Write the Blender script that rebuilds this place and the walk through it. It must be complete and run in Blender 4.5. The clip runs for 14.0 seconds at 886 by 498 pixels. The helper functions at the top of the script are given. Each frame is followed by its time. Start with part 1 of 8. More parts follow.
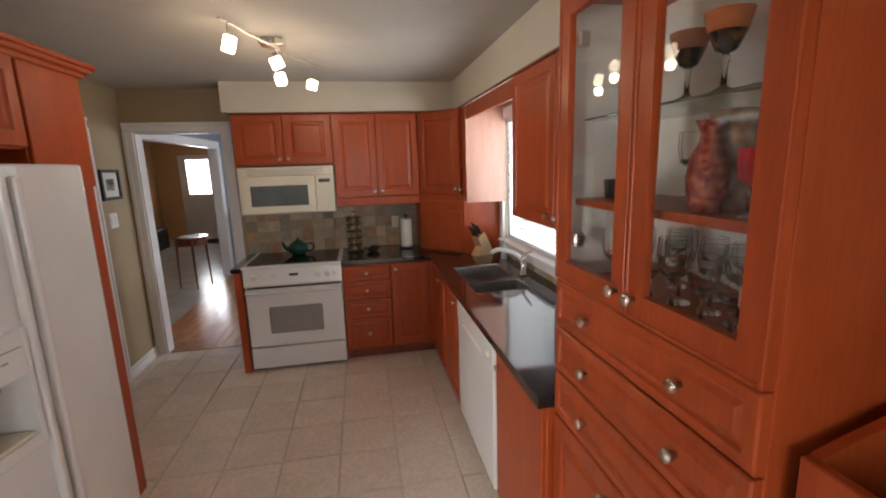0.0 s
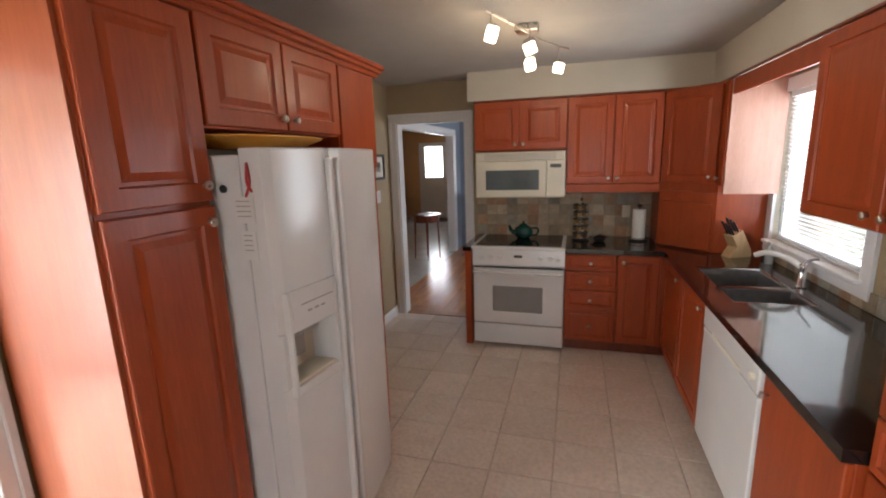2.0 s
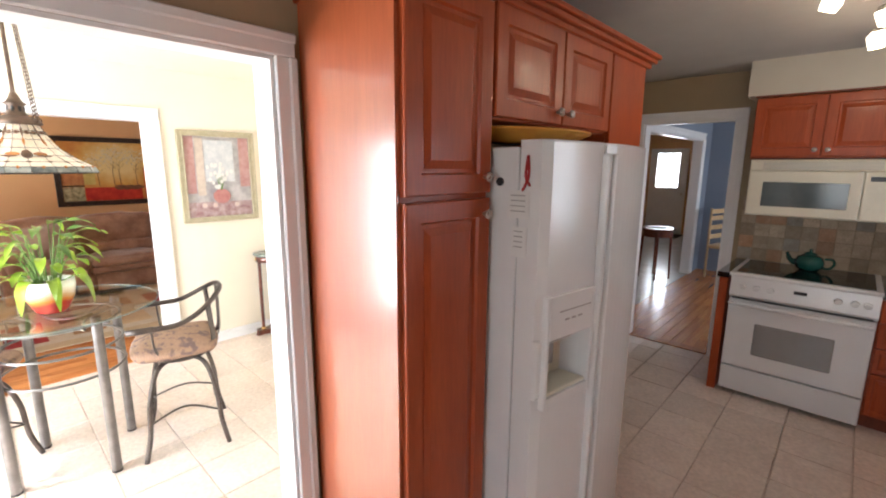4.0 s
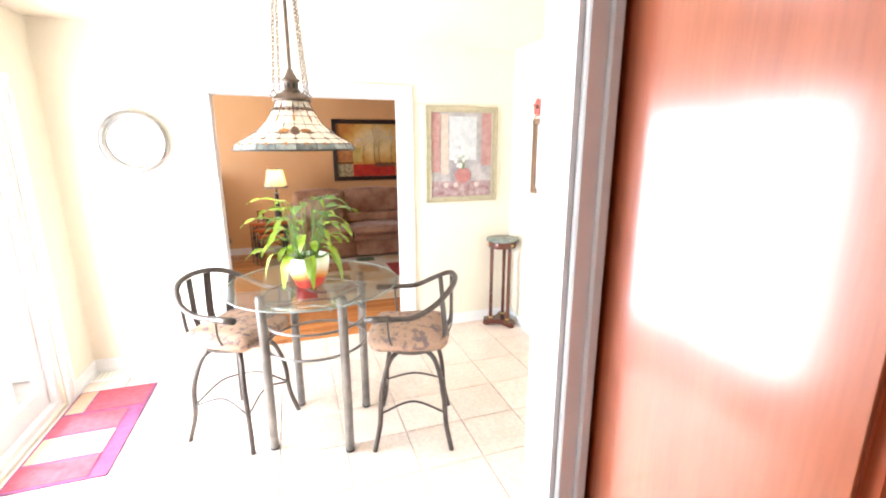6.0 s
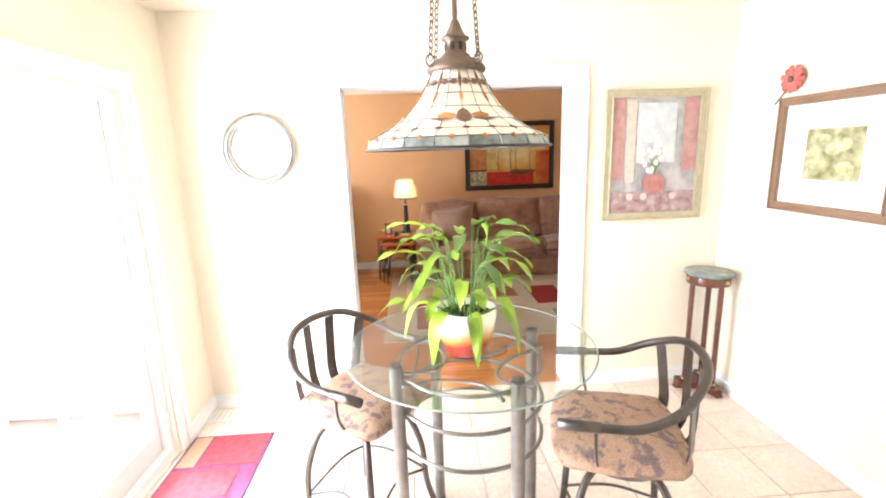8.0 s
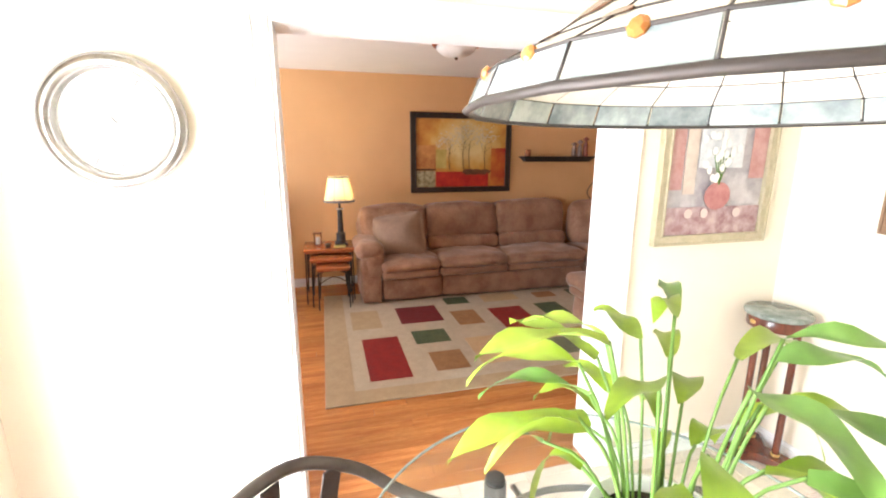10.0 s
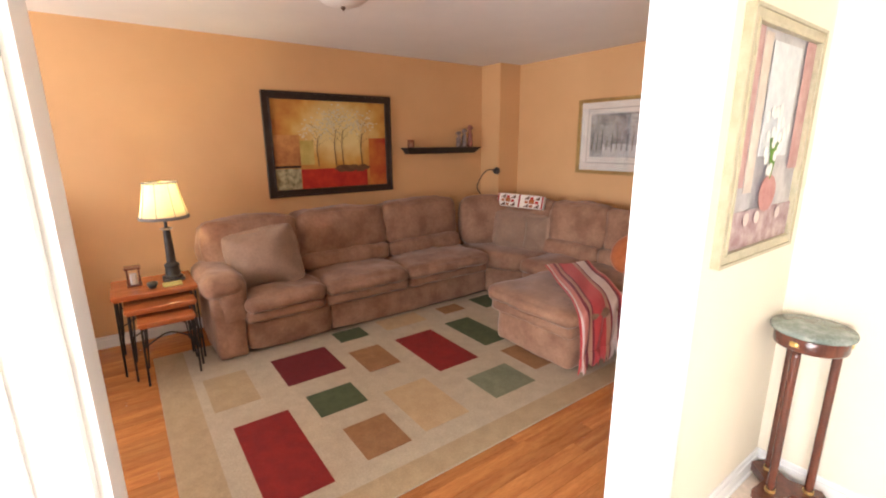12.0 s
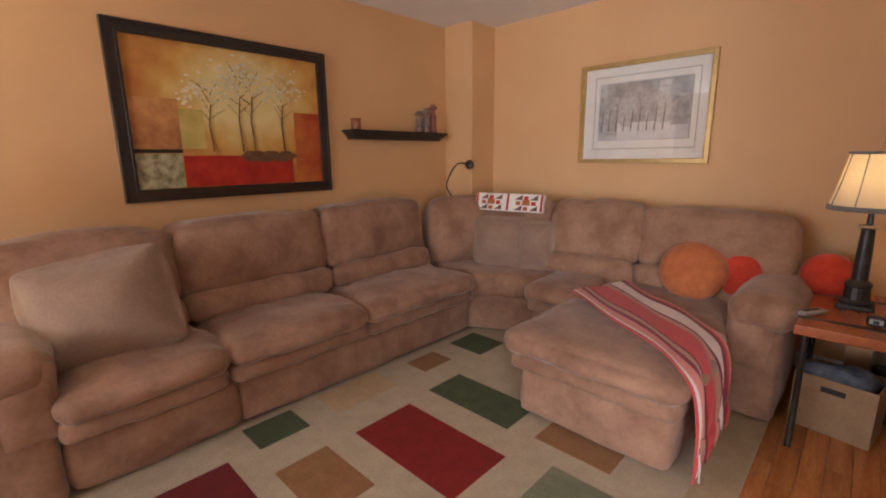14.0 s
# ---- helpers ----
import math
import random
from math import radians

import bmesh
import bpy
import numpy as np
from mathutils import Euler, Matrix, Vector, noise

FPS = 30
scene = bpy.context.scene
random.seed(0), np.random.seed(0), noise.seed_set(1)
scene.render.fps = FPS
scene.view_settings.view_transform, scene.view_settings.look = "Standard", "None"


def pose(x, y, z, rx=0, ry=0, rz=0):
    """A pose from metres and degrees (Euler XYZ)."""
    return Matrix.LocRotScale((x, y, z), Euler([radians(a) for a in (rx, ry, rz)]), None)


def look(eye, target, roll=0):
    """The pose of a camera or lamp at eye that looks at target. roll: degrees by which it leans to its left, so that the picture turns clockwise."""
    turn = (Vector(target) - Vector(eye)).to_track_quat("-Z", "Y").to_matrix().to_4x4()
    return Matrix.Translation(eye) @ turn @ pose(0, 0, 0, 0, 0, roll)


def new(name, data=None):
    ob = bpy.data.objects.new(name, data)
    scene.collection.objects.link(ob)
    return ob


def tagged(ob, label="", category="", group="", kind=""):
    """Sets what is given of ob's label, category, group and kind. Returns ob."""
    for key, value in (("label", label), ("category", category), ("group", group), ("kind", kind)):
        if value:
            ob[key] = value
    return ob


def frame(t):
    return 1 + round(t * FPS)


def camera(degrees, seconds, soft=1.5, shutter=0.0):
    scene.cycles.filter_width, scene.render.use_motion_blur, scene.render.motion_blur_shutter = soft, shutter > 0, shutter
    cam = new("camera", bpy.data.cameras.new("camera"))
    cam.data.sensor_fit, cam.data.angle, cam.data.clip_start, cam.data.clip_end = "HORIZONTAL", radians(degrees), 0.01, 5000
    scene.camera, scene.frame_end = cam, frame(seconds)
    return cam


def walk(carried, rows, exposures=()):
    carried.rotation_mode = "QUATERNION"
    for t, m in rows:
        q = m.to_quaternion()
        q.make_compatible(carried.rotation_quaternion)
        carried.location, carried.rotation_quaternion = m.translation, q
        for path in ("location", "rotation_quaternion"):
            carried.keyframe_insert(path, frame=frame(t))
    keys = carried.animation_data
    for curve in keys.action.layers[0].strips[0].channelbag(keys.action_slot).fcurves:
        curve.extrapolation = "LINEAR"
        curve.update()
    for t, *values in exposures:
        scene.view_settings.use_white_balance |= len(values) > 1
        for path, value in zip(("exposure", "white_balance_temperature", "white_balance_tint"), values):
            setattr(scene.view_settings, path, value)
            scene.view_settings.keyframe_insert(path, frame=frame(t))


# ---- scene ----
cam = camera(90.2, 14.0, soft=2.0)
PATH = [
    (0, (-0.574, 0.283, 1.694), (-0.227, 2.216, 1.317), -1.8),
    (0.5, (-0.609, 0.291, 1.698), (-0.49, 2.253, 1.333), -1.5),
    (1, (-0.649, 0.3, 1.702), (-0.762, 2.261, 1.325), -1.3),
    (1.5, (-0.691, 0.301, 1.699), (-1.031, 2.231, 1.302), -1.4),
    (2, (-0.725, 0.302, 1.687), (-1.288, 2.178, 1.281), -1.8),
    (2.5, (-0.782, 0.32, 1.682), (-1.547, 2.122, 1.275), -1.4),
    (3, (-0.838, 0.331, 1.67), (-1.808, 2.037, 1.283), -1.0),
    (3.5, (-0.894, 0.326, 1.663), (-2.061, 1.908, 1.293), -0.2),
    (4, (-0.977, 0.324, 1.659), (-2.318, 1.761, 1.286), 0.4),
    (4.2, (-1.017, 0.321, 1.656), (-2.422, 1.692, 1.278), 0.3),
    (6.3, (-1.712, 0.506, 1.629), (-3.593, 1.012, 1.174), -0.1),
    (6.5, (-1.797, 0.496, 1.617), (-3.699, 0.929, 1.177), -0.1),
    (7, (-2.003, 0.473, 1.603), (-3.947, 0.73, 1.211), -1.2),
    (7.5, (-2.238, 0.429, 1.609), (-4.193, 0.586, 1.22), -1.6),
    (8, (-2.484, 0.381, 1.596), (-4.435, 0.504, 1.175), -1.9),
    (8.5, (-2.726, 0.334, 1.581), (-4.668, 0.486, 1.13), -1.5),
    (9, (-2.994, 0.286, 1.576), (-4.926, 0.533, 1.12), 0.1),
    (9.2, (-3.101, 0.26, 1.577), (-5.029, 0.552, 1.129), 0.6),
    (10.25, (-3.66, 0.09, 1.574), (-5.515, 0.66, 1.142), -0.3),
    (11.3, (-4.165, 0.037, 1.566), (-5.916, 0.907, 1.146), -1.1),
    (11.5, (-4.32, 0.012, 1.543), (-6.014, 0.981, 1.114), -0.6),
    (12, (-4.615, 0.043, 1.552), (-6.188, 1.186, 1.084), -0.4),
    (12.5, (-4.905, 0.117, 1.527), (-6.390, 1.375, 1.066), -1.8),
    (13, (-5.230, 0.236, 1.483), (-6.636, 1.588, 1.043), -2.7),
    (13.5, (-5.557, 0.396, 1.387), (-6.927, 1.794, 0.976), -2.0),
    (14, (-5.885, 0.592, 1.295), (-7.243, 2.003, 0.889), -0.6),
]
EXPOSURES = [(0, 0.52, 6500, 10), (3, 0.54, 6250, 10), (4.5, 0.62, 6050, 10), (6.3, 0.74, 5950, 10), (9.2, 0.70, 6000, 10), (11.3, 0.70, 6450, 11), (12.5, 0.47, 6500, 14), (13.5, 0.34, 6350, 14), (14, 0.33, 6250, 13)]
walk(cam, [(t, look(eye, target, roll)) for t, eye, target, roll in PATH], EXPOSURES)

scene_world = bpy.data.worlds.new("daylight")
scene.world = scene_world
scene_world.use_nodes = True
SUN_EL, SUN_AZ = 46.0, 198.0      # degrees; azimuth clockwise from +y, where the light comes from
wn = scene_world.node_tree
sky = wn.nodes.new("ShaderNodeTexSky")
sky.sky_type, sky.sun_disc = "NISHITA", False
sky.sun_elevation, sky.sun_rotation = radians(SUN_EL), radians(SUN_AZ)
wn.links.new(sky.outputs[0], wn.nodes["Background"].inputs[0])
wn.nodes["Background"].inputs[1].default_value = 0.12


def lamp(name, kind, m, power, colour=(1, 1, 1), **more):
    data = bpy.data.lights.new(name, kind)
    data.energy, data.color = power, colour
    if kind == "AREA":
        data.shape, data.size, data.size_y = "RECTANGLE", more["w"], more["h"]
    elif kind == "SUN":
        data.angle = radians(0.53)
    else:
        data.shadow_soft_size = more.get("r", 0.03)
    ob = new(name, data)
    ob.matrix_world = m
    return ob


sun_from = Vector((math.sin(radians(SUN_AZ)) * math.cos(radians(SUN_EL)), math.cos(radians(SUN_AZ)) * math.cos(radians(SUN_EL)), math.sin(radians(SUN_EL))))
lamp("sun", "SUN", look(sun_from * 30, (0, 0, 0)), 5.0, (1.0, 0.95, 0.87))
# sky light in the openings; the nook and dining ones are unseen
lamp("kitchen_window_light", "AREA", look((0.80, 3.36, 1.55), (-1, 3.36, 1.35)), 25, (0.88, 0.94, 1.0), w=1.05, h=0.95)
lamp("patio_door_light", "AREA", look((-3.87, -1.16, 1.05), (-3.87, 1, 0.95)), 158, (0.97, 0.985, 1.0), w=1.5, h=1.7)
lamp("living_window_light", "AREA", look((-7.1, -2.46, 1.35), (-7.1, 1, 4.2)), 76, (0.95, 0.97, 1.0), w=1.9, h=1.2)
# fill light added behind the view, where no window is known
lamp("nook_window_light", "AREA", look((-0.7, -2.05, 1.5), (-0.7, 1, 0.5)), 19, (0.95, 0.97, 1.0), w=1.5, h=1.1)
lamp("dining_window_light", "AREA", look((1.35, 7.0, 1.5), (-2, 7.0, 0.9)), 44, (0.92, 0.96, 1.0), w=1.8, h=1.3)


# ---- materials ----
def mat(name, c1, c2=None, rough=0.5, metal=0.0, scale=8.0, stretch=(1, 1, 1), fine=0.0, bump=0.0, bump_scale=120.0, coat=0.0, vary=0.0, sheen=0.0, contrast=(0.35, 0.65), wear=0.12, spec=0.5):
    m = bpy.data.materials.new(name)
    m.use_nodes = True
    nt = m.node_tree
    n, l = nt.nodes, nt.links
    b = n["Principled BSDF"]
    c2 = c2 or tuple(min(1, v * 1.12) for v in c1)
    tc = n.new("ShaderNodeTexCoord")
    mp = n.new("ShaderNodeMapping")
    mp.inputs["Scale"].default_value = stretch
    l.new(tc.outputs["Object"], mp.inputs[0])
    no = n.new("ShaderNodeTexNoise")
    no.inputs["Scale"].default_value, no.inputs["Detail"].default_value = scale, 6
    no.inputs["Roughness"].default_value = 0.6
    ramp = n.new("ShaderNodeValToRGB")
    ramp.color_ramp.elements[0].position, ramp.color_ramp.elements[1].position = contrast
    ramp.color_ramp.elements[0].color, ramp.color_ramp.elements[1].color = (*c1, 1), (*c2, 1)
    info = n.new("ShaderNodeObjectInfo")
    add = n.new("ShaderNodeVectorMath")
    sc = n.new("ShaderNodeVectorMath")
    sc.operation = "SCALE"
    sc.inputs[0].default_value = (17, 31, 23)
    l.new(info.outputs["Random"], sc.inputs["Scale"])
    l.new(mp.outputs[0], add.inputs[0])
    l.new(sc.outputs[0], add.inputs[1])
    l.new(add.outputs[0], no.inputs["Vector"])
    l.new(no.outputs[0], ramp.inputs[0])
    colour = ramp.outputs[0]
    if fine:
        f = n.new("ShaderNodeTexNoise")
        f.inputs["Scale"].default_value, f.inputs["Detail"].default_value = scale * 9, 4
        l.new(add.outputs[0], f.inputs["Vector"])
        mr = n.new("ShaderNodeMapRange")
        mr.inputs["From Min"].default_value, mr.inputs["From Max"].default_value = 0.3, 0.7
        mr.inputs["To Min"].default_value, mr.inputs["To Max"].default_value = 1 - fine, 1 + fine * 0.6
        l.new(f.outputs[0], mr.inputs[0])
        mx = n.new("ShaderNodeVectorMath")
        mx.operation = "SCALE"
        l.new(colour, mx.inputs[0])
        l.new(mr.outputs[0], mx.inputs["Scale"])
        colour = mx.outputs[0]
    if vary:
        hv = n.new("ShaderNodeMapRange")
        hv.inputs["To Min"].default_value, hv.inputs["To Max"].default_value = 1 - vary, 1 + vary
        l.new(info.outputs["Random"], hv.inputs[0])
        mv = n.new("ShaderNodeVectorMath")
        mv.operation = "SCALE"
        l.new(colour, mv.inputs[0])
        l.new(hv.outputs[0], mv.inputs["Scale"])
        colour = mv.outputs[0]
    l.new(colour, b.inputs["Base Color"])
    rr = n.new("ShaderNodeMapRange")
    rr.inputs["To Min"].default_value, rr.inputs["To Max"].default_value = max(0.02, rough - wear * rough), min(1, rough + wear * rough)
    l.new(no.outputs[0], rr.inputs[0])
    l.new(rr.outputs[0], b.inputs["Roughness"])
    b.inputs["Metallic"].default_value = metal
    b.inputs["Specular IOR Level"].default_value = spec
    b.inputs["Coat Weight"].default_value = coat
    b.inputs["Coat Roughness"].default_value = 0.12
    if sheen:
        b.inputs["Sheen Weight"].default_value = sheen
        b.inputs["Sheen Roughness"].default_value = 0.4
    if bump:
        bn = n.new("ShaderNodeTexNoise")
        bn.inputs["Scale"].default_value, bn.inputs["Detail"].default_value = bump_scale, 5
        l.new(add.outputs[0], bn.inputs["Vector"])
        bp = n.new("ShaderNodeBump")
        bp.inputs["Strength"].default_value, bp.inputs["Distance"].default_value = bump, 0.004
        l.new(bn.outputs[0], bp.inputs["Height"])
        l.new(bp.outputs[0], b.inputs["Normal"])
    return m


def glass(name, colour=(1, 1, 1), rough=0.0, ior=1.45):
    m = bpy.data.materials.new(name)
    m.use_nodes = True
    b = m.node_tree.nodes["Principled BSDF"]
    b.inputs["Base Color"].default_value = (*colour, 1)
    b.inputs["Transmission Weight"].default_value = 1
    b.inputs["Roughness"].default_value, b.inputs["IOR"].default_value = rough, ior
    return m


def pane(name, colour=(1, 1, 1), gloss=0.10):
    """Thin sheet glass: clear, with a mirror film whose gain follows the angle."""
    m = bpy.data.materials.new(name)
    m.use_nodes = True
    n, l = m.node_tree.nodes, m.node_tree.links
    t, g, mx, lw, pw, mr = (n.new("ShaderNode" + k) for k in ("BsdfTransparent", "BsdfGlossy", "MixShader", "LayerWeight", "Math", "MapRange"))
    t.inputs[0].default_value = (*colour, 1)
    g.inputs["Roughness"].default_value = 0.01
    pw.operation = "POWER"
    pw.inputs[1].default_value = 4.0
    lw.inputs[0].default_value = 0.5
    mr.inputs["To Min"].default_value, mr.inputs["To Max"].default_value = gloss * 0.5, 0.75
    l.new(lw.outputs["Facing"], pw.inputs[0])
    l.new(pw.outputs[0], mr.inputs[0])
    l.new(mr.outputs[0], mx.inputs[0])
    l.new(t.outputs[0], mx.inputs[1])
    l.new(g.outputs[0], mx.inputs[2])
    l.new(mx.outputs[0], n["Material Output"].inputs[0])
    return m


def glow(name, colour, strength):
    m = bpy.data.materials.new(name)
    m.use_nodes = True
    b = m.node_tree.nodes["Principled BSDF"]
    b.inputs["Base Color"].default_value = (*colour, 1)
    b.inputs["Emission Color"].default_value = (*colour, 1)
    b.inputs["Emission Strength"].default_value = strength
    return m


CHERRY = mat("cherry_wood", (0.315, 0.047, 0.011), (0.44, 0.083, 0.021), 0.38, scale=2.2, stretch=(6, 6, 0.6), fine=0.12, bump=0.02, coat=0.10, spec=0.32, contrast=(0.2, 0.8))
# cherry darkened in its colour to stand for shade in recesses and under edges
CHERRY_SHADED = mat("cherry_shadow_board", (0.17, 0.040, 0.016), (0.25, 0.062, 0.024), 0.4, scale=3, stretch=(7, 7, 0.7), fine=0.2)
TILE = mat("floor_tile_glaze", (0.73, 0.61, 0.515), (0.80, 0.69, 0.60), 0.24, scale=5, fine=0.12, bump=0.06, bump_scale=30, vary=0.05, contrast=(0.3, 0.7))
GROUT = mat("grout", (0.64, 0.52, 0.43), (0.70, 0.58, 0.49), 0.9, scale=30, bump=0.3)
GRANITE = mat("black_granite", (0.007, 0.007, 0.008), (0.04, 0.039, 0.038), 0.06, scale=90, fine=0.5, contrast=(0.5, 0.82), coat=0.6)
K_WALL = mat("taupe_paint", (0.36, 0.275, 0.165), (0.40, 0.305, 0.185), 0.55, scale=2, bump=0.12, bump_scale=220)
K_SOFFIT = mat("beige_paint", (0.56, 0.50, 0.40), (0.60, 0.54, 0.43), 0.6, scale=2, bump=0.12, bump_scale=220)
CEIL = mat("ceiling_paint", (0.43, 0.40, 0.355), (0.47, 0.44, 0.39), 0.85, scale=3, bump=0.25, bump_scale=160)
B_WALL = mat("cream_paint", (0.79, 0.725, 0.60), (0.82, 0.755, 0.63), 0.6, scale=2, bump=0.12, bump_scale=220)
L_WALL = mat("apricot_paint", (0.65, 0.385, 0.182), (0.69, 0.415, 0.20), 0.6, scale=2, bump=0.12, bump_scale=220)
L_CEIL = mat("white_ceiling_paint", (0.84, 0.84, 0.83), (0.87, 0.87, 0.86), 0.85, scale=3, bump=0.2, bump_scale=160)
H_WALL = mat("slate_blue_paint", (0.20, 0.235, 0.30), (0.23, 0.265, 0.33), 0.6, scale=2, bump=0.1)
TRIM = mat("white_trim_paint", (0.80, 0.80, 0.80), (0.84, 0.84, 0.84), 0.32, scale=4, bump=0.03)
WHITE = mat("white_enamel", (0.76, 0.755, 0.74), (0.80, 0.795, 0.78), 0.22, scale=3, bump=0.02, coat=0.3)
CREAM = mat("cream_plastic", (0.70, 0.655, 0.52), (0.74, 0.69, 0.56), 0.35, scale=4)
GREYP = mat("grey_plastic", (0.33, 0.31, 0.29), None, 0.4)
BLACK = mat("black_plastic", (0.012, 0.012, 0.013), (0.022, 0.022, 0.023), 0.3)
BLACKGLASS = mat("black_ceramic_glass", (0.010, 0.010, 0.011), (0.016, 0.016, 0.018), 0.06, scale=20)
OVENGLASS = mat("oven_window", (0.27, 0.262, 0.252), (0.29, 0.282, 0.272), 0.12, scale=6)
MWGLASS = mat("microwave_window", (0.085, 0.105, 0.11), (0.12, 0.14, 0.145), 0.10, scale=5)
NICKEL = mat("brushed_nickel", (0.62, 0.58, 0.52), (0.70, 0.66, 0.60), 0.28, 1.0, scale=40)
CHROME = mat("chrome", (0.75, 0.75, 0.76), None, 0.08, 1.0)
STEEL = mat("stainless_steel", (0.30, 0.305, 0.31), (0.38, 0.385, 0.39), 0.36, 0.9, scale=30, stretch=(1, 8, 1))
PEWTER = mat("pewter_tube", (0.19, 0.18, 0.175), (0.26, 0.25, 0.24), 0.34, 0.85, scale=14, wear=0.3)
IRON = mat("wrought_iron", (0.022, 0.018, 0.015), (0.045, 0.036, 0.030), 0.5, 0.5, scale=40, bump=0.2)
BRONZE = mat("aged_bronze", (0.12, 0.082, 0.062), (0.19, 0.135, 0.10), 0.48, 0.5, scale=30, bump=0.15)
OAK = mat("oak_boards", (0.41, 0.140, 0.040), (0.57, 0.235, 0.072), 0.26, scale=3.0, stretch=(9, 0.8, 9), fine=0.18, vary=0.20, coat=0.35, bump=0.03)
MAHOG = mat("mahogany", (0.085, 0.022, 0.013), (0.15, 0.040, 0.022), 0.25, scale=5, stretch=(6, 6, 0.8), fine=0.2, coat=0.4)
TABLEWOOD = mat("honey_cherry_top", (0.34, 0.085, 0.024), (0.45, 0.13, 0.04), 0.25, scale=3, stretch=(6, 0.8, 6), fine=0.2, coat=0.3)
SUEDE = mat("taupe_suede", (0.225, 0.112, 0.066), (0.365, 0.205, 0.132), 0.9, scale=5.5, fine=0.10, bump=0.25, bump_scale=60, sheen=0.30, contrast=(0.36, 0.66))
SUEDE2 = mat("taupe_pillow_cloth", (0.255, 0.160, 0.110), (0.31, 0.20, 0.14), 0.9, scale=9, fine=0.1, bump=0.3, bump_scale=300, sheen=0.3)
LEATHER = mat("olive_grey_leather", (0.15, 0.115, 0.085), (0.21, 0.165, 0.125), 0.42, scale=9, bump=0.25, bump_scale=90)
RUG = mat("cream_wool", (0.44, 0.36, 0.255), (0.50, 0.415, 0.30), 0.95, scale=12, fine=0.12, bump=0.6, bump_scale=380)
RUG_TAN = mat("tan_wool", (0.39, 0.285, 0.165), (0.45, 0.335, 0.20), 0.95, scale=12, fine=0.12, bump=0.6, bump_scale=380)
RUG_SAND = mat("sand_wool", (0.46, 0.32, 0.175), (0.52, 0.37, 0.21), 0.95, scale=12, fine=0.12, bump=0.6, bump_scale=380)
RUG_RED = mat("crimson_wool", (0.20, 0.009, 0.007), (0.26, 0.014, 0.010), 0.95, scale=14, fine=0.15, bump=0.6, bump_scale=380)
RUG_WINE = mat("wine_wool", (0.125, 0.008, 0.010), (0.165, 0.012, 0.014), 0.95, scale=14, fine=0.15, bump=0.6, bump_scale=380)
RUG_GREEN = mat("forest_wool", (0.060, 0.080, 0.036), (0.085, 0.108, 0.05), 0.95, scale=14, fine=0.15, bump=0.6, bump_scale=380)
RUG_SAGE = mat("sage_wool", (0.17, 0.18, 0.11), (0.22, 0.23, 0.145), 0.95, scale=14, fine=0.15, bump=0.6, bump_scale=380)
RUG_BROWN = mat("umber_wool", (0.26, 0.125, 0.05), (0.32, 0.16, 0.068), 0.95, scale=14, fine=0.15, bump=0.6, bump_scale=380)


# ---- builders ----
OFFSET = {}


def thing(name, x, y, z, label, category, group="", kind="", rz=0.0, local=False):
    """An empty at the base of a thing. local: its parts are built round (0, 0, 0) and turned by rz."""
    e = new(name)
    e.matrix_world = pose(x, y, z, 0, 0, rz)
    e.empty_display_size = 0.1
    OFFSET[e] = Vector((0, 0, 0)) if local else Vector((x, y, z))
    return tagged(e, label, category, group, kind)


def finish(name, bm, mats, smooth=False):
    me = bpy.data.meshes.new(name)
    bmesh.ops.recalc_face_normals(bm, faces=bm.faces)
    bm.to_mesh(me)
    bm.free()
    for m in (mats if isinstance(mats, (list, tuple)) else [mats]):
        me.materials.append(m)
    if smooth:
        me.shade_smooth()
    return me


def part(name, bm, material, parent, label="", smooth=False):
    off = OFFSET[parent]
    if off.length:
        bmesh.ops.translate(bm, verts=bm.verts, vec=-off)
    ob = new(name, finish(name, bm, material, smooth))
    ob.parent = parent
    OFFSET[ob] = off
    return tagged(ob, label)


def solo(name, bm, material, label, category, kind="", group="", smooth=False):
    """A thing that is one mesh, in world places."""
    ob = new(name, finish(name, bm, material, smooth))
    OFFSET[ob] = Vector((0, 0, 0))
    return tagged(ob, label, category, group, kind)


def box(x0, x1, y0, y1, z0, z1, bev=0.0, bm=None, seg=1):
    bm = bm or bmesh.new()
    m = Matrix.Translation(((x0 + x1) / 2, (y0 + y1) / 2, (z0 + z1) / 2)) @ Matrix.Diagonal((abs(x1 - x0), abs(y1 - y0), abs(z1 - z0), 1))
    r = bmesh.ops.create_cube(bm, size=1, matrix=m)
    if bev:
        es = list({e for v in r["verts"] for e in v.link_edges})
        bmesh.ops.bevel(bm, geom=es, offset=bev, segments=seg, profile=0.5, affect="EDGES")
    return bm


def lathe(profile, x=0, y=0, z=0, n=24, bm=None, m=None):
    """Turned body: (radius, height) pairs."""
    bm = bm or bmesh.new()
    m = m or Matrix.Identity(4)
    rings = []
    for r, h in profile:
        if r < 1e-5:
            rings.append([bm.verts.new(m @ Vector((x, y, z + h)))])
        else:
            rings.append([bm.verts.new(m @ Vector((x + r * math.cos(math.tau * k / n), y + r * math.sin(math.tau * k / n), z + h))) for k in range(n)])
    for a, b in zip(rings, rings[1:]):
        for k in range(n):
            q = [a[k % len(a)], a[(k + 1) % len(a)], b[(k + 1) % len(b)], b[k % len(b)]]
            q = list(dict.fromkeys(q))
            if len(q) > 2:
                bm.faces.new(q)
    for r in (rings[0], rings[-1]):
        if len(r) > 2:
            bm.faces.new(r)
    return bm


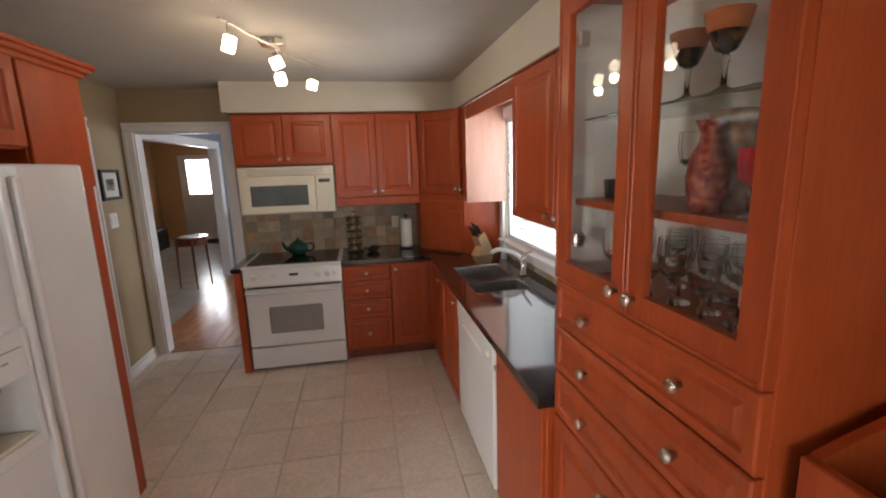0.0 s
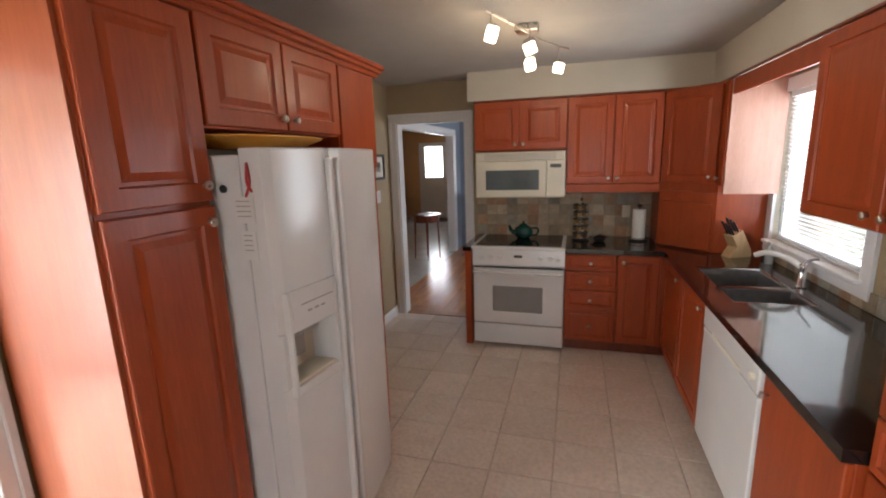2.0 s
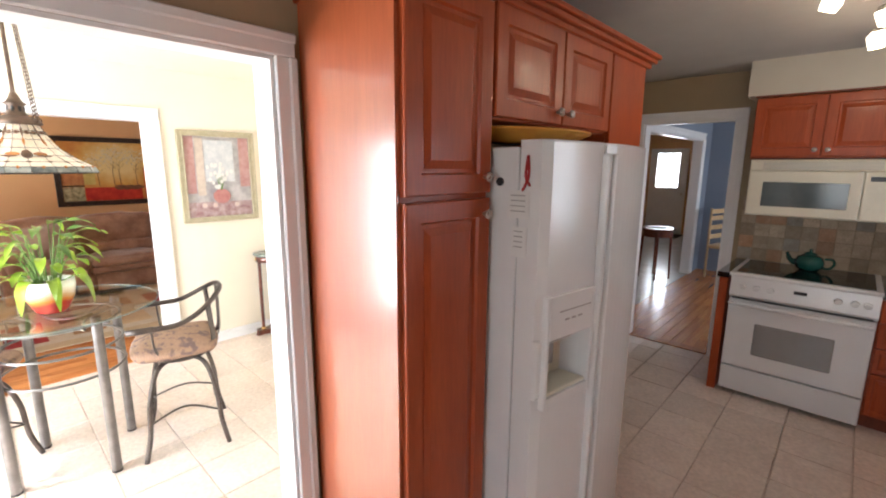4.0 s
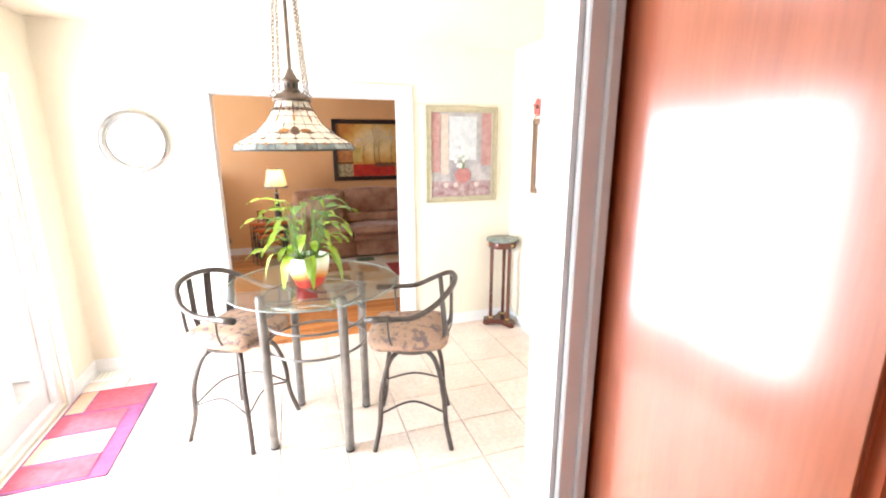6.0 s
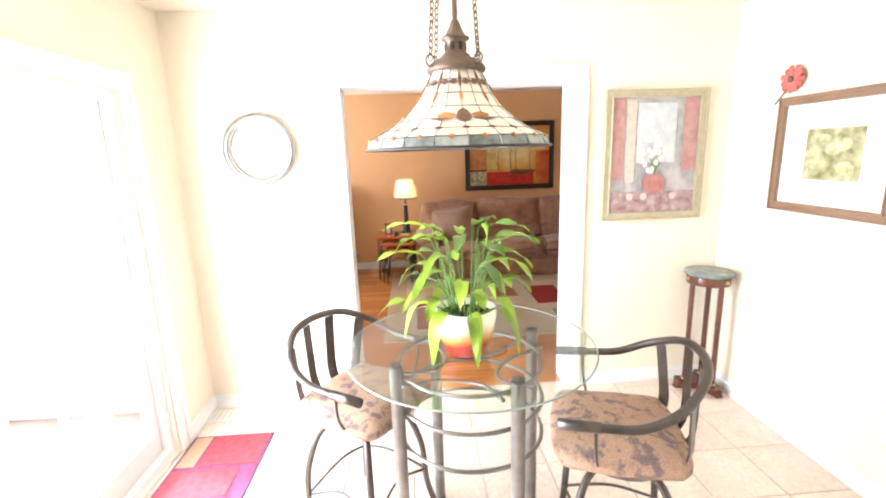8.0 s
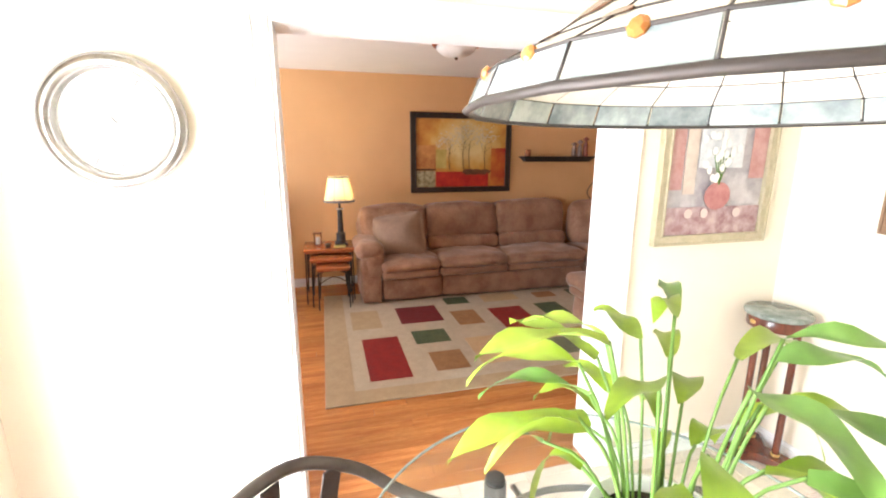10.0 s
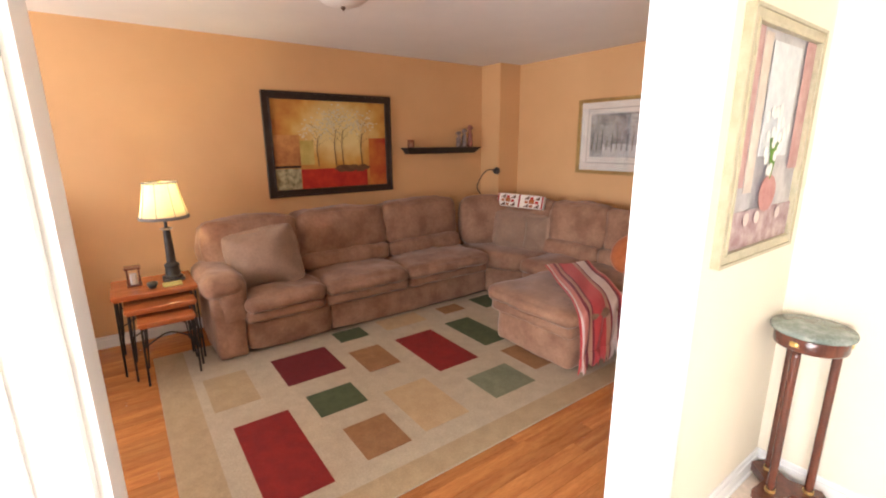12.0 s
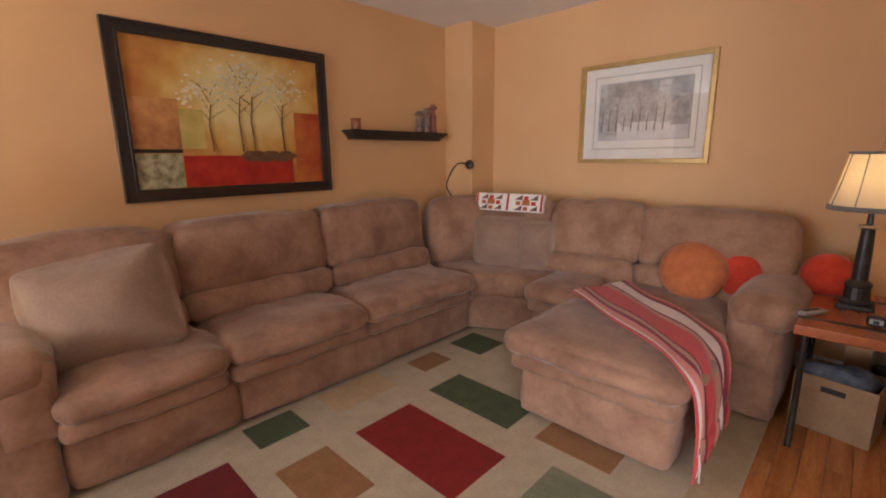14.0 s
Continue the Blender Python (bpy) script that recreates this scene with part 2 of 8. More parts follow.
def tube(points, r, n=8, bm=None, closed=False, flat=1.0):
    """A round bar along points; flat squeezes it across."""
    bm = bm or bmesh.new()
    pts = [Vector(p) for p in points]
    rings, up = [], None
    for i, p in enumerate(pts):
        a = pts[i - 1] if (i or closed) else p
        b = pts[(i + 1) % len(pts)] if (i < len(pts) - 1 or closed) else p
        d = (b - a).normalized()
        if up is None:
            up = Vector((0, 0, 1)) if abs(d.z) < 0.9 else Vector((1, 0, 0))
        side = d.cross(up).normalized()
        up = side.cross(d).normalized()
        rr = r[i] if isinstance(r, (list, tuple)) else r
        rings.append([bm.verts.new(p + rr * (side * math.cos(math.tau * k / n) + up * flat * math.sin(math.tau * k / n))) for k in range(n)])
    for a, b in zip(rings, rings[1:] + (rings[:1] if closed else [])):
        for k in range(n):
            bm.faces.new([a[k], a[(k + 1) % n], b[(k + 1) % n], b[k]])
    if not closed:
        bm.faces.new(rings[0])
        bm.faces.new(rings[-1])
    return bm


def curve_pts(ctrl, n=8):
    """Smooth points through control points."""
    p = [Vector(c) for c in ctrl]
    p = [2 * p[0] - p[1]] + p + [2 * p[-1] - p[-2]]
    out = []
    for i in range(1, len(p) - 2):
        for k in range(n):
            t = k / n
            a, b, c, d = p[i - 1], p[i], p[i + 1], p[i + 2]
            out.append(0.5 * (2 * b + (c - a) * t + (2 * a - 5 * b + 4 * c - d) * t * t + (3 * b - a - 3 * c + d) * t ** 3))
    return out + [p[-2]]


def ring_pts(x, y, z, r, n=28, a0=0.0, a1=math.tau, sy=1.0):
    full = abs(a1 - a0 - math.tau) < 1e-6
    return [(x + r * math.cos(a0 + (a1 - a0) * k / (n if full else n - 1)), y + sy * r * math.sin(a0 + (a1 - a0) * k / (n if full else n - 1)), z) for k in range(n)]


def soft(cx, cy, cz, sx, sy, sz, r=0.06, puff=0.03, n=9, seed=0, m=None, wrinkle=0.008, bm=None):
    """A stuffed, round-edged block of full size sx, sy, sz with crowned faces and creases."""
    bm2 = bmesh.new()
    g = [math.sin(math.pi / 2 * (2 * i / n - 1)) * 0.35 + 0.65 * (2 * i / n - 1) for i in range(n + 1)]
    h = Vector((sx, sy, sz)) / 2
    r = min(r, *(0.98 * c for c in h))
    for ax in range(3):
        for s in (-1, 1):
            grid = []
            for u in g:
                row = []
                for v in g:
                    p = [0, 0, 0]
                    p[ax], p[(ax + 1) % 3], p[(ax + 2) % 3] = s, u, v
                    row.append(bm2.verts.new(p))
                grid.append(row)
            for i in range(n):
                for j in range(n):
                    bm2.faces.new([grid[i][j], grid[i + 1][j], grid[i + 1][j + 1], grid[i][j + 1]])
    bmesh.ops.remove_doubles(bm2, verts=bm2.verts, dist=1e-4)
    for v in bm2.verts:
        u = v.co.copy()
        p = Vector([u[k] * h[k] for k in range(3)])
        inner = Vector([max(-h[k] + r, min(h[k] - r, p[k])) for k in range(3)])
        d = p - inner
        if d.length > 1e-6:
            d = d.normalized() * r
        q = inner + d
        for k in range(3):
            a, b = u[(k + 1) % 3], u[(k + 2) % 3]
            q[k] += u[k] ** 3 * puff * (1 - a * a) * (1 - b * b)
        if wrinkle:
            w = Vector((q.x * 5 + seed * 3.1, q.y * 5, q.z * 5))
            q += d.normalized() * wrinkle * (noise.noise(w) + 0.6 * noise.noise(w * 2.7)) if d.length > 1e-6 else Vector((0, 0, wrinkle * noise.noise(w)))
        v.co = q
    mm = Matrix.Translation((cx, cy, cz)) @ (m or Matrix.Identity(4))
    bmesh.ops.transform(bm2, matrix=mm, verts=bm2.verts)
    if bm is None:
        return bm2
    me = bpy.data.meshes.new("tmp")
    bm2.to_mesh(me)
    bm2.free()
    bm.from_mesh(me)
    bpy.data.meshes.remove(me)
    return bm


def front(w, h, at, ux, nz, profile, bm=None):
    """A fielded board of width w, height h: lower corner at, width along ux, face towards nz; profile: (inset, depth)."""
    bm = bm or bmesh.new()
    at, ux, nz = Vector(at), Vector(ux).normalized(), Vector(nz).normalized()
    uz = Vector((0, 0, 1))
    rings = []
    for i, d in profile:
        rings.append([bm.verts.new(at + ux * a + uz * b + nz * d) for a, b in ((i, i), (w - i, i), (w - i, h - i), (i, h - i))])
    bm.faces.new(rings[0])
    for a, b in zip(rings, rings[1:]):
        for k in range(4):
            bm.faces.new([a[k], a[(k + 1) % 4], b[(k + 1) % 4], b[k]])
    bm.faces.new(rings[-1])
    return bm


RAISED = [(0, 0), (0, 0.017), (0.004, 0.021), (0.056, 0.021), (0.061, 0.012), (0.072, 0.012), (0.095, 0.0185)]
DRAWER = [(0, 0), (0, 0.017), (0.004, 0.021), (0.026, 0.021), (0.031, 0.014), (0.036, 0.014), (0.050, 0.019)]
SLAB = [(0, 0), (0, 0.014), (0.004, 0.018)]


def knob(at, nz, parent, r=0.0155):
    at, nz = Vector(at), Vector(nz).normalized()
    m = Matrix.Translation(at) @ nz.to_track_quat("Z", "Y").to_matrix().to_4x4()
    part("knob", lathe([(0.006, 0), (0.006, 0.012), (r * 0.8, 0.016), (r, 0.022), (r * 0.85, 0.028), (0, 0.030)], n=12, m=m), NICKEL, parent, "round brushed-nickel knob", smooth=True)


def leaf_door(parent, w, h, at, ux, nz, name="door", knob_at=None, profile=RAISED):
    d = part(name, front(w - 0.004, h - 0.004, Vector(at) + Vector(ux).normalized() * 0.002 + Vector((0, 0, 0.002)), ux, nz, profile), CHERRY, parent)
    for k in knob_at or []:
        p = Vector(at) + Vector(ux).normalized() * k[0] + Vector((0, 0, k[1])) + Vector(nz).normalized() * 0.019
        knob(p, nz, d)
    return d


def slab_with_holes(axis, at, thick, a0, a1, z0, z1, holes=()):
    """Boxes that make a wall from at to at + thick, with openings (b0, b1, c0, c1) through it."""
    bm = bmesh.new()
    cuts = sorted(holes)
    def add(b0, b1, c0, c1):
        if b1 - b0 > 1e-4 and c1 - c0 > 1e-4:
            if axis == "x":
                box(at, at + thick, b0, b1, c0, c1, bm=bm)
            else:
                box(b0, b1, at, at + thick, c0, c1, bm=bm)
    pos = a0
    for b0, b1, c0, c1 in cuts:
        add(pos, b0, z0, z1)
        add(b0, b1, z0, c0)
        add(b0, b1, c1, z1)
        pos = b1
    add(pos, a1, z0, z1)
    return bm


def wall(name, axis, at, thick, a0, a1, z1, low, high, holes=(), z0=0.0, label="painted plaster wall"):
    """low, high: paint of the faces towards the smaller and the larger coordinate."""
    bm = slab_with_holes(axis, at, thick, a0, a1, z0, z1, holes)
    k = 0 if axis == "x" else 1
    mid = at + thick / 2
    bm.normal_update()
    for f in bm.faces:
        c = f.calc_center_median()[k]
        f.material_index = 0 if c < mid - 1e-4 else 1
    me = bpy.data.meshes.new(name)
    bm.to_mesh(me)
    bm.free()
    me.materials.append(low)
    me.materials.append(high)
    ob = new(name, me)
    OFFSET[ob] = Vector((0, 0, 0))
    return tagged(ob, label, "wall", "", "structure")


def casing(name, axis, at, out, b0, b1, c1, w=0.075, t=0.018, left=True, right=True, label="white painted door casing"):
    """Moulded trim round an opening b0..b1, up to c1, on the wall face at, standing out by out (+1 or -1)."""
    bm = bmesh.new()
    def strip(p0, p1, q0, q1, d0=0.0, d1=t):
        lo, hi = sorted((at + out * d0, at + out * d1))
        if axis == "x":
            box(lo, hi, p0, p1, q0, q1, 0.004, bm)
        else:
            box(p0, p1, lo, hi, q0, q1, 0.004, bm)
    for side, on in ((-1, left), (1, right)):
        if on:
            e = b0 if side < 0 else b1
            p0, p1 = sorted((e, e + side * w))
            strip(p0, p1, 0, c1)
            p0, p1 = sorted((e + side * w * 0.62, e + side * (w + 0.002)))
            strip(p0, p1, 0, c1, t - 0.003, t + 0.009)
    strip(b0 - (w if left else 0), b1 + (w if right else 0), c1 + 0.0005, c1 + w)
    strip(b0 - (w if left else 0), b1 + (w if right else 0), c1 + w * 0.62, c1 + w + 0.002, t - 0.003, t + 0.009)
    return solo(name, bm, TRIM, label, "trim", "structure")


def skirting(name, axis, at, out, a0, a1, h=0.095):
    bm = bmesh.new()
    for z0, z1, t in ((0, h * 0.72, 0.014), (h * 0.72, h, 0.009), (0, 0.016, 0.022)):
        lo, hi = sorted((at, at + out * t))
        if axis == "x":
            box(lo, hi, a0, a1, z0, z1, 0.002, bm)
        else:
            box(a0, a1, lo, hi, z0, z1, 0.002, bm)
    return solo(name, bm, TRIM, "white painted baseboard", "baseboard", "structure")


# ---- the rooms ----
ZC = 2.41
XB, XL = -5.23, -5.40          # two faces of the wall between breakfast nook and living room
KX, BX = -2.30, -2.405          # two faces of the wall between kitchen and breakfast nook
NY = 2.385                     # north wall of the breakfast nook
WY, WX = 4.66, 0.62            # kitchen: range wall and window wall

floor_slab = solo("floor", box(-9.2, 1.6, -2.7, 13.6, -0.25, -0.012), GROUT, "screed and grout under the floors", "floor", "structure")
ground = solo("ground", box(-300, 300, -300, 300, -0.55, -0.45), mat("lawn_and_paving", (0.20, 0.21, 0.12), (0.30, 0.29, 0.20), 0.95, scale=2, fine=0.3), "pale dry lawn round the house", "ground", "structure")
deck = solo("deck", box(-5.8, -2.2, -4.6, -1.2, -0.2, -0.1), mat("deck_boards_grey", (0.42, 0.38, 0.33), (0.50, 0.45, 0.40), 0.8, stretch=(1, 8, 1)), "weathered grey timber deck outside", "deck", "structure")

wall("wall_kitchen_north", "y", WY, 0.12, -2.70, 1.35, 2.6, K_WALL, H_WALL, [(-2.49, -1.77, 0, 2.045)])
wall("wall_kitchen_east", "x", WX, 0.14, -1.9, WY, 2.6, K_WALL, K_SOFFIT, [(2.82, 3.90, 1.04, 2.05)])
# unknown side: closing wall and window hole added out of view
wall("wall_kitchen_south", "y", -1.9, 0.12, -2.42, WX, 2.6, TRIM, K_WALL, [(-1.45, 0.05, 0.95, 2.05)])
wall("wall_kitchen_breakfast", "x", BX, KX - BX, -1.9, 2.95, 2.6, B_WALL, K_WALL, [(-0.35, 0.995, 0, 1.975)])
wall("wall_kitchen_west", "x", -2.70, 0.12, 2.95, WY, 2.6, B_WALL, K_WALL, [(3.2, 4.06, 0, 2.045)])
wall("wall_kitchen_return", "y", 2.95, 0.10, -2.58, KX, 2.6, B_WALL, K_WALL)
wall("wall_breakfast_south", "y", -1.13, 0.14, -5.30, BX, 2.6, TRIM, B_WALL, [(-4.76, -3.00, 0.02, 1.93)])
wall("wall_breakfast_north", "y", NY, 0.12, XB, BX, 2.6, B_WALL, B_WALL, [(-3.68, -2.86, 0, 2.0)])
wall("wall_breakfast_living", "x", XL, XB - XL, -2.45, 4.1, 2.6, L_WALL, B_WALL, [(-0.03, 1.378, 0, 2.005)])
wall("wall_living_west", "x", -8.89, 0.12, -2.45, 4.1, 2.6, TRIM, L_WALL)
wall("wall_living_north", "y", 3.955, 0.12, -8.77, XL, 2.6, L_WALL, TRIM)
wall("wall_living_south", "y", -2.40, 0.12, -8.77, XL, 2.6, TRIM, L_WALL, [(-8.1, -6.1, 0.75, 2.05)])
solo("wall_column_corner", box(-8.77, -8.455, 3.64, 3.955, 0, ZC, 0.003), L_WALL, "boxed-in apricot corner column", "wall", "structure")
solo("wall_column_east", box(-5.86, XL, 3.70, 3.955, 0, ZC, 0.003), L_WALL, "boxed-in apricot corner column", "wall", "structure")
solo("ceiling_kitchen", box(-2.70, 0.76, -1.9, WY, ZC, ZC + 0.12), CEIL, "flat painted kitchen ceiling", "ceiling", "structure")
solo("ceiling_breakfast", box(XB, BX, -1.13, 2.505, ZC, ZC + 0.12), B_WALL, "flat painted breakfast nook ceiling", "ceiling", "structure")
solo("ceiling_living", box(-8.89, XL, -2.45, 4.1, ZC, ZC + 0.12), L_CEIL, "flat white living room ceiling", "ceiling", "structure")
solo("soffit_north", box(-1.66, WX, 4.315, WY, 2.165, ZC), K_SOFFIT, "beige boxed soffit over the wall cabinets", "soffit", "structure")
solo("soffit_east", box(0.275, WX, -1.78, 4.315, 2.165, ZC), K_SOFFIT, "beige boxed soffit over the wall cabinets", "soffit", "structure")

# jamb linings and trim
def lining(name, axis, lo, hi, b0, b1, c1, t=0.012):
    bm = bmesh.new()
    for p0, p1, q0, q1 in ((b0, b0 + t, 0, c1 - t), (b1 - t, b1, 0, c1 - t), (b0, b1, c1 - t, c1)):
        if axis == "x":
            box(lo, hi, p0, p1, q0, q1, bm=bm)
        else:
            box(p0, p1, lo, hi, q0, q1, bm=bm)
    return solo(name, bm, TRIM, "white painted door lining", "trim", "structure")


lining("trim_lining_hall", "y", WY - 0.003, WY + 0.123, -2.49, -1.77, 2.045)
lining("trim_lining_breakfast", "x", BX - 0.003, KX + 0.003, -0.35, 0.995, 1.975)
lining("trim_lining_living", "x", XL - 0.003, XB + 0.003, -0.03, 1.378, 2.005)
casing("trim_door_hall", "y", WY, -1, -2.49, -1.77, 2.045, w=0.08)
casing("trim_door_breakfast_in", "x", KX, 1, -0.35, 0.995, 1.975, w=0.065)
casing("trim_door_breakfast_out", "x", BX, -1, -0.35, 0.995, 1.975, w=0.065)
casing("trim_opening_breakfast", "x", XB, 1, -0.03, 1.378, 2.005, w=0.085, t=0.014)
casing("trim_door_west", "x", -2.58, 1, 3.2, 4.06, 2.045, w=0.075)
casing("trim_door_side", "y", NY, -1, -3.68, -2.86, 2.0, w=0.08)
for nm, ax, at, out, a0, a1 in (("baseboard_a", "x", -2.58, 1, 4.14, WY), ("baseboard_b", "x", XB, 1, -0.99, -0.118), ("baseboard_c", "x", XB, 1, 1.466, NY),
                                ("baseboard_d", "y", NY, -1, XB, -3.765), ("baseboard_k", "y", NY, -1, -2.775, BX), ("baseboard_e", "y", -0.99, 1, XB, -4.86), ("baseboard_f", "x", -8.77, 1, -2.28, 3.64),
                                ("baseboard_g", "y", 3.955, -1, -8.455, -5.86), ("baseboard_h", "x", XL, -1, 1.385, 3.70), ("baseboard_i", "y", 3.70, -1, -5.86, XL), ("baseboard_j", "x", XL, -1, -2.28, -0.065)):
    skirting(nm, ax, at, out, a0, a1)

# doors that close side openings
for nm, m0, w in (("door_side", pose(-3.67, 2.445, 0), 0.80), ("door_west", pose(-2.64, 3.21, 0, 0, 0, 90), 0.84)):
    d = thing(nm, 0, 0, 0, "white painted six-panel interior door, closed", "door", kind="structure", local=True)
    d.matrix_world = m0
    part("leaf", box(0, w, 0, 0.035, 0.006, 1.98, 0.003), TRIM, d)
    for px in (0.1, w / 2 + 0.03):
        for pz, ph in ((0.2, 0.55), (0.85, 0.6), (1.55, 0.3)):
            part("panel", front(w / 2 - 0.13, ph, (px, 0, pz), (1, 0, 0), (0, -1, 0), [(0, -0.01), (0, 0.002), (0.015, 0.006), (0.03, 0.002)]), TRIM, d)

# patio door
patio = thing("window_patio_door", -3.88, -1.06, 0, "white framed sliding patio door with gridded panes, sun behind", "patio door", kind="structure")
part("frame", slab_with_holes("y", -1.10, 0.09, -4.76, -3.00, 0.02, 1.93, [(-4.72, -3.04, 0.06, 1.89)]), TRIM, patio)
for i, (g0, g1, yy) in enumerate(((-4.64, -3.95, -1.075), (-3.80, -3.11, -1.045))):
    sash = part("sash", slab_with_holes("y", yy, 0.028, g0 - 0.075, g1 + 0.075, 0.065, 1.885, [(g0, g1, 0.19, 1.84)]), TRIM, patio)
    p = part("pane", box(g0, g1, yy + 0.012, yy + 0.016, 0.19, 1.84), pane("door_glass"), sash, "clear glass")
    p.visible_shadow = False
    for k in (1, 2):
        xx = g0 + (g1 - g0) * k / 3
        part("muntin", box(xx - 0.009, xx + 0.009, yy + 0.003, yy + 0.026, 0.19, 1.84), TRIM, sash)
    for k in (1, 2, 3, 4):
        zz = 0.19 + 1.65 * k / 5
        part("muntin", box(g0, g1, yy + 0.004, yy + 0.025, zz - 0.009, zz + 0.009), TRIM, sash)
part("handle", tube(curve_pts([(-3.86, -1.02, 0.95), (-3.86, -0.97, 0.97), (-3.86, -0.97, 1.13), (-3.86, -1.02, 1.15)], 5), 0.008), WHITE, patio)
casing("trim_patio_door", "y", -0.99, 1, -4.78, -2.98, 1.94, w=0.085)

# kitchen window over the sink
kw = thing("window_kitchen", WX, 3.36, 1.04, "white framed kitchen window with lowered white blind", "window", kind="structure")
part("window_frame", slab_with_holes("x", 0.66, 0.06, 2.82, 3.90, 1.04, 2.05, [(2.87, 3.85, 1.09, 2.00)]), TRIM, kw)
part("pane", box(0.685, 0.690, 2.87, 3.85, 1.09, 2.00), pane("window_glass"), kw).visible_shadow = False
part("window_casing", slab_with_holes("x", 0.600, 0.018, 2.745, 3.975, 0.965, 2.125, [(2.83, 3.89, 1.05, 2.04)]), TRIM, kw)
part("window_sill", box(0.565, 0.66, 2.80, 3.92, 1.030, 1.052, 0.004), TRIM, kw)
blind = thing("window_blind", 0.645, 3.36, 1.06, "white horizontal slat blind, slightly tilted", "blind")
BLIND = mat("blind_vinyl", (0.78, 0.78, 0.77), (0.82, 0.82, 0.81), 0.4)
part("head_rail", box(0.628, 0.660, 2.84, 3.88, 2.005, 2.045, 0.003), BLIND, blind)
for k in range(36):
    z = 1.085 + k * 0.0257
    m0 = pose(0.644, 3.36, z, 0, 34, 0)
    bm = box(-0.0125, 0.0125, -0.515, 0.515, -0.0006, 0.0006)
    bmesh.ops.transform(bm, matrix=m0, verts=bm.verts)
    part("slat", bm, BLIND, blind)
part("bottom_rail", box(0.632, 0.656, 2.845, 3.875, 1.058, 1.072, 0.003), BLIND, blind)
for yy in (3.05, 3.67):
    part("ladder_cord", tube([(0.630, yy, 1.065), (0.630, yy, 2.02)], 0.001, 5), BLIND, blind)

# windows that only light the rooms from behind; the nook one is added
for nm, axis, at, b0, b1, c0, c1 in (("window_living", "y", -2.36, -8.1, -6.1, 0.75, 2.05), ("window_nook", "y", -1.86, -1.45, 0.05, 0.95, 2.05)):
    w = thing(nm, (b0 + b1) / 2, at, c0, "white framed two-sash window placed out of view for light", "window", kind="structure")
    mid = (b0 + b1) / 2
    part("window_frame", slab_with_holes("y", at, 0.05, b0, b1, c0, c1, [(b0 + 0.05, mid - 0.03, c0 + 0.05, c1 - 0.05), (mid + 0.03, b1 - 0.05, c0 + 0.05, c1 - 0.05)]), TRIM, w)
    part("pane", box(b0 + 0.05, b1 - 0.05, at + 0.02, at + 0.025, c0 + 0.05, c1 - 0.05), pane("pane_" + nm), w).visible_shadow = False
    part("window_casing", slab_with_holes("y", at + 0.08, 0.017, b0 - 0.07, b1 + 0.07, c0 - 0.07, c1 + 0.07, [(b0 + 0.01, b1 - 0.01, c0 + 0.01, c1 - 0.01)]), TRIM, w)

# ---- kitchen ----
def cabinet(name, at, label, z0, z1, x0, x1, y0, y1, group="kitchen cabinets", bev=0.002):
    c = thing(name, (x0 + x1) / 2, (y0 + y1) / 2, z0, label, "cabinet", group)
    part("body", box(x0, x1, y0, y1, z0, z1, bev), CHERRY, c)
    return c


XP, XN = (1, 0, 0), (-1, 0, 0)
YP, YN = (0, 1, 0), (0, -1, 0)
UF, BF = 4.33, 4.06            # fronts of wall and base cabinets on the range wall
c = cabinet("wall_cabinet", 0, "cherry wall cabinet over the microwave, two raised-panel doors", 1.725, 2.150, -1.60, -0.797, UF, WY)
for x0, kx in ((-1.60, 0.365), (-1.20, 0.035)):
    leaf_door(c, 0.40, 0.41, (x0, UF, 1.735), XP, YN, knob_at=[(kx, 0.045)])
c = cabinet("wall_cabinet", 0, "tall cherry wall cabinet with two raised-panel doors", 1.425, 2.150, -0.795, -0.05, UF, WY)
for x0, kx in ((-0.79, 0.335), (-0.42, 0.035)):
    leaf_door(c, 0.368, 0.715, (x0, UF, 1.430), XP, YN, knob_at=[(kx, 0.045)])
part("light_rail", box(-0.795, -0.05, UF - 0.012, UF + 0.012, 1.352, 1.424, 0.004), CHERRY, c)
# diagonal corner: wall cabinet above, appliance garage under it
A, Bp = Vector((-0.048, UF, 0)), Vector((0.286, 3.995, 0))
ud = (Bp - A).normalized()
nd = Vector((-ud.y, ud.x, 0)) * -1
if nd.y > 0:
    nd = -nd
wd = (Bp - A).length


def wedge(z0, z1):
    bm = bmesh.new()
    pts = [(-0.048, WY), (-0.048, UF), (0.286, 3.995), (WX, 3.995), (WX, WY)]
    lo, hi = [bm.verts.new((*p, z0)) for p in pts], [bm.verts.new((*p, z1)) for p in pts]
    bm.faces.new(lo), bm.faces.new(hi)
    for k in range(5):
        bm.faces.new([lo[k], lo[(k + 1) % 5], hi[(k + 1) % 5], hi[k]])
    return bm


c = thing("corner_cabinet", 0.2, 4.3, 1.37, "diagonal cherry corner wall cabinet with one door", "cabinet", "kitchen cabinets")
part("body", wedge(1.372, 2.150), CHERRY, c)
leaf_door(c, wd - 0.03, 0.70, A + ud * 0.015 + Vector((0, 0, 1.435)), ud, nd, knob_at=[(wd - 0.075, 0.05)])
c = thing("appliance_garage", 0.2, 4.3, 0.915, "diagonal cherry appliance garage on the granite counter", "cabinet", "kitchen cabinets")
part("body", wedge(0.917, 1.370), CHERRY, c)
part("lift_door", front(wd - 0.05, 0.36, A + ud * 0.025 + Vector((0, 0, 0.93)), ud, nd, [(0, 0), (0, 0.012), (0.004, 0.015)]), CHERRY, c)
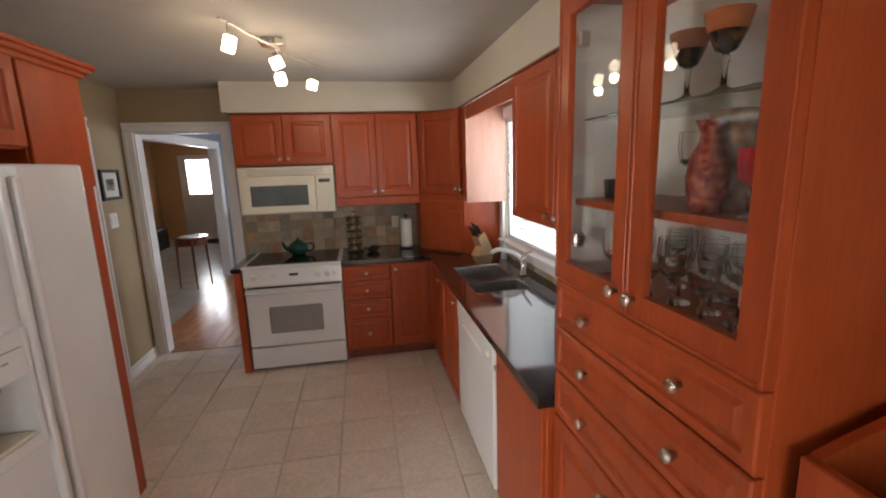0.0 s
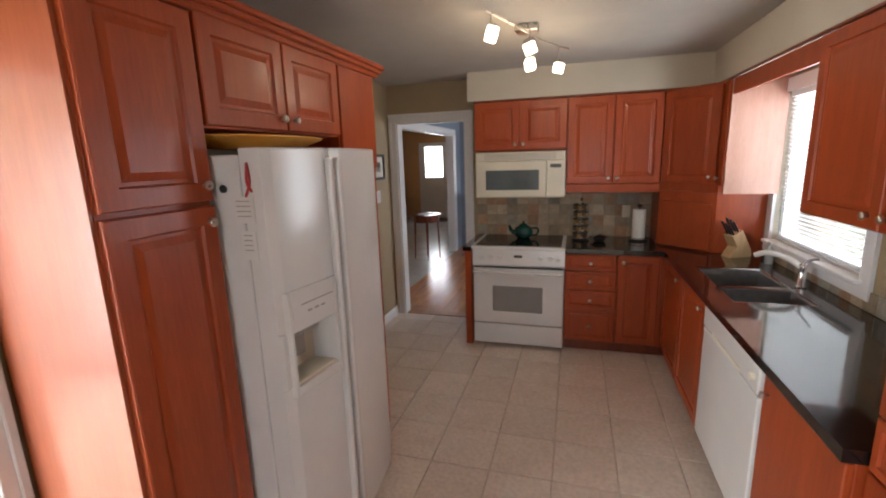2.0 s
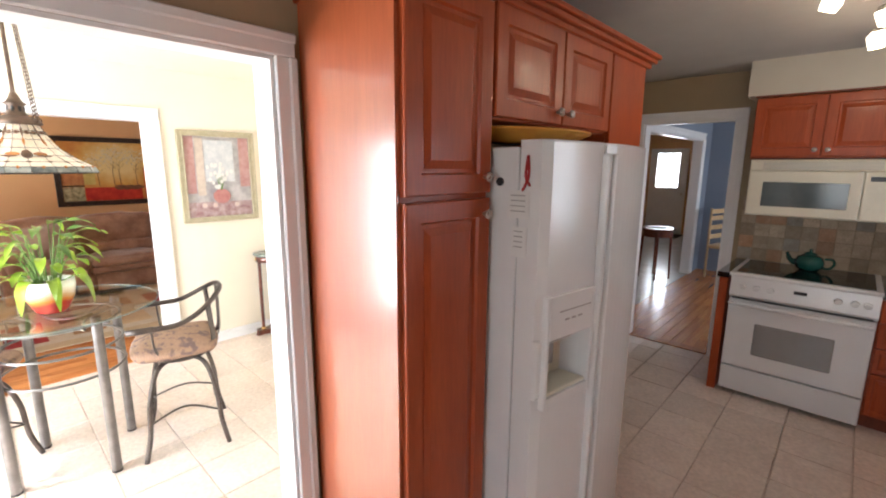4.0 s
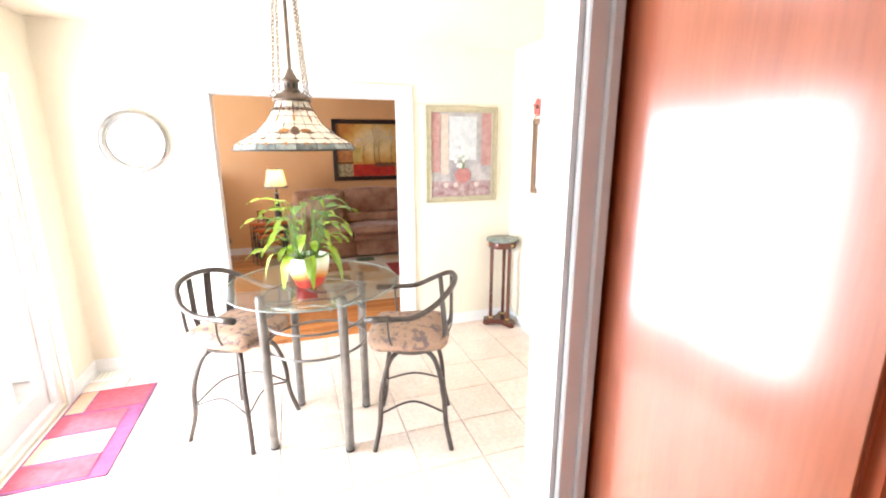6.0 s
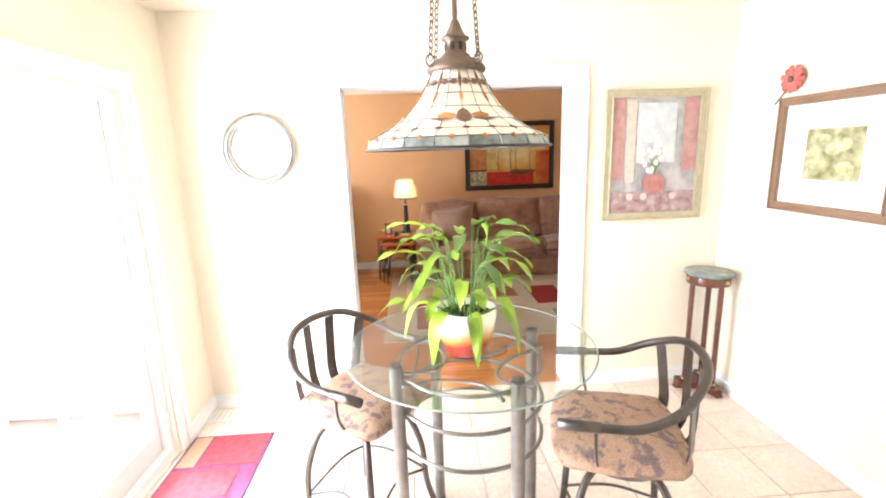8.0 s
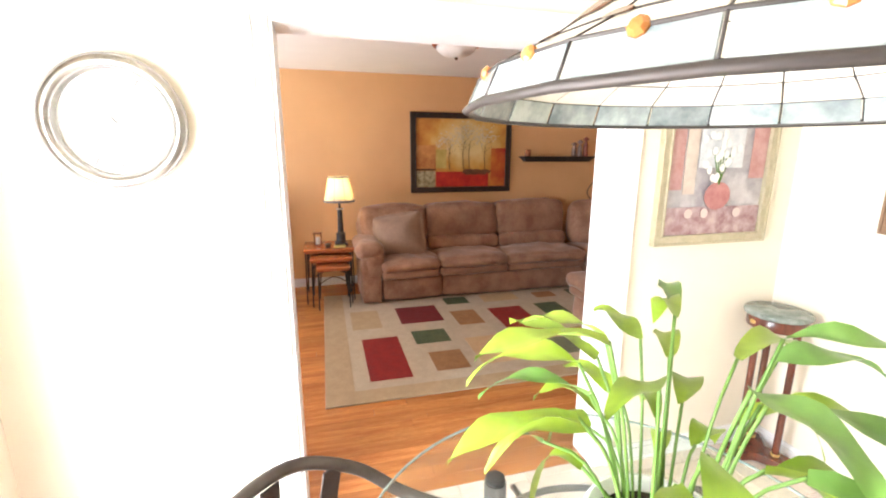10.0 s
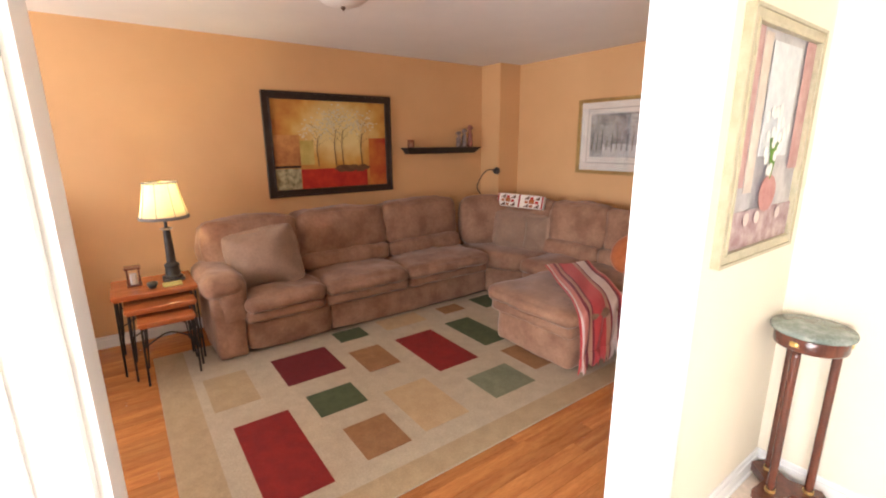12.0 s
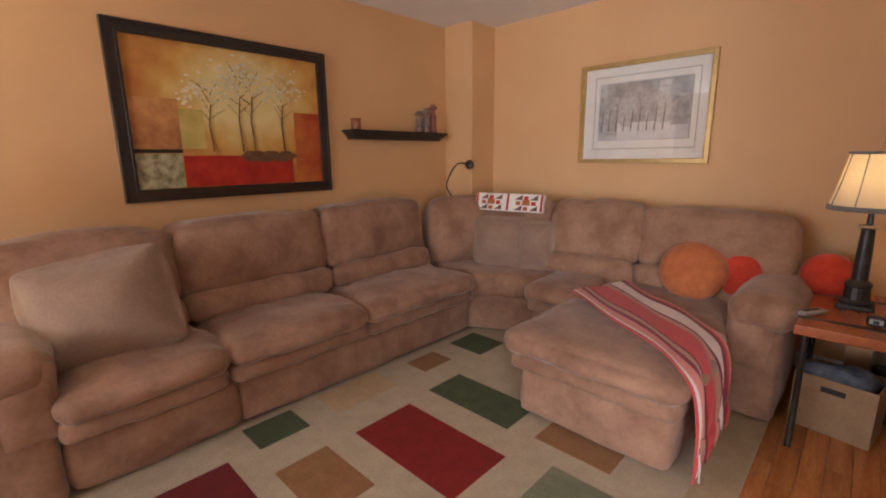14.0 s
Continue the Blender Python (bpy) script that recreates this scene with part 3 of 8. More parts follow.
c = cabinet("wall_cabinet", 0, "narrow cherry wall cabinet beside the window, side panel coloured with glare", 1.425, 2.150, 0.290, WX, 3.885, 3.993)
leaf_door(c, 0.10, 0.715, (0.29, 3.988, 1.43), YN, XN, profile=SLAB, knob_at=[(0.03, 0.05)])
# window glare on the cherry side is put into this pale pink colour
part("side_panel", box(0.286, WX, 3.873, 3.884, 1.372, 2.150, 0.001), mat("glare_cherry_laminate", (0.50, 0.27, 0.20), (0.56, 0.32, 0.245), 0.32, scale=3, stretch=(7, 7, 0.7), fine=0.1, coat=0.2), c, "side panel with window glare put into its pale colour")
c = cabinet("wall_cabinet", 0, "cherry wall cabinet beside the window, two tall doors", 1.385, 2.150, 0.290, WX, 1.567, 2.705)
for y1, ky in ((2.700, 0.50), (2.140, 0.04)):
    leaf_door(c, 0.556, 0.755, (0.29, y1, 1.390), YN, XN, knob_at=[(ky, 0.05)])
solo("valance", box(0.290, 0.308, 2.707, 3.871, 2.045, 2.150, 0.003), CHERRY, "cherry valance board above the window", "valance")
solo("cabinet_crown", box(-1.61, 0.62, UF - 0.014, UF + 0.004, 2.152, 2.166, 0.003, box(0.274, 0.292, 1.58, UF - 0.014, 2.152, 2.166, 0.003)), CHERRY_SHADED, "slim cherry crown strip under the soffit, shade put into its colour", "moulding")

# base cabinets
c = cabinet("base_cabinet", 0, "cherry base cabinet: four drawers with nickel knobs", 0.10, 0.872, -0.782, -0.372, BF, WY)
for z0, z1 in ((0.725, 0.866), (0.562, 0.722), (0.393, 0.559), (0.112, 0.390)):
    leaf_door(c, 0.40, z1 - z0, (-0.777, BF, z0), XP, YN, "drawer", [(0.2, (z1 - z0) / 2)], DRAWER)
c = cabinet("base_cabinet", 0, "cherry base cabinet with one raised-panel door", 0.10, 0.872, -0.370, -0.012, BF, WY)
leaf_door(c, 0.31, 0.754, (-0.366, BF, 0.112), XP, YN, knob_at=[(0.04, 0.70)])
solo("toe_kick", box(-0.782, 0.06, BF + 0.06, BF + 0.075, 0, 0.098, 0, box(0.06, 0.075, 1.60, BF + 0.06, 0, 0.098)), CHERRY_SHADED, "recessed cherry toe kick, shade put into its dark colour", "toe kick")
solo("range_side_panel", box(-1.640, -1.585, 4.02, WY, 0.0, 0.872, 0.002), CHERRY, "cherry end panel beside the range", "panel")
for y0, y1, lab in ((3.475, 4.055, "cherry corner base cabinet with one door"), (2.885, 3.47, "cherry sink base cabinet with one door")):
    c = cabinet("base_cabinet", 0, lab, 0.10, 0.690, 0.0, WX, y0, y1)
    part("top_rail", box(0.0, 0.05, y0, y1, 0.692, 0.872, 0.001), CHERRY, c)
    leaf_door(c, y1 - y0 - 0.01, 0.754, (0.0, y1 - 0.005, 0.112), YN, XN, knob_at=[(0.50, 0.70)])
c = cabinet("base_cabinet", 0, "cherry base end panel beside the dishwasher", 0.10, 0.872, 0.0, WX, 1.568, 2.108)
leaf_door(c, 0.528, 0.754, (0.0, 2.102, 0.112), YN, XN, profile=SLAB, knob_at=[(0.05, 0.68)])
dw = thing("dishwasher", 0.3, 2.5, 0, "white built-in dishwasher with pocket handle", "dishwasher")
part("body", box(0.01, WX - 0.02, 2.115, 2.880, 0.09, 0.735), WHITE, dw)
part("top_rail", box(0.012, 0.045, 2.115, 2.880, 0.737, 0.868), WHITE, dw)
part("door", box(-0.026, 0.012, 2.118, 2.876, 0.115, 0.745, 0.006, seg=2), WHITE, dw)
part("control_panel", box(-0.030, 0.012, 2.118, 2.876, 0.752, 0.866, 0.008, seg=2), WHITE, dw)
part("handle", box(-0.036, -0.024, 2.30, 2.70, 0.757, 0.776, 0.004), CREAM, dw)
part("dial", lathe([(0.018, 0), (0.016, 0.014), (0, 0.016)], n=16, m=Matrix.Translation((-0.030, 2.17, 0.81)) @ pose(0, 0, 0, 0, -90, 0)), CREAM, dw)
part("toe_plate", box(0.04, 0.055, 2.12, 2.875, 0.0, 0.088), BLACK, dw)


def counter_piece(pts, z0=0.873, z1=0.913):
    bm = bmesh.new()
    lo, hi = [bm.verts.new((*p, z0)) for p in pts], [bm.verts.new((*p, z1)) for p in pts]
    bm.faces.new(lo), bm.faces.new(hi)
    for k in range(len(pts)):
        bm.faces.new([lo[k], lo[(k + 1) % len(pts)], hi[(k + 1) % len(pts)], hi[k]])
    return bm


SX0, SX1, SY0, SY1 = 0.075, 0.455, 2.79, 3.56
ct = thing("countertop", 0.3, 3.0, 0.873, "polished black granite countertop with fine flecks", "countertop")
bm = counter_piece([(-0.785, 4.025), (-0.07, 4.025), (-0.035, 3.99), (-0.035, SY1), (WX, SY1), (WX, WY), (-0.785, WY)])
for p in ([(-0.035, 1.567), (WX, 1.567), (WX, SY0), (-0.035, SY0)], [(-0.035, SY0), (SX0, SY0), (SX0, SY1), (-0.035, SY1)], [(SX1, SY0), (WX, SY0), (WX, SY1), (SX1, SY1)]):
    b2 = counter_piece(p)
    me = bpy.data.meshes.new("tmp")
    b2.to_mesh(me)
    bm.from_mesh(me)
    b2.free()
    bpy.data.meshes.remove(me)
bmesh.ops.remove_doubles(bm, verts=bm.verts, dist=1e-5)
part("slab", bm, GRANITE, ct)
part("slab_end", box(-1.655, -1.578, 4.0, WY, 0.873, 0.913, 0.004), GRANITE, ct)
sink = thing("kitchen_sink", 0.265, 3.17, 0.75, "double-bowl stainless steel undermount sink", "sink")
for y0, y1, dp in ((2.80, 3.09, 0.15), (3.115, 3.55, 0.19)):
    bm = bmesh.new()
    zs = [(0.0, 0.905), (0.012, 0.90), (0.02, 0.905 - dp + 0.03), (0.05, 0.905 - dp)]
    rings = []
    for ins, z in zs:
        rings.append([bm.verts.new((x, y, z)) for x, y in ((SX0 + 0.003 + ins, y0 + ins), (SX1 - 0.003 - ins, y0 + ins), (SX1 - 0.003 - ins, y1 - ins), (SX0 + 0.003 + ins, y1 - ins))])
    for a, b in zip(rings, rings[1:]):
        for k in range(4):
            bm.faces.new([a[k], a[(k + 1) % 4], b[(k + 1) % 4], b[k]])
    bm.faces.new(rings[-1])
    part("bowl", bm, STEEL, sink)
    part("rim", tube([(SX0 + 0.005, y0 + 0.004, 0.908), (SX1 - 0.005, y0 + 0.004, 0.908), (SX1 - 0.005, y1 - 0.004, 0.908), (SX0 + 0.005, y1 - 0.004, 0.908)], 0.006, 6, closed=True), CHROME, sink)
    part("drain", lathe([(0.038, 0), (0.034, 0.004), (0.02, 0.001), (0, 0.001)], (SX0 + SX1) / 2, (y0 + y1) / 2, 0.906 - dp, 16), CHROME, sink)
fa = thing("kitchen_faucet", 0.505, 3.14, 0.913, "chrome kitchen faucet with white pull-out spout", "faucet")
part("base", lathe([(0.028, 0), (0.028, 0.01), (0.020, 0.018), (0.019, 0.115), (0.022, 0.13), (0.0, 0.145)], 0.505, 3.14, 0.913, 18), CHROME, fa, smooth=True)
part("spout", tube(curve_pts([(0.505, 3.14, 1.02), (0.45, 3.19, 1.065), (0.37, 3.25, 1.085), (0.32, 3.29, 1.06)], 6), 0.016, 10), WHITE, fa, "white pull-out spray spout", smooth=True)
part("lever", tube(curve_pts([(0.505, 3.14, 1.05), (0.52, 3.10, 1.08), (0.525, 3.03, 1.10)], 5), 0.007, 8), CHROME, fa, smooth=True)

# range
rg = thing("electric_range", -1.175, 4.34, 0, "white slide-in electric range with black glass cooktop", "range")
part("body", box(-1.566, -0.786, 4.05, WY - 0.01, 0.06, 0.895, 0.003), WHITE, rg)
part("cooktop_rim", box(-1.580, -0.780, 4.00, WY - 0.02, 0.896, 0.921, 0.008, seg=2), WHITE, rg)
ck = part("cooktop_glass", box(-1.545, -0.815, 4.045, WY - 0.06, 0.9215, 0.9245, 0.001), BLACKGLASS, rg, "black ceramic glass")
BURN = mat("burner_print", (0.07, 0.07, 0.072), None, 0.15)
for bx, by, br in ((-1.37, 4.17, 0.085), (-0.99, 4.17, 0.105), (-1.37, 4.44, 0.075), (-0.99, 4.44, 0.085)):
    part("burner_ring", tube(ring_pts(bx, by, 0.9247, br), 0.0016, 4, closed=True, flat=0.4), BURN, ck)
bm = bmesh.new()
sec = [(4.05, 0.745), (4.012, 0.745), (4.005, 0.76), (4.022, 0.893), (4.05, 0.893)]
lo, hi = [bm.verts.new((-1.568, y, z)) for y, z in sec], [bm.verts.new((-0.784, y, z)) for y, z in sec]
bm.faces.new(lo), bm.faces.new(hi)
for k in range(5):
    bm.faces.new([lo[k], lo[(k + 1) % 5], hi[(k + 1) % 5], hi[k]])
cp = part("control_panel", bm, WHITE, rg)
for kx in (-1.49, -1.41, -1.33, -0.98, -0.90, -0.84):
    part("dial", lathe([(0.021, 0), (0.019, 0.016), (0.0, 0.018)], n=16, m=Matrix.Translation((kx, 4.012, 0.825)) @ pose(0, 0, 0, 97, 0, 0)), WHITE, cp)
part("clock_display", front(0.07, 0.022, (-1.205, 4.0135, 0.825), XP, (0, -1, 0.12), [(0, 0), (0, 0.002), (0.001, 0.0025)]), BLACK, cp, "dark clock display")
part("vent_slot", box(-1.545, -0.805, 3.999, 4.05, 0.735, 0.7435), BLACK, rg)
od = part("oven_door", box(-1.563, -0.789, 4.005, 4.05, 0.228, 0.732, 0.007, seg=2), WHITE, rg)
part("window", box(-1.395, -0.957, 4.0015, 4.02, 0.335, 0.575, 0.012, seg=2), OVENGLASS, od, "grey tinted oven window")
part("handle", tube(curve_pts([(-1.54, 4.006, 0.695), (-1.525, 3.972, 0.70), (-1.175, 3.965, 0.702), (-0.83, 3.972, 0.70), (-0.812, 4.006, 0.695)], 5), 0.013, 8), WHITE, od, smooth=True)
part("drawer", box(-1.563, -0.789, 4.008, 4.05, 0.035, 0.215, 0.007, seg=2), WHITE, rg)
for fx in (-1.54, -0.82):
    part("foot", lathe([(0.016, 0), (0.016, 0.06)], fx, 4.10, 0, 10), BLACK, rg)
mw = thing("microwave_oven", -1.19, 4.46, 1.315, "cream over-the-range microwave oven with dark window", "microwave")
part("body", box(-1.582, -0.803, 4.27, WY, 1.315, 1.715, 0.006, seg=2), CREAM, mw)
part("grille", box(-1.578, -0.807, 4.252, 4.27, 1.640, 1.708, 0.004), CREAM, mw)
for k in range(6):
    part("grille_slot", box(-1.50, -0.88, 4.2505, 4.254, 1.650 + k * 0.009, 1.6535 + k * 0.009), GREYP, mw)
md = part("door", box(-1.578, -0.962, 4.243, 4.27, 1.322, 1.636, 0.008, seg=2), CREAM, mw)
part("window", box(-1.490, -1.020, 4.2415, 4.25, 1.385, 1.560, 0.003), MWGLASS, md, "dark glass window")
pn = part("keypad", box(-0.958, -0.807, 4.247, 4.27, 1.322, 1.636, 0.006, seg=2), CREAM, mw)
part("display", box(-0.930, -0.835, 4.2455, 4.25, 1.575, 1.605, 0.002), BLACK, pn)
for r_ in range(5):
    for k in range(3):
        part("button", box(-0.928 + k * 0.033, -0.902 + k * 0.033, 4.2462, 4.25, 1.375 + r_ * 0.037, 1.400 + r_ * 0.037, 0.001), CREAM, pn)

# pantry, fridge cabinet and fridge
PF = -1.84
c = cabinet("pantry_cabinet", 0, "tall cherry pantry cabinet with two doors, glossy side", 0.10, 2.150, KX, PF, 1.082, 1.448)
GLOSSY = mat("polished_cherry_laminate", (0.34, 0.072, 0.022), (0.44, 0.105, 0.034), 0.34, scale=2.2, stretch=(7, 7, 0.6), fine=0.10, bump=0.015, coat=0.8, spec=0.5, contrast=(0.2, 0.8))
GLOSSY.node_tree.nodes["Principled BSDF"].inputs["Coat IOR"].default_value = 1.7
GLOSSY.node_tree.nodes["Principled BSDF"].inputs["Coat Roughness"].default_value = 0.16
part("side_panel", box(KX + 0.03, PF, 1.071, 1.081, 0.0, 2.150, 0.001), GLOSSY, c, "glossy cherry side panel")
leaf_door(c, 0.362, 1.45, (PF, 1.084, 0.112), YP, XP, knob_at=[(0.325, 1.40)])
leaf_door(c, 0.362, 0.555, (PF, 1.084, 1.575), YP, XP, knob_at=[(0.325, 0.05)])
c = cabinet("fridge_cabinet", 0, "cherry cabinet above the fridge with two doors", 1.800, 2.150, KX, PF, 1.452, 2.292)
for y0, ky in ((1.456, 0.375), (1.874, 0.035)):
    leaf_door(c, 0.415, 0.335, (PF, y0, 1.806), YP, XP, knob_at=[(ky, 0.045)])
c = cabinet("fridge_end_cabinet", 0, "narrow cherry end cabinet beside the fridge", 0.0, 2.150, KX, PF, 2.300, 2.700)
leaf_door(c, 0.39, 0.50, (PF, 2.305, 1.640), YP, XP, profile=SLAB)
bm = bmesh.new()
for d0, d1, z0, z1 in ((-0.01, 0.03, 2.135, 2.160), (0.0, 0.05, 2.158, 2.180), (0.0, 0.065, 2.178, 2.200)):
    box(KX, PF + d1, 1.072 - d1 * 0.15, 2.70 + d1, z0, z1, 0.004, bm)
solo("cabinet_cornice", bm, CHERRY, "stepped cherry cornice on the pantry and fridge cabinets", "moulding")

fr = thing("refrigerator", -1.95, 1.87, 0, "white side-by-side refrigerator with ice dispenser", "refrigerator")
part("body", box(-2.28, -1.735, 1.468, 2.292, 0.02, 1.715, 0.004), WHITE, fr)


def fridge_door(y0, y1, z0, z1, holes=None):
    """A door whose front swells gently outwards."""
    bm = bmesh.new()
    n = 10
    def fx(y):
        u = (y - 1.88) / 0.42
        return -1.648 + 0.055 * (1 - u * u)
    ys = [y0 + (y1 - y0) * k / n for k in range(n + 1)]
    def col(z):
        return [bm.verts.new((fx(y) - (0.012 if k in (0, n) else 0), y, z)) for k, y in enumerate(ys)]
    zs = [z0, z0 + 0.006, z1 - 0.006, z1]
    cols = []
    for i, z in enumerate(zs):
        c_ = col(z)
        if i in (0, 3):
            for v in c_:
                v.co.x -= 0.006
        cols.append(c_)
    for a, b in zip(cols, cols[1:]):
        for k in range(n):
            bm.faces.new([a[k], a[k + 1], b[k + 1], b[k]])
    bl = [[bm.verts.new((-1.73, y, z)) for y in (y0, y1)] for z in (z0, z1)]
    bm.faces.new(cols[0] + [bl[0][1], bl[0][0]])
    bm.faces.new(cols[-1] + [bl[1][1], bl[1][0]])
    bm.faces.new([c_[0] for c_ in cols] + [bl[1][0], bl[0][0]])
    bm.faces.new([c_[-1] for c_ in cols] + [bl[1][1], bl[0][1]])
    return bm


bm = fridge_door(1.470, 1.785, 0.11, 0.918)
for q in ((1.470, 1.785, 1.117, 1.735), (1.470, 1.507, 0.918, 1.117), (1.725, 1.785, 0.918, 1.117)):
    b_ = fridge_door(*q)
    me_ = bpy.data.meshes.new("tmp")
    b_.to_mesh(me_)
    b_.free()
    bm.from_mesh(me_)
    bpy.data.meshes.remove(me_)
fz = part("freezer_door", bm, WHITE, fr)
fd = part("fridge_door", fridge_door(1.797, 2.285, 0.11, 1.735), WHITE, fr)
for yy, dd in ((1.762, fz), (1.822, fd)):
    part("handle", box(-1.602, -1.575, yy - 0.014, yy + 0.014, 0.16, 1.70, 0.008, seg=2), WHITE, dd)
part("grille", box(-1.72, -1.66, 1.475, 2.288, 0.02, 0.095, 0.004), GREYP, fr)
# dispenser
def lean(bm):
    """Follows the swell of the freezer door."""
    for v in bm.verts:
        v.co.x += 0.155 * (v.co.y - 1.616)
    return bm


disp = part("dispenser", lean(box(-1.645, -1.604, 1.508, 1.724, 1.115, 1.262, 0.003)), WHITE, fr, "ice and water dispenser")
for y0, y1, z0, z1 in ((1.492, 1.5075, 0.880, 1.262), (1.7245, 1.742, 0.880, 1.262), (1.508, 1.724, 0.880, 0.919)):
    part("bezel", lean(box(-1.645, -1.604, y0, y1, z0, z1, 0.003)), WHITE, disp)
part("recess", lean(box(-1.728, -1.715, 1.508, 1.724, 0.914, 1.121)), CREAM, disp)
part("drip_tray", lean(box(-1.714, -1.612, 1.512, 1.720, 0.920, 0.932, 0.003)), CREAM, disp)
part("spout", lean(box(-1.712, -1.650, 1.540, 1.690, 1.078, 1.114, 0.006)), GREYP, disp)
part("paddle", lean(box(-1.712, -1.680, 1.590, 1.640, 0.985, 1.076, 0.004)), GREYP, disp)
for k in range(3):
    part("button", lean(box(-1.6045, -1.602, 1.578 + k * 0.034, 1.600 + k * 0.034, 1.172, 1.179, 0.001)), GREYP, disp)
part("label_strip", lean(box(-1.6045, -1.603, 1.55, 1.715, 1.204, 1.208)), GREYP, disp)
# bits held on the fridge side
solo("fridge_magnet", lathe([(0.013, 0), (0.013, 0.006), (0.0, 0.007)], n=14, m=Matrix.Translation((-1.80, 1.468, 1.61)) @ pose(0, 0, 0, 90, 0, 0)), BLACK, "round black magnet on the fridge side", "magnet")
solo("hanging_tag", tube(curve_pts([(-1.70, 1.464, 1.69), (-1.695, 1.462, 1.63), (-1.715, 1.463, 1.585)], 5), 0.004, 6, tube(curve_pts([(-1.70, 1.464, 1.69), (-1.705, 1.462, 1.63), (-1.69, 1.463, 1.60)], 5), 0.004, 6)), mat("red_ribbon", (0.42, 0.03, 0.03), None, 0.6), "red ribbon hung on the fridge side", "ribbon")
PAPER = mat("paper", (0.72, 0.71, 0.68), (0.78, 0.77, 0.74), 0.8)
for nm, x0, x1, z0, z1 in (("note_paper", -1.765, -1.690, 1.50, 1.585), ("note_paper", -1.750, -1.695, 1.38, 1.475)):
    nt_ = thing(nm, x0, 1.466, z0, "small white paper note stuck on the fridge side", "note")
    part("sheet", box(x0, x1, 1.4645, 1.4665, z0, z1), PAPER, nt_)
    for k in range(4):
        part("writing", box(x0 + 0.008, x1 - 0.015, 1.4640, 1.4646, z1 - 0.016 - k * 0.016, z1 - 0.013 - k * 0.016), GREYP, nt_)
pl = thing("serving_platter", -1.86, 1.83, 1.736, "large oval orange-yellow platter on top of the fridge", "platter")
bm = lathe([(0.0, 0.004), (0.24, 0.006), (0.27, 0.022), (0.345, 0.042), (0.35, 0.049), (0.34, 0.050), (0.265, 0.030), (0.0, 0.014)], 0, 0, 0, 36)
bmesh.ops.transform(bm, matrix=Matrix.Translation((-1.93, 1.83, 1.736)) @ Matrix.Diagonal((0.55, 1, 1, 1)), verts=bm.verts)
part("dish", bm, mat("orange_glaze", (0.62, 0.24, 0.035), (0.74, 0.38, 0.06), 0.2, scale=5), pl, smooth=True)

# glass-front hutch
hu = thing("china_hutch", 0.3, 1.2, 0, "tall cherry hutch with glass doors above drawers", "hutch")
HX0, HX1, HY0, HY1 = 0.040, 0.590, 0.812, 1.564
part("side", box(HX0, HX1, HY0, HY0 + 0.019, 0.10, 2.150, 0.001), CHERRY, hu)
part("side", box(HX0, HX1, HY1 - 0.019, HY1, 0.10, 2.150, 0.001), CHERRY, hu)
part("back", box(0.345, 0.357, HY0 + 0.019, HY1 - 0.019, 1.335, 2.130), mat("hutch_back_panel", (0.80, 0.74, 0.67), (0.84, 0.78, 0.71), 0.5), hu, "pale back panel")
for yy in (HY0 + 0.0195, HY1 - 0.0215):
    part("side_liner", box(HX0 + 0.004, 0.344, yy, yy + 0.002, 1.336, 2.128), bpy.data.materials["hutch_back_panel"], hu, "pale lining board")
part("top", box(HX0, HX1, HY0 + 0.02, HY1 - 0.02, 2.130, 2.150), CHERRY, hu)
part("shelf_board", box(HX0, HX1, HY0 + 0.02, HY1 - 0.02, 1.315, 1.335), CHERRY, hu)
part("shelf_board", box(HX0 + 0.03, HX1, HY0 + 0.02, HY1 - 0.02, 1.560, 1.580), CHERRY, hu)
part("drawer_case", box(HX0, HX1, HY0 + 0.02, HY1 - 0.02, 0.10, 1.312), CHERRY, hu)
part("plinth", box(HX0 + 0.05, HX1, HY0 + 0.01, HY1 - 0.01, 0.0, 0.099), CHERRY_SHADED, hu)
part("glass_shelf", box(HX0 + 0.05, HX1 - 0.01, HY0 + 0.025, HY1 - 0.025, 1.806, 1.812), glass("shelf_glass", (0.80, 0.92, 0.88)), hu, "green-edged glass shelf").visible_shadow = False
HGLASS = pane("hutch_glass", (0.98, 0.99, 0.98), 0.07)
YM = (HY0 + HY1) / 2
for y0, y1, kk in ((HY0, YM - 0.001, YM - 0.035), (YM + 0.001, HY1, YM + 0.035)):
    f = part("glass_door", slab_with_holes("x", HX0 - 0.021, 0.020, y0 + 0.002, y1 - 0.002, 1.332, 2.146, [(y0 + 0.060, y1 - 0.060, 1.392, 2.085)]), CHERRY, hu)
    e = bmesh.new()
    for a0, a1, b0, b1 in ((y0 + 0.002, y0 + 0.012, 1.331, 2.145), (y1 - 0.012, y1 - 0.002, 1.331, 2.145), (y0 + 0.012, y1 - 0.012, 1.331, 1.341)):
        box(HX0 - 0.025, HX0 - 0.020, a0, a1, b0, b1, 0.002, e)
    part("edge_bead", e, CHERRY, f)
    part("pane", box(HX0 - 0.012, HX0 - 0.010, y0 + 0.055, y1 - 0.055, 1.386, 2.089), HGLASS, f, "clear door glass").visible_shadow = False
    knob((HX0 - 0.021, kk, 1.380), XN, f)
    hy = y1 - 0.075 if y1 > YM + 0.1 else y0 + 0.075
    for hz in (1.46, 2.02):
        part("hinge", box(HX0 - 0.002, HX0 + 0.03, hy - 0.012, hy + 0.012, hz - 0.02, hz + 0.02, 0.004), NICKEL, f)
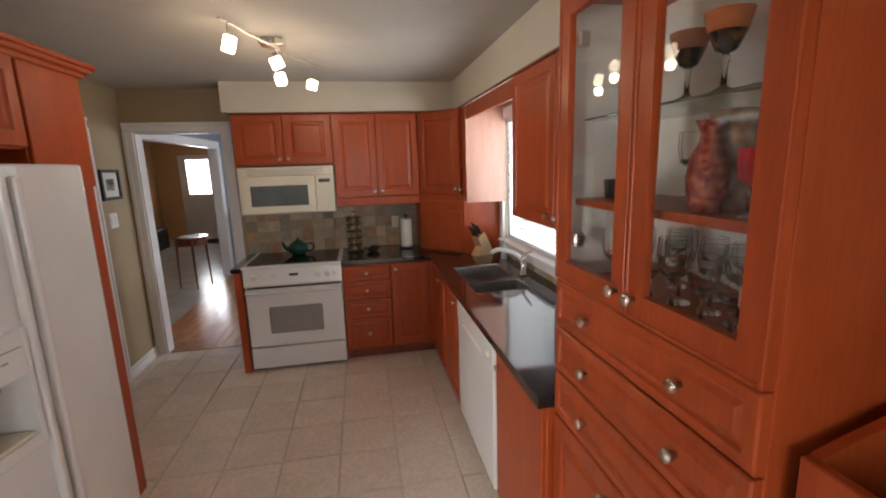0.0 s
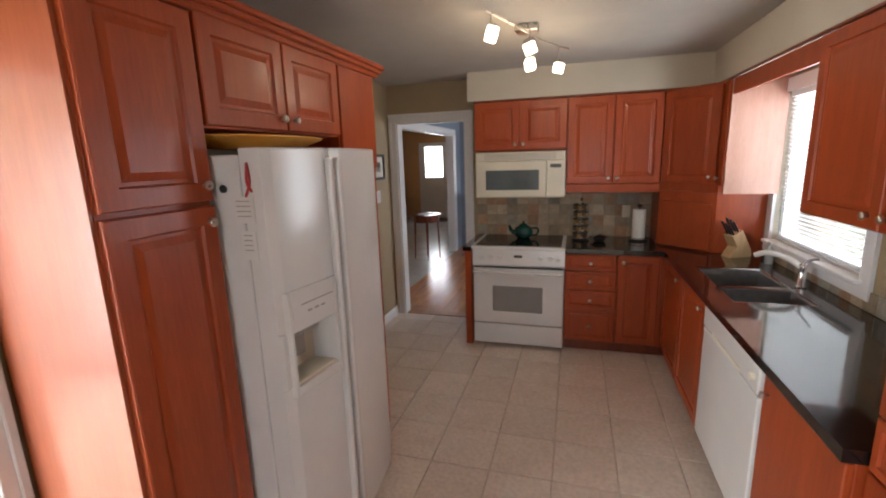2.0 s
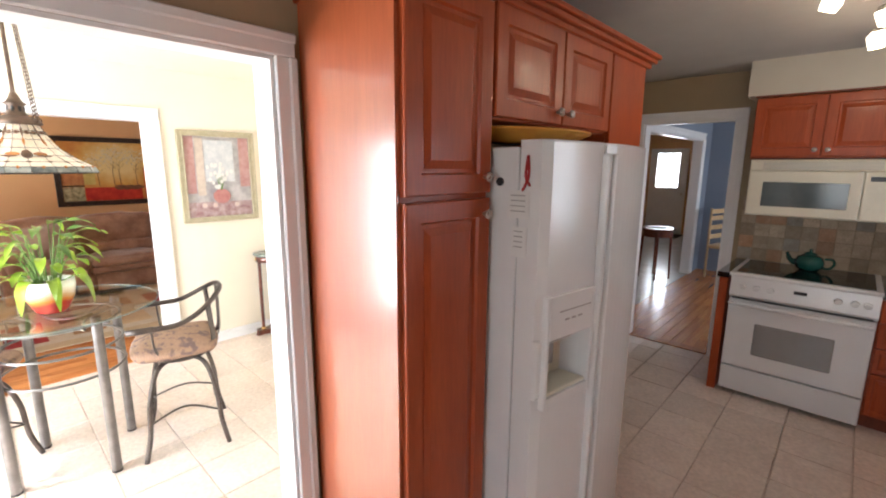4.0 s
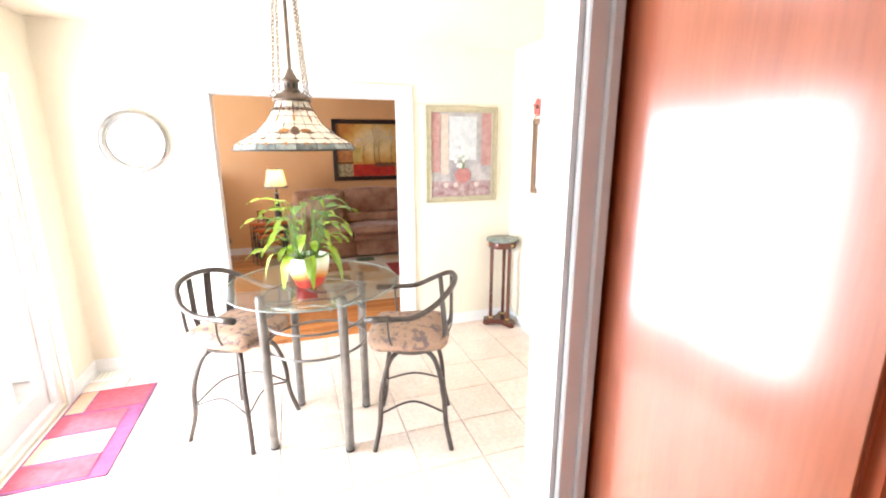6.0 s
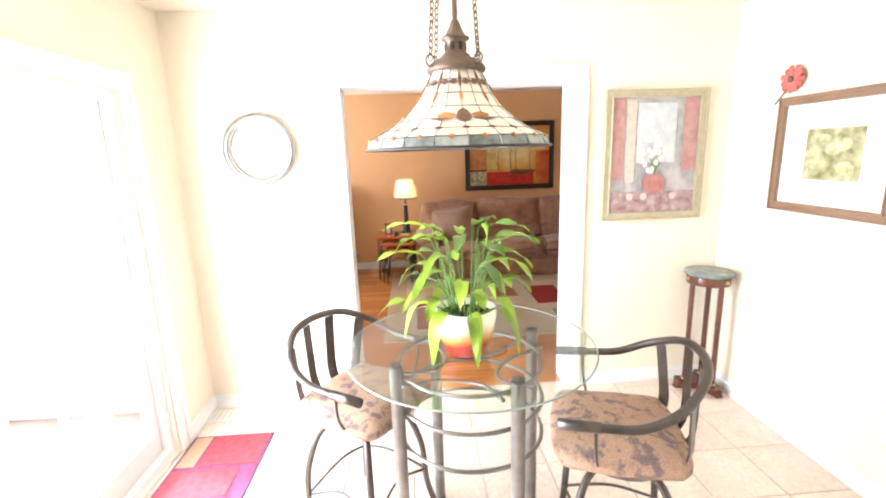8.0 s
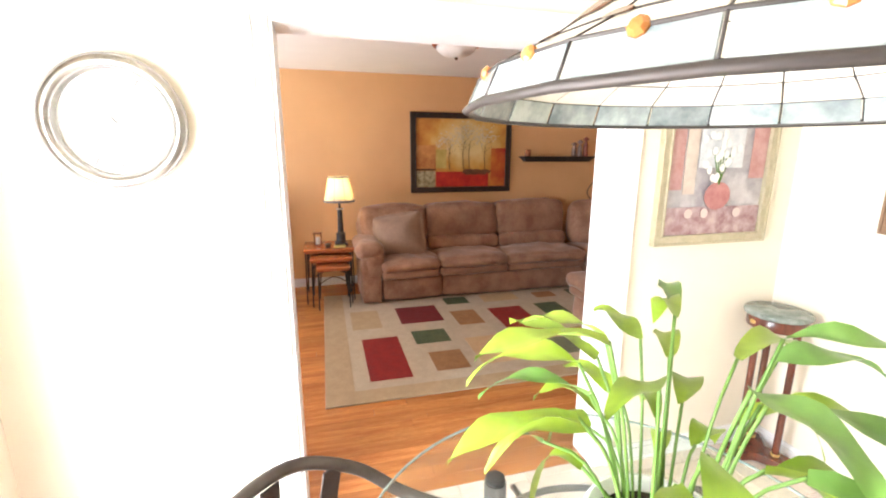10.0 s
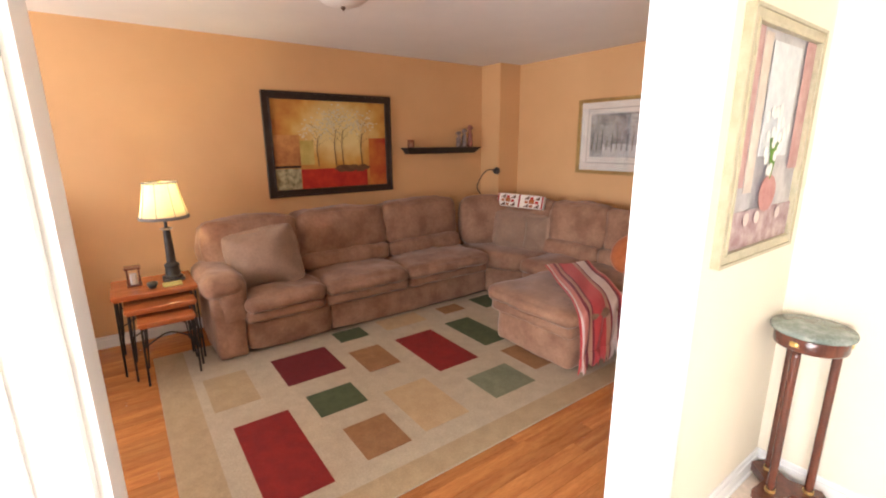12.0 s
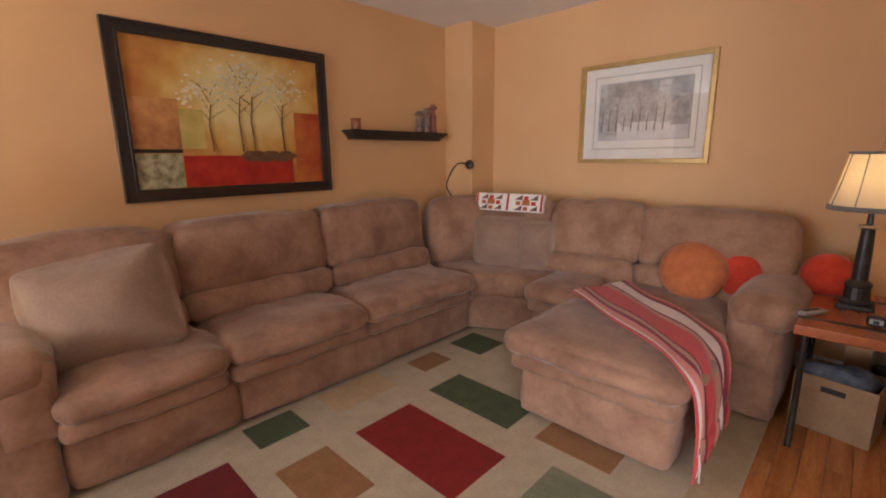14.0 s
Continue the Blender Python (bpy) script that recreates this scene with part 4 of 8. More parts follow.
for z0, z1 in ((1.177, 1.328), (1.022, 1.174), (0.866, 1.019)):
    leaf_door(hu, HY1 - HY0 - 0.004, z1 - z0, (HX0, HY1 - 0.002, z0), YN, XN, "drawer", [(0.205, (z1 - z0) / 2), (0.570, (z1 - z0) / 2)], DRAWER)
for y1, ky in ((HY1 - 0.002, 0.335), (YM, 0.04)):
    leaf_door(hu, 0.372, 0.750, (HX0, y1, 0.112), YN, XN, knob_at=[(ky, 0.69)])

CLEAR = glass("crystal", (0.97, 0.98, 0.98), ior=1.48)
def goblet(x, y, z, s=1.0, bowl=CLEAR, label="clear stemmed crystal goblet", flare=1.0):
    g = thing("goblet", x, y, z, label, "glass", "glassware in the hutch")
    part("stem", lathe([(0.032 * s, 0), (0.030 * s, 0.004), (0.006 * s, 0.012), (0.004 * s, 0.07 * s), (0.007 * s, 0.085 * s)], x, y, z, 14), CLEAR, g, smooth=True).visible_shadow = False
    part("bowl", lathe([(0.007 * s, 0.085 * s), (0.030 * s, 0.105 * s), (0.037 * s, 0.145 * s), (0.035 * flare * s, 0.185 * s), (0.033 * flare * s, 0.184 * s), (0.034 * s, 0.145 * s), (0.026 * s, 0.112 * s), (0, 0.100 * s)], x, y, z, 12), bowl, g).visible_shadow = False
    return g


rnd = random.Random(5)
for i in range(15):
    goblet(0.11 + 0.09 * (i % 3) + rnd.uniform(-0.01, 0.01), 0.885 + 0.085 * (i // 3), 1.336, rnd.uniform(0.82, 1.0))
for i in range(3):
    goblet(0.11 + 0.085 * i, 1.36 + rnd.uniform(-0.03, 0.03), 1.336, 0.9)
for i, (gx, gy) in enumerate(((0.28, 0.95), (0.27, 0.88), (0.20, 0.90), (0.28, 1.32), (0.30, 1.03))):
    goblet(gx, gy, 1.581, 0.95)
ORANGE_G = mat("orange_art_glass", (0.50, 0.11, 0.03), (0.62, 0.19, 0.06), 0.12, scale=12)
DARK_G = mat("speckled_dark_glass", (0.03, 0.012, 0.008), (0.22, 0.10, 0.02), 0.1, scale=50, contrast=(0.5, 0.7))
for i, (gx, gy, s) in enumerate(((0.19, 1.245, 0.74), (0.18, 1.125, 0.78), (0.16, 1.405, 0.66))):
    g = thing("art_glass_goblet", gx, gy, 1.813, "orange art-glass goblet with speckled dark base", "goblet", "art glass goblets")
    part("foot", lathe([(0.035 * s, 0), (0.034 * s, 0.012), (0.010, 0.02), (0.006, 0.025)], gx, gy, 1.813, 16), mat("olive_glass", (0.16, 0.13, 0.02), None, 0.1) if i != 2 else mat("cobalt_glass", (0.02, 0.03, 0.22), None, 0.1), g, smooth=True)
    part("stem", lathe([(0.006, 0.025), (0.005, 0.06), (0.009, 0.075), (0.006, 0.110 * s)], gx, gy, 1.813, 12), CLEAR, g, smooth=True).visible_shadow = False
    part("cup", lathe([(0.006, 0.110 * s), (0.026 * s, 0.118 * s), (0.046 * s, 0.164 * s)], gx, gy, 1.813, 18), DARK_G, g, smooth=True)
    part("lip", lathe([(0.046 * s, 0.164 * s), (0.060 * s, 0.214 * s), (0.057 * s, 0.215 * s), (0.043 * s, 0.165 * s)], gx, gy, 1.813, 18), ORANGE_G, g, smooth=True)
g = thing("glass_vase", 0.125, 1.085, 1.581, "speckled red art-glass vase with a narrow neck", "vase")
part("body", lathe([(0.028, 0), (0.037, 0.03), (0.041, 0.07), (0.036, 0.110), (0.021, 0.140), (0.018, 0.158), (0.030, 0.184), (0.027, 0.184), (0.014, 0.158)], 0.125, 1.085, 1.581, 22), mat("red_speckled_glass", (0.20, 0.016, 0.010), (0.52, 0.15, 0.08), 0.10, scale=70, contrast=(0.44, 0.62)), g, smooth=True)
g = thing("glass_vase", 0.20, 1.105, 1.581, "mottled amber crystal vase", "vase")
part("body", lathe([(0.035, 0), (0.042, 0.05), (0.040, 0.12), (0.050, 0.205), (0.047, 0.205), (0.034, 0.12)], 0.20, 1.105, 1.581, 20), mat("amber_mottle", (0.26, 0.12, 0.05), (0.55, 0.40, 0.28), 0.1, scale=40), g, smooth=True)
solo("glass_ball", lathe([(0, 0), (0.028, 0.012), (0.036, 0.036), (0.028, 0.060), (0, 0.072)], 0.24, 1.235, 1.581, 18), mat("teal_glass", (0.03, 0.16, 0.13), (0.06, 0.24, 0.19), 0.08), "small teal glass ball", "ornament", smooth=True)
goblet(0.12, 0.975, 1.581, 0.68, mat("ruby_glass", (0.36, 0.01, 0.02), None, 0.08), "small goblet with a ruby red bowl")
for gx, gy, gz, cc in ((0.14, 1.47, 1.66, (0.02, 0.02, 0.03)), (0.13, 1.35, 1.62, (0.04, 0.07, 0.30)), (0.19, 1.15, 1.581, (0.05, 0.09, 0.35))):
    solo("shot_glass", lathe([(0.014, 0), (0.020, 0.055), (0.018, 0.055), (0.012, 0.006), (0, 0.006)], gx, gy, 1.581, 14), mat("tinted_glass", cc, None, 0.1), "small tinted shot glass on the shelf", "glass", smooth=True)

# open wooden bin beside the hutch
bn = thing("desk_organizer", 0.34, 0.60, 0, "cherry wood cabinet with an open tray top, curved sides", "cabinet")
part("front", box(0.066, 0.086, 0.42, 0.785, 0.0, 1.236, 0.003), CHERRY, bn)
for y0, y1 in ((0.767, 0.785), (0.42, 0.438)):
    # side board whose top edge sweeps up to the wall
    bm = bmesh.new()
    rim = [(0.087, 1.238)] + [(0.087 + 0.513 * k / 8, 1.238 + 0.105 * math.sin(math.pi / 2 * k / 8)) for k in range(1, 9)]
    sec = [(0.087, 0.0)] + rim + [(0.60, 0.0)]
    lo, hi = [bm.verts.new((a, y0, b)) for a, b in sec], [bm.verts.new((a, y1, b)) for a, b in sec]
    bm.faces.new(lo), bm.faces.new(hi)
    for k in range(len(sec)):
        bm.faces.new([lo[k], lo[(k + 1) % len(sec)], hi[(k + 1) % len(sec)], hi[k]])
    part("side", bm, CHERRY, bn)
part("tray_floor", box(0.087, 0.60, 0.439, 0.766, 1.05, 1.065), CHERRY_SHADED, bn)

# track light
tl = thing("track_light", -1.01, 3.05, 2.36, "ceiling track light with four frosted glass cubes, lit", "ceiling light")
part("canopy", box(-1.075, -0.945, 3.0, 3.10, 2.372, 2.409, 0.004), NICKEL, tl)
r1 = curve_pts([(-1.17, 2.62, 2.385), (-1.09, 2.83, 2.378), (-1.01, 3.05, 2.372)], 6)
r2 = curve_pts([(-1.01, 3.05, 2.372), (-0.94, 3.28, 2.370), (-0.79, 3.56, 2.368)], 6)
part("rail", tube(r1 + r2[1:], 0.006, 8), NICKEL, tl, smooth=True)
FROST = glow("frosted_lamp_glass", (1.0, 0.86, 0.66), 4.0)
for lx, ly, lz, tx, ty in ((-1.145, 2.665, 2.285, -20, 15), (-0.985, 2.98, 2.270, 10, -25), (-1.005, 3.20, 2.225, -15, -10), (-0.845, 3.42, 2.230, 12, 10)):
    m0 = pose(lx, ly, lz, tx, ty, 20)
    part("stem", tube([(lx, ly, 2.372), (lx, ly, lz + 0.045)], 0.004, 6), NICKEL, tl)
    b2 = box(-0.017, 0.017, -0.017, 0.017, 0.030, 0.050, 0.003)
    bmesh.ops.transform(b2, matrix=m0, verts=b2.verts)
    part("socket", b2, NICKEL, tl)
    b2 = box(-0.029, 0.029, -0.029, 0.029, -0.032, 0.030, 0.007, seg=2)
    bmesh.ops.transform(b2, matrix=m0, verts=b2.verts)
    sh = part("cube_shade", b2, FROST, tl, "frosted glowing glass cube")
    lamp("track_bulb", "POINT", pose(lx, ly, lz - 0.075), 1.25, (1.0, 0.76, 0.50), r=0.03)

# things on the counter
tp = thing("teapot", -1.17, 4.42, 0.925, "dark green glazed teapot on the cooktop", "teapot")
GREEN_GLAZE = mat("green_glaze", (0.006, 0.045, 0.035), (0.012, 0.075, 0.058), 0.1, scale=9)
part("body", lathe([(0.05, 0), (0.078, 0.025), (0.088, 0.062), (0.074, 0.10), (0.042, 0.118), (0.0, 0.12)], -1.17, 4.42, 0.925, 22), GREEN_GLAZE, tp, smooth=True)
part("lid", lathe([(0.042, 0.117), (0.036, 0.128), (0.012, 0.138), (0.008, 0.146), (0.013, 0.155), (0, 0.162)], -1.17, 4.42, 0.925, 16), GREEN_GLAZE, tp, smooth=True)
part("spout", tube(curve_pts([(-1.245, 4.42, 0.972), (-1.285, 4.42, 0.998), (-1.305, 4.42, 1.045)], 5), [0.022] * 4 + [0.016] * 4 + [0.011] * 3, 10), GREEN_GLAZE, tp, smooth=True)
part("handle", tube(curve_pts([(-1.09, 4.42, 1.02), (-1.045, 4.42, 1.02), (-1.035, 4.42, 0.985), (-1.06, 4.42, 0.955), (-1.09, 4.42, 0.955)], 4), 0.009, 8), GREEN_GLAZE, tp, smooth=True)
sr = thing("spice_rack", -0.66, 4.46, 0.913, "revolving wire spice rack full of small jars", "spice rack")
part("base", lathe([(0.075, 0), (0.078, 0.012), (0.0, 0.016)], -0.66, 4.46, 0.913, 20), BLACK, sr)
part("pole", tube([(-0.66, 4.46, 0.925), (-0.66, 4.46, 1.275)], 0.006, 8), CHROME, sr)
part("finial", lathe([(0.010, 0), (0.014, 0.012), (0, 0.028)], -0.66, 4.46, 1.272, 12), CHROME, sr)
for k in range(5):
    z = 0.935 + k * 0.064
    part("tier", tube(ring_pts(-0.66, 4.46, z, 0.07, 16), 0.003, 5, closed=True), CHROME, sr)
    for j in range(6):
        a = math.tau * j / 6 + 0.3
        jx, jy = -0.66 + 0.055 * math.cos(a), 4.46 + 0.055 * math.sin(a)
        jar = part("jar", lathe([(0.018, 0), (0.018, 0.034), (0.014, 0.038)], jx, jy, z, 8), mat("spice", (0.13, 0.07, 0.03), (0.3, 0.2, 0.08), 0.4, scale=3, vary=0.6) if k == 0 and j == 0 else bpy.data.materials["spice"], sr)
        part("lid", lathe([(0.0165, 0.038), (0.0165, 0.052), (0, 0.053)], jx, jy, z, 8), BLACK, jar)
wb = thing("wire_bowl", -0.50, 4.40, 0.913, "small dark wire utensil rest with spoons", "utensil rest")
part("bowl", lathe([(0.03, 0), (0.055, 0.02), (0.062, 0.04), (0.058, 0.04), (0.05, 0.022), (0, 0.005)], -0.50, 4.40, 0.913, 18), IRON, wb, smooth=True)
part("spoon", tube(curve_pts([(-0.57, 4.37, 0.945), (-0.50, 4.40, 0.975), (-0.44, 4.42, 0.955)], 4), 0.006, 6, flat=0.5), CHROME, wb)
part("spoon", tube(curve_pts([(-0.58, 4.43, 0.94), (-0.52, 4.41, 0.965), (-0.45, 4.38, 0.96)], 4), 0.006, 6, flat=0.5), BLACK, wb)
pt = thing("paper_towel_holder", -0.175, 4.46, 0.913, "roll of white paper towel on a black stand", "paper towel")
part("base", lathe([(0.078, 0), (0.080, 0.008), (0.06, 0.014), (0, 0.016)], -0.175, 4.46, 0.913, 24), BLACK, pt)
part("rail", tube(ring_pts(-0.175, 4.46, 0.945, 0.072, 20), 0.003, 6, closed=True), CHROME, pt)
part("roll", lathe([(0.0, 0.018), (0.054, 0.018), (0.054, 0.282), (0.018, 0.283), (0.017, 0.27)], -0.175, 4.46, 0.913, 24), PAPER, pt, "white paper roll")
part("cap", lathe([(0.006, 0.27), (0.006, 0.30), (0.022, 0.304), (0.022, 0.318), (0, 0.325)], -0.175, 4.46, 0.913, 14), BLACK, pt)
kb = thing("knife_block", 0.42, 3.93, 0.913, "light wood knife block holding black-handled knives", "knife block", rz=25, local=True)
BEECH = mat("beech", (0.50, 0.33, 0.17), (0.60, 0.42, 0.23), 0.45, scale=5, stretch=(6, 6, 1), fine=0.1)
bm = bmesh.new()
sec = [(-0.08, 0), (0.09, 0), (0.085, 0.05), (0.0, 0.20), (-0.075, 0.155), (-0.03, 0.075)]
lo, hi = [bm.verts.new((a, -0.045, b)) for a, b in sec], [bm.verts.new((a, 0.045, b)) for a, b in sec]
bm.faces.new(lo), bm.faces.new(hi)
for k in range(6):
    bm.faces.new([lo[k], lo[(k + 1) % 6], hi[(k + 1) % 6], hi[k]])
part("block", bm, BEECH, kb)
for i in range(3):
    for j in range(2):
        sx, sy = -0.058 + j * 0.034, -0.028 + i * 0.028
        p0 = Vector((sx, sy, 0.168 + j * 0.022))
        dd = Vector((-0.5, 0, 0.866)) * (0.085 + 0.012 * i)
        part("knife_handle", tube([p0 - dd * 0.1, p0 + dd], 0.0095, 6, flat=0.65), BLACK, kb)
so = thing("soap_bottle", 0.555, 3.72, 0.913, "small clear soap bottle with white pump", "soap dispenser")
part("bottle", lathe([(0.026, 0), (0.028, 0.09), (0.014, 0.11), (0.010, 0.12)], 0.555, 3.72, 0.913, 16), mat("soap_clear", (0.62, 0.64, 0.62), None, 0.15), so, smooth=True)
part("pump", tube(curve_pts([(0.555, 3.72, 1.03), (0.555, 3.72, 1.065), (0.525, 3.725, 1.066)], 4), 0.006, 8), WHITE, so)
ot = thing("wall_outlet", -0.26, WY - 0.01, 1.10, "cream double wall outlet on the backsplash", "outlet")
part("plate", box(-0.298, -0.228, WY - 0.018, WY - 0.0125, 1.095, 1.21, 0.002), CREAM, ot)
for zz in (1.125, 1.18):
    part("socket", box(-0.280, -0.246, WY - 0.0205, WY - 0.018, zz - 0.014, zz + 0.014, 0.003), CREAM, ot)
pf = thing("picture_frame", -2.572, 4.33, 1.49, "small black framed photograph, white mat", "picture")
part("frame", slab_with_holes("x", -2.579, 0.018, 4.195, 4.475, 1.49, 1.735, [(4.220, 4.450, 1.515, 1.710)]), BLACK, pf)
part("mat_board", box(-2.579, -2.574, 4.22, 4.45, 1.515, 1.71), PAPER, pf)
part("photograph", box(-2.5738, -2.572, 4.275, 4.395, 1.565, 1.66), mat("grey_photo", (0.03, 0.03, 0.03), (0.42, 0.40, 0.36), 0.3, scale=14), pf)
ls = thing("light_switch", -2.575, 4.30, 1.27, "white double light switch plate", "light switch")
part("plate", box(-2.5795, -2.573, 4.245, 4.36, 1.265, 1.385, 0.002), TRIM, ls)
for yy in (4.275, 4.33):
    part("rocker", box(-2.573, -2.569, yy - 0.016, yy + 0.016, 1.29, 1.36, 0.002), TRIM, ls)

# ---- hall, foyer and dining room beyond the kitchen door ----
wall("wall_dining_foyer", "x", -2.90, 0.12, 4.78, 8.45, 2.6, L_WALL, H_WALL, [(5.25, 7.95, 0, 2.06)])
wall("wall_dining_north", "y", 8.45, 0.12, -2.90, 1.3, 2.6, H_WALL, TRIM)
wall("wall_dining_east", "x", 1.22, 0.12, 4.78, 8.45, 2.6, H_WALL, TRIM, [(6.1, 7.9, 0.85, 2.15)])
wall("wall_foyer_west", "x", -5.62, 0.12, 4.66, 12.6, 2.6, TRIM, L_WALL)
wall("wall_foyer_south", "y", 4.60, 0.12, -5.62, -2.70, 2.6, TRIM, L_WALL)
wall("wall_foyer_north", "y", 12.36, 0.12, -5.62, -2.0, 2.6, L_WALL, TRIM, [(-4.80, -4.24, 1.14, 2.0)])
wall("wall_foyer_east", "x", -2.90, 0.12, 8.45, 12.4, 2.6, L_WALL, TRIM)
solo("ceiling_hall", box(-5.62, 1.34, 4.78, 12.5, 2.45, 2.55), L_CEIL, "flat white hall ceiling", "ceiling", "structure")
casing("trim_opening_foyer", "x", -2.78, 1, 5.25, 7.95, 2.06, w=0.09)
lining("trim_lining_foyer", "x", -2.905, -2.775, 5.25, 7.95, 2.06)
fd_ = thing("door_front", -4.52, 12.34, 0, "white front door with a bright gridded window", "door", kind="structure")
part("leaf", slab_with_holes("y", 12.31, 0.045, -4.95, -4.08, 0.01, 2.10, [(-4.78, -4.26, 1.15, 1.99)]), TRIM, fd_)
part("pane", box(-4.78, -4.26, 12.325, 12.330, 1.15, 1.99), pane("front_door_glass"), fd_).visible_shadow = False
for k in (1, 2):
    part("muntin", box(-4.78 + 0.52 * k / 3 - 0.01, -4.78 + 0.52 * k / 3 + 0.01, 12.318, 12.338, 1.15, 1.99), TRIM, fd_)
part("knob", lathe([(0.012, 0), (0.012, 0.03), (0.028, 0.045), (0.02, 0.065), (0, 0.068)], n=12, m=Matrix.Translation((-4.15, 12.31, 1.0)) @ pose(0, 0, 0, 90, 0, 0)), NICKEL, fd_)
lamp("front_door_light", "AREA", look((-4.52, 12.60, 1.57), (-4.52, 9, 1.2)), 8, (0.95, 0.97, 1.0), w=0.55, h=0.85)
solo("backdrop_sky_north", box(-9, 0, 15.0, 15.05, -0.45, 6), glow("bright_overcast_distance", (0.92, 0.95, 1.0), 2.6), "bright hazy distance beyond the front door", "backdrop", "structure")
FT = solo("foyer_tile", box(-5.5, -2.79, 4.74, 12.36, -0.01, 0.0), mat("grey_foyer_tile", (0.44, 0.41, 0.38), (0.52, 0.49, 0.45), 0.2, scale=4, fine=0.08), "pale grey glossy foyer tile floor", "floor", "structure")
ht = thing("console_table", -3.05, 7.25, 0, "half-round dark console table with thin legs", "table")
part("tabletop", lathe([(0.0, 0.74), (0.24, 0.74), (0.25, 0.752), (0.24, 0.765), (0, 0.765)], -3.10, 7.30, 0, 24), MAHOG, ht)
part("apron", lathe([(0.215, 0.64), (0.215, 0.739), (0.20, 0.739), (0.20, 0.64)], -3.10, 7.30, 0, 20), MAHOG, ht)
for a in (0.3, 1.9, 3.5, 5.1):
    part("leg", tube([(-3.10 + 0.19 * math.cos(a), 7.30 + 0.19 * math.sin(a), 0.65), (-3.10 + 0.21 * math.cos(a), 7.30 + 0.21 * math.sin(a), 0)], [0.018, 0.012], 8), MAHOG, ht)
solo("doily", lathe([(0.15, 0), (0.15, 0.004), (0, 0.005)], -3.10, 7.30, 0.766, 20), PAPER, "white cloth doily on the console table", "doily")
solo("door_mat", box(-4.95, -4.0, 11.55, 12.15, 0.001, 0.016, 0.004), mat("dark_mat", (0.035, 0.022, 0.016), (0.06, 0.035, 0.025), 0.95, scale=40), "dark mat before the front door", "door mat")
bc = thing("bench_chest", -5.2, 10.9, 0, "dark upholstered bench chest by the foyer wall", "bench")
part("seat", soft(-5.22, 10.9, 0.42, 0.44, 0.9, 0.12, 0.04, 0.01), BLACK, bc, smooth=True)
part("box", box(-5.43, -5.01, 10.46, 11.34, 0.0, 0.37, 0.01), BLACK, bc)
dc = thing("dining_chair", -2.30, 8.05, 0, "honey wood ladder-back dining chair", "chair", rz=75, local=True)
for lx, ly, h in ((-0.2, -0.2, 0.46), (0.2, -0.2, 0.46), (-0.2, 0.2, 1.05), (0.2, 0.2, 1.05)):
    part("leg", tube([(lx, ly, 0), (lx, ly, h)], 0.018, 8), BEECH, dc)
part("seat", soft(0, 0, 0.475, 0.44, 0.44, 0.05, 0.02, 0.01, 5), BEECH, dc, smooth=True)
for z in (0.62, 0.76, 0.90, 1.0):
    part("slat", box(-0.19, 0.19, 0.19, 0.21, z - 0.035, z + 0.035, 0.006), BEECH, dc)

# ---- breakfast nook ----
TX, TY = -4.02, 0.565
tb = thing("glass_table", TX, TY, 0, "round glass pub table on pewter tube legs", "table")
TGLASS = pane("table_glass", (0.94, 0.985, 0.96), 0.12)
part("tabletop", lathe([(0.0, 0.893), (0.452, 0.893), (0.458, 0.897), (0.458, 0.901), (0.452, 0.905), (0, 0.905)], TX, TY, 0, 64), TGLASS, tb, "clear round glass top", smooth=False).visible_shadow = False
part("glass_edge", tube(ring_pts(TX, TY, 0.899, 0.4575, 72), 0.0032, 6, closed=True), mat("green_glass_edge", (0.24, 0.30, 0.28), (0.34, 0.41, 0.38), 0.12), tb, "polished green-grey glass edge", smooth=True)
LEGS = [math.radians(22 + 90 * k + 2) for k in range(4)]
for a in LEGS:
    lx, ly = TX + 0.298 * math.cos(a), TY + 0.298 * math.sin(a)
    part("leg", lathe([(0.024, 0.012), (0.024, 0.882)], lx, ly, 0, 16), PEWTER, tb, smooth=False)
    part("cap", lathe([(0.0205, 0.8825), (0.0205, 0.8925)], lx, ly, 0, 14), BLACK, tb)
    part("foot", lathe([(0.026, 0.0), (0.026, 0.0115)], lx, ly, 0, 14), BLACK, tb)
for z, r in ((0.835, 0.268), (0.70, 0.270), (0.56, 0.270)):
    part("hoop", tube(ring_pts(TX, TY, z, r, 40), 0.0075, 8, closed=True), PEWTER, tb, smooth=True)
for a in LEGS:
    c0 = Vector((TX + 0.255 * math.cos(a + math.pi / 4), TY + 0.255 * math.sin(a + math.pi / 4), 0))
    side = Vector((-math.sin(a + math.pi / 4), math.cos(a + math.pi / 4), 0))
    inw = Vector((TX, TY, 0)) - c0
    part("arc", tube(curve_pts([c0 + side * 0.17 + Vector((0, 0, 0.835)), c0 + inw * 0.45 + side * 0.09 + Vector((0, 0, 0.81)), c0 + inw * 0.58 + Vector((0, 0, 0.80)), c0 + inw * 0.45 - side * 0.09 + Vector((0, 0, 0.81)), c0 - side * 0.17 + Vector((0, 0, 0.835))], 6), 0.007, 8), PEWTER, tb, smooth=True)

FABRIC = mat("rust_floral_fabric", (0.42, 0.27, 0.185), (0.20, 0.14, 0.135), 0.9, scale=22, fine=0.3, bump=0.3, bump_scale=200, contrast=(0.50, 0.60))
CHAIR_METAL = mat("dark_chair_tube", (0.085, 0.072, 0.066), (0.13, 0.11, 0.10), 0.35, 0.8, scale=14, wear=0.3)


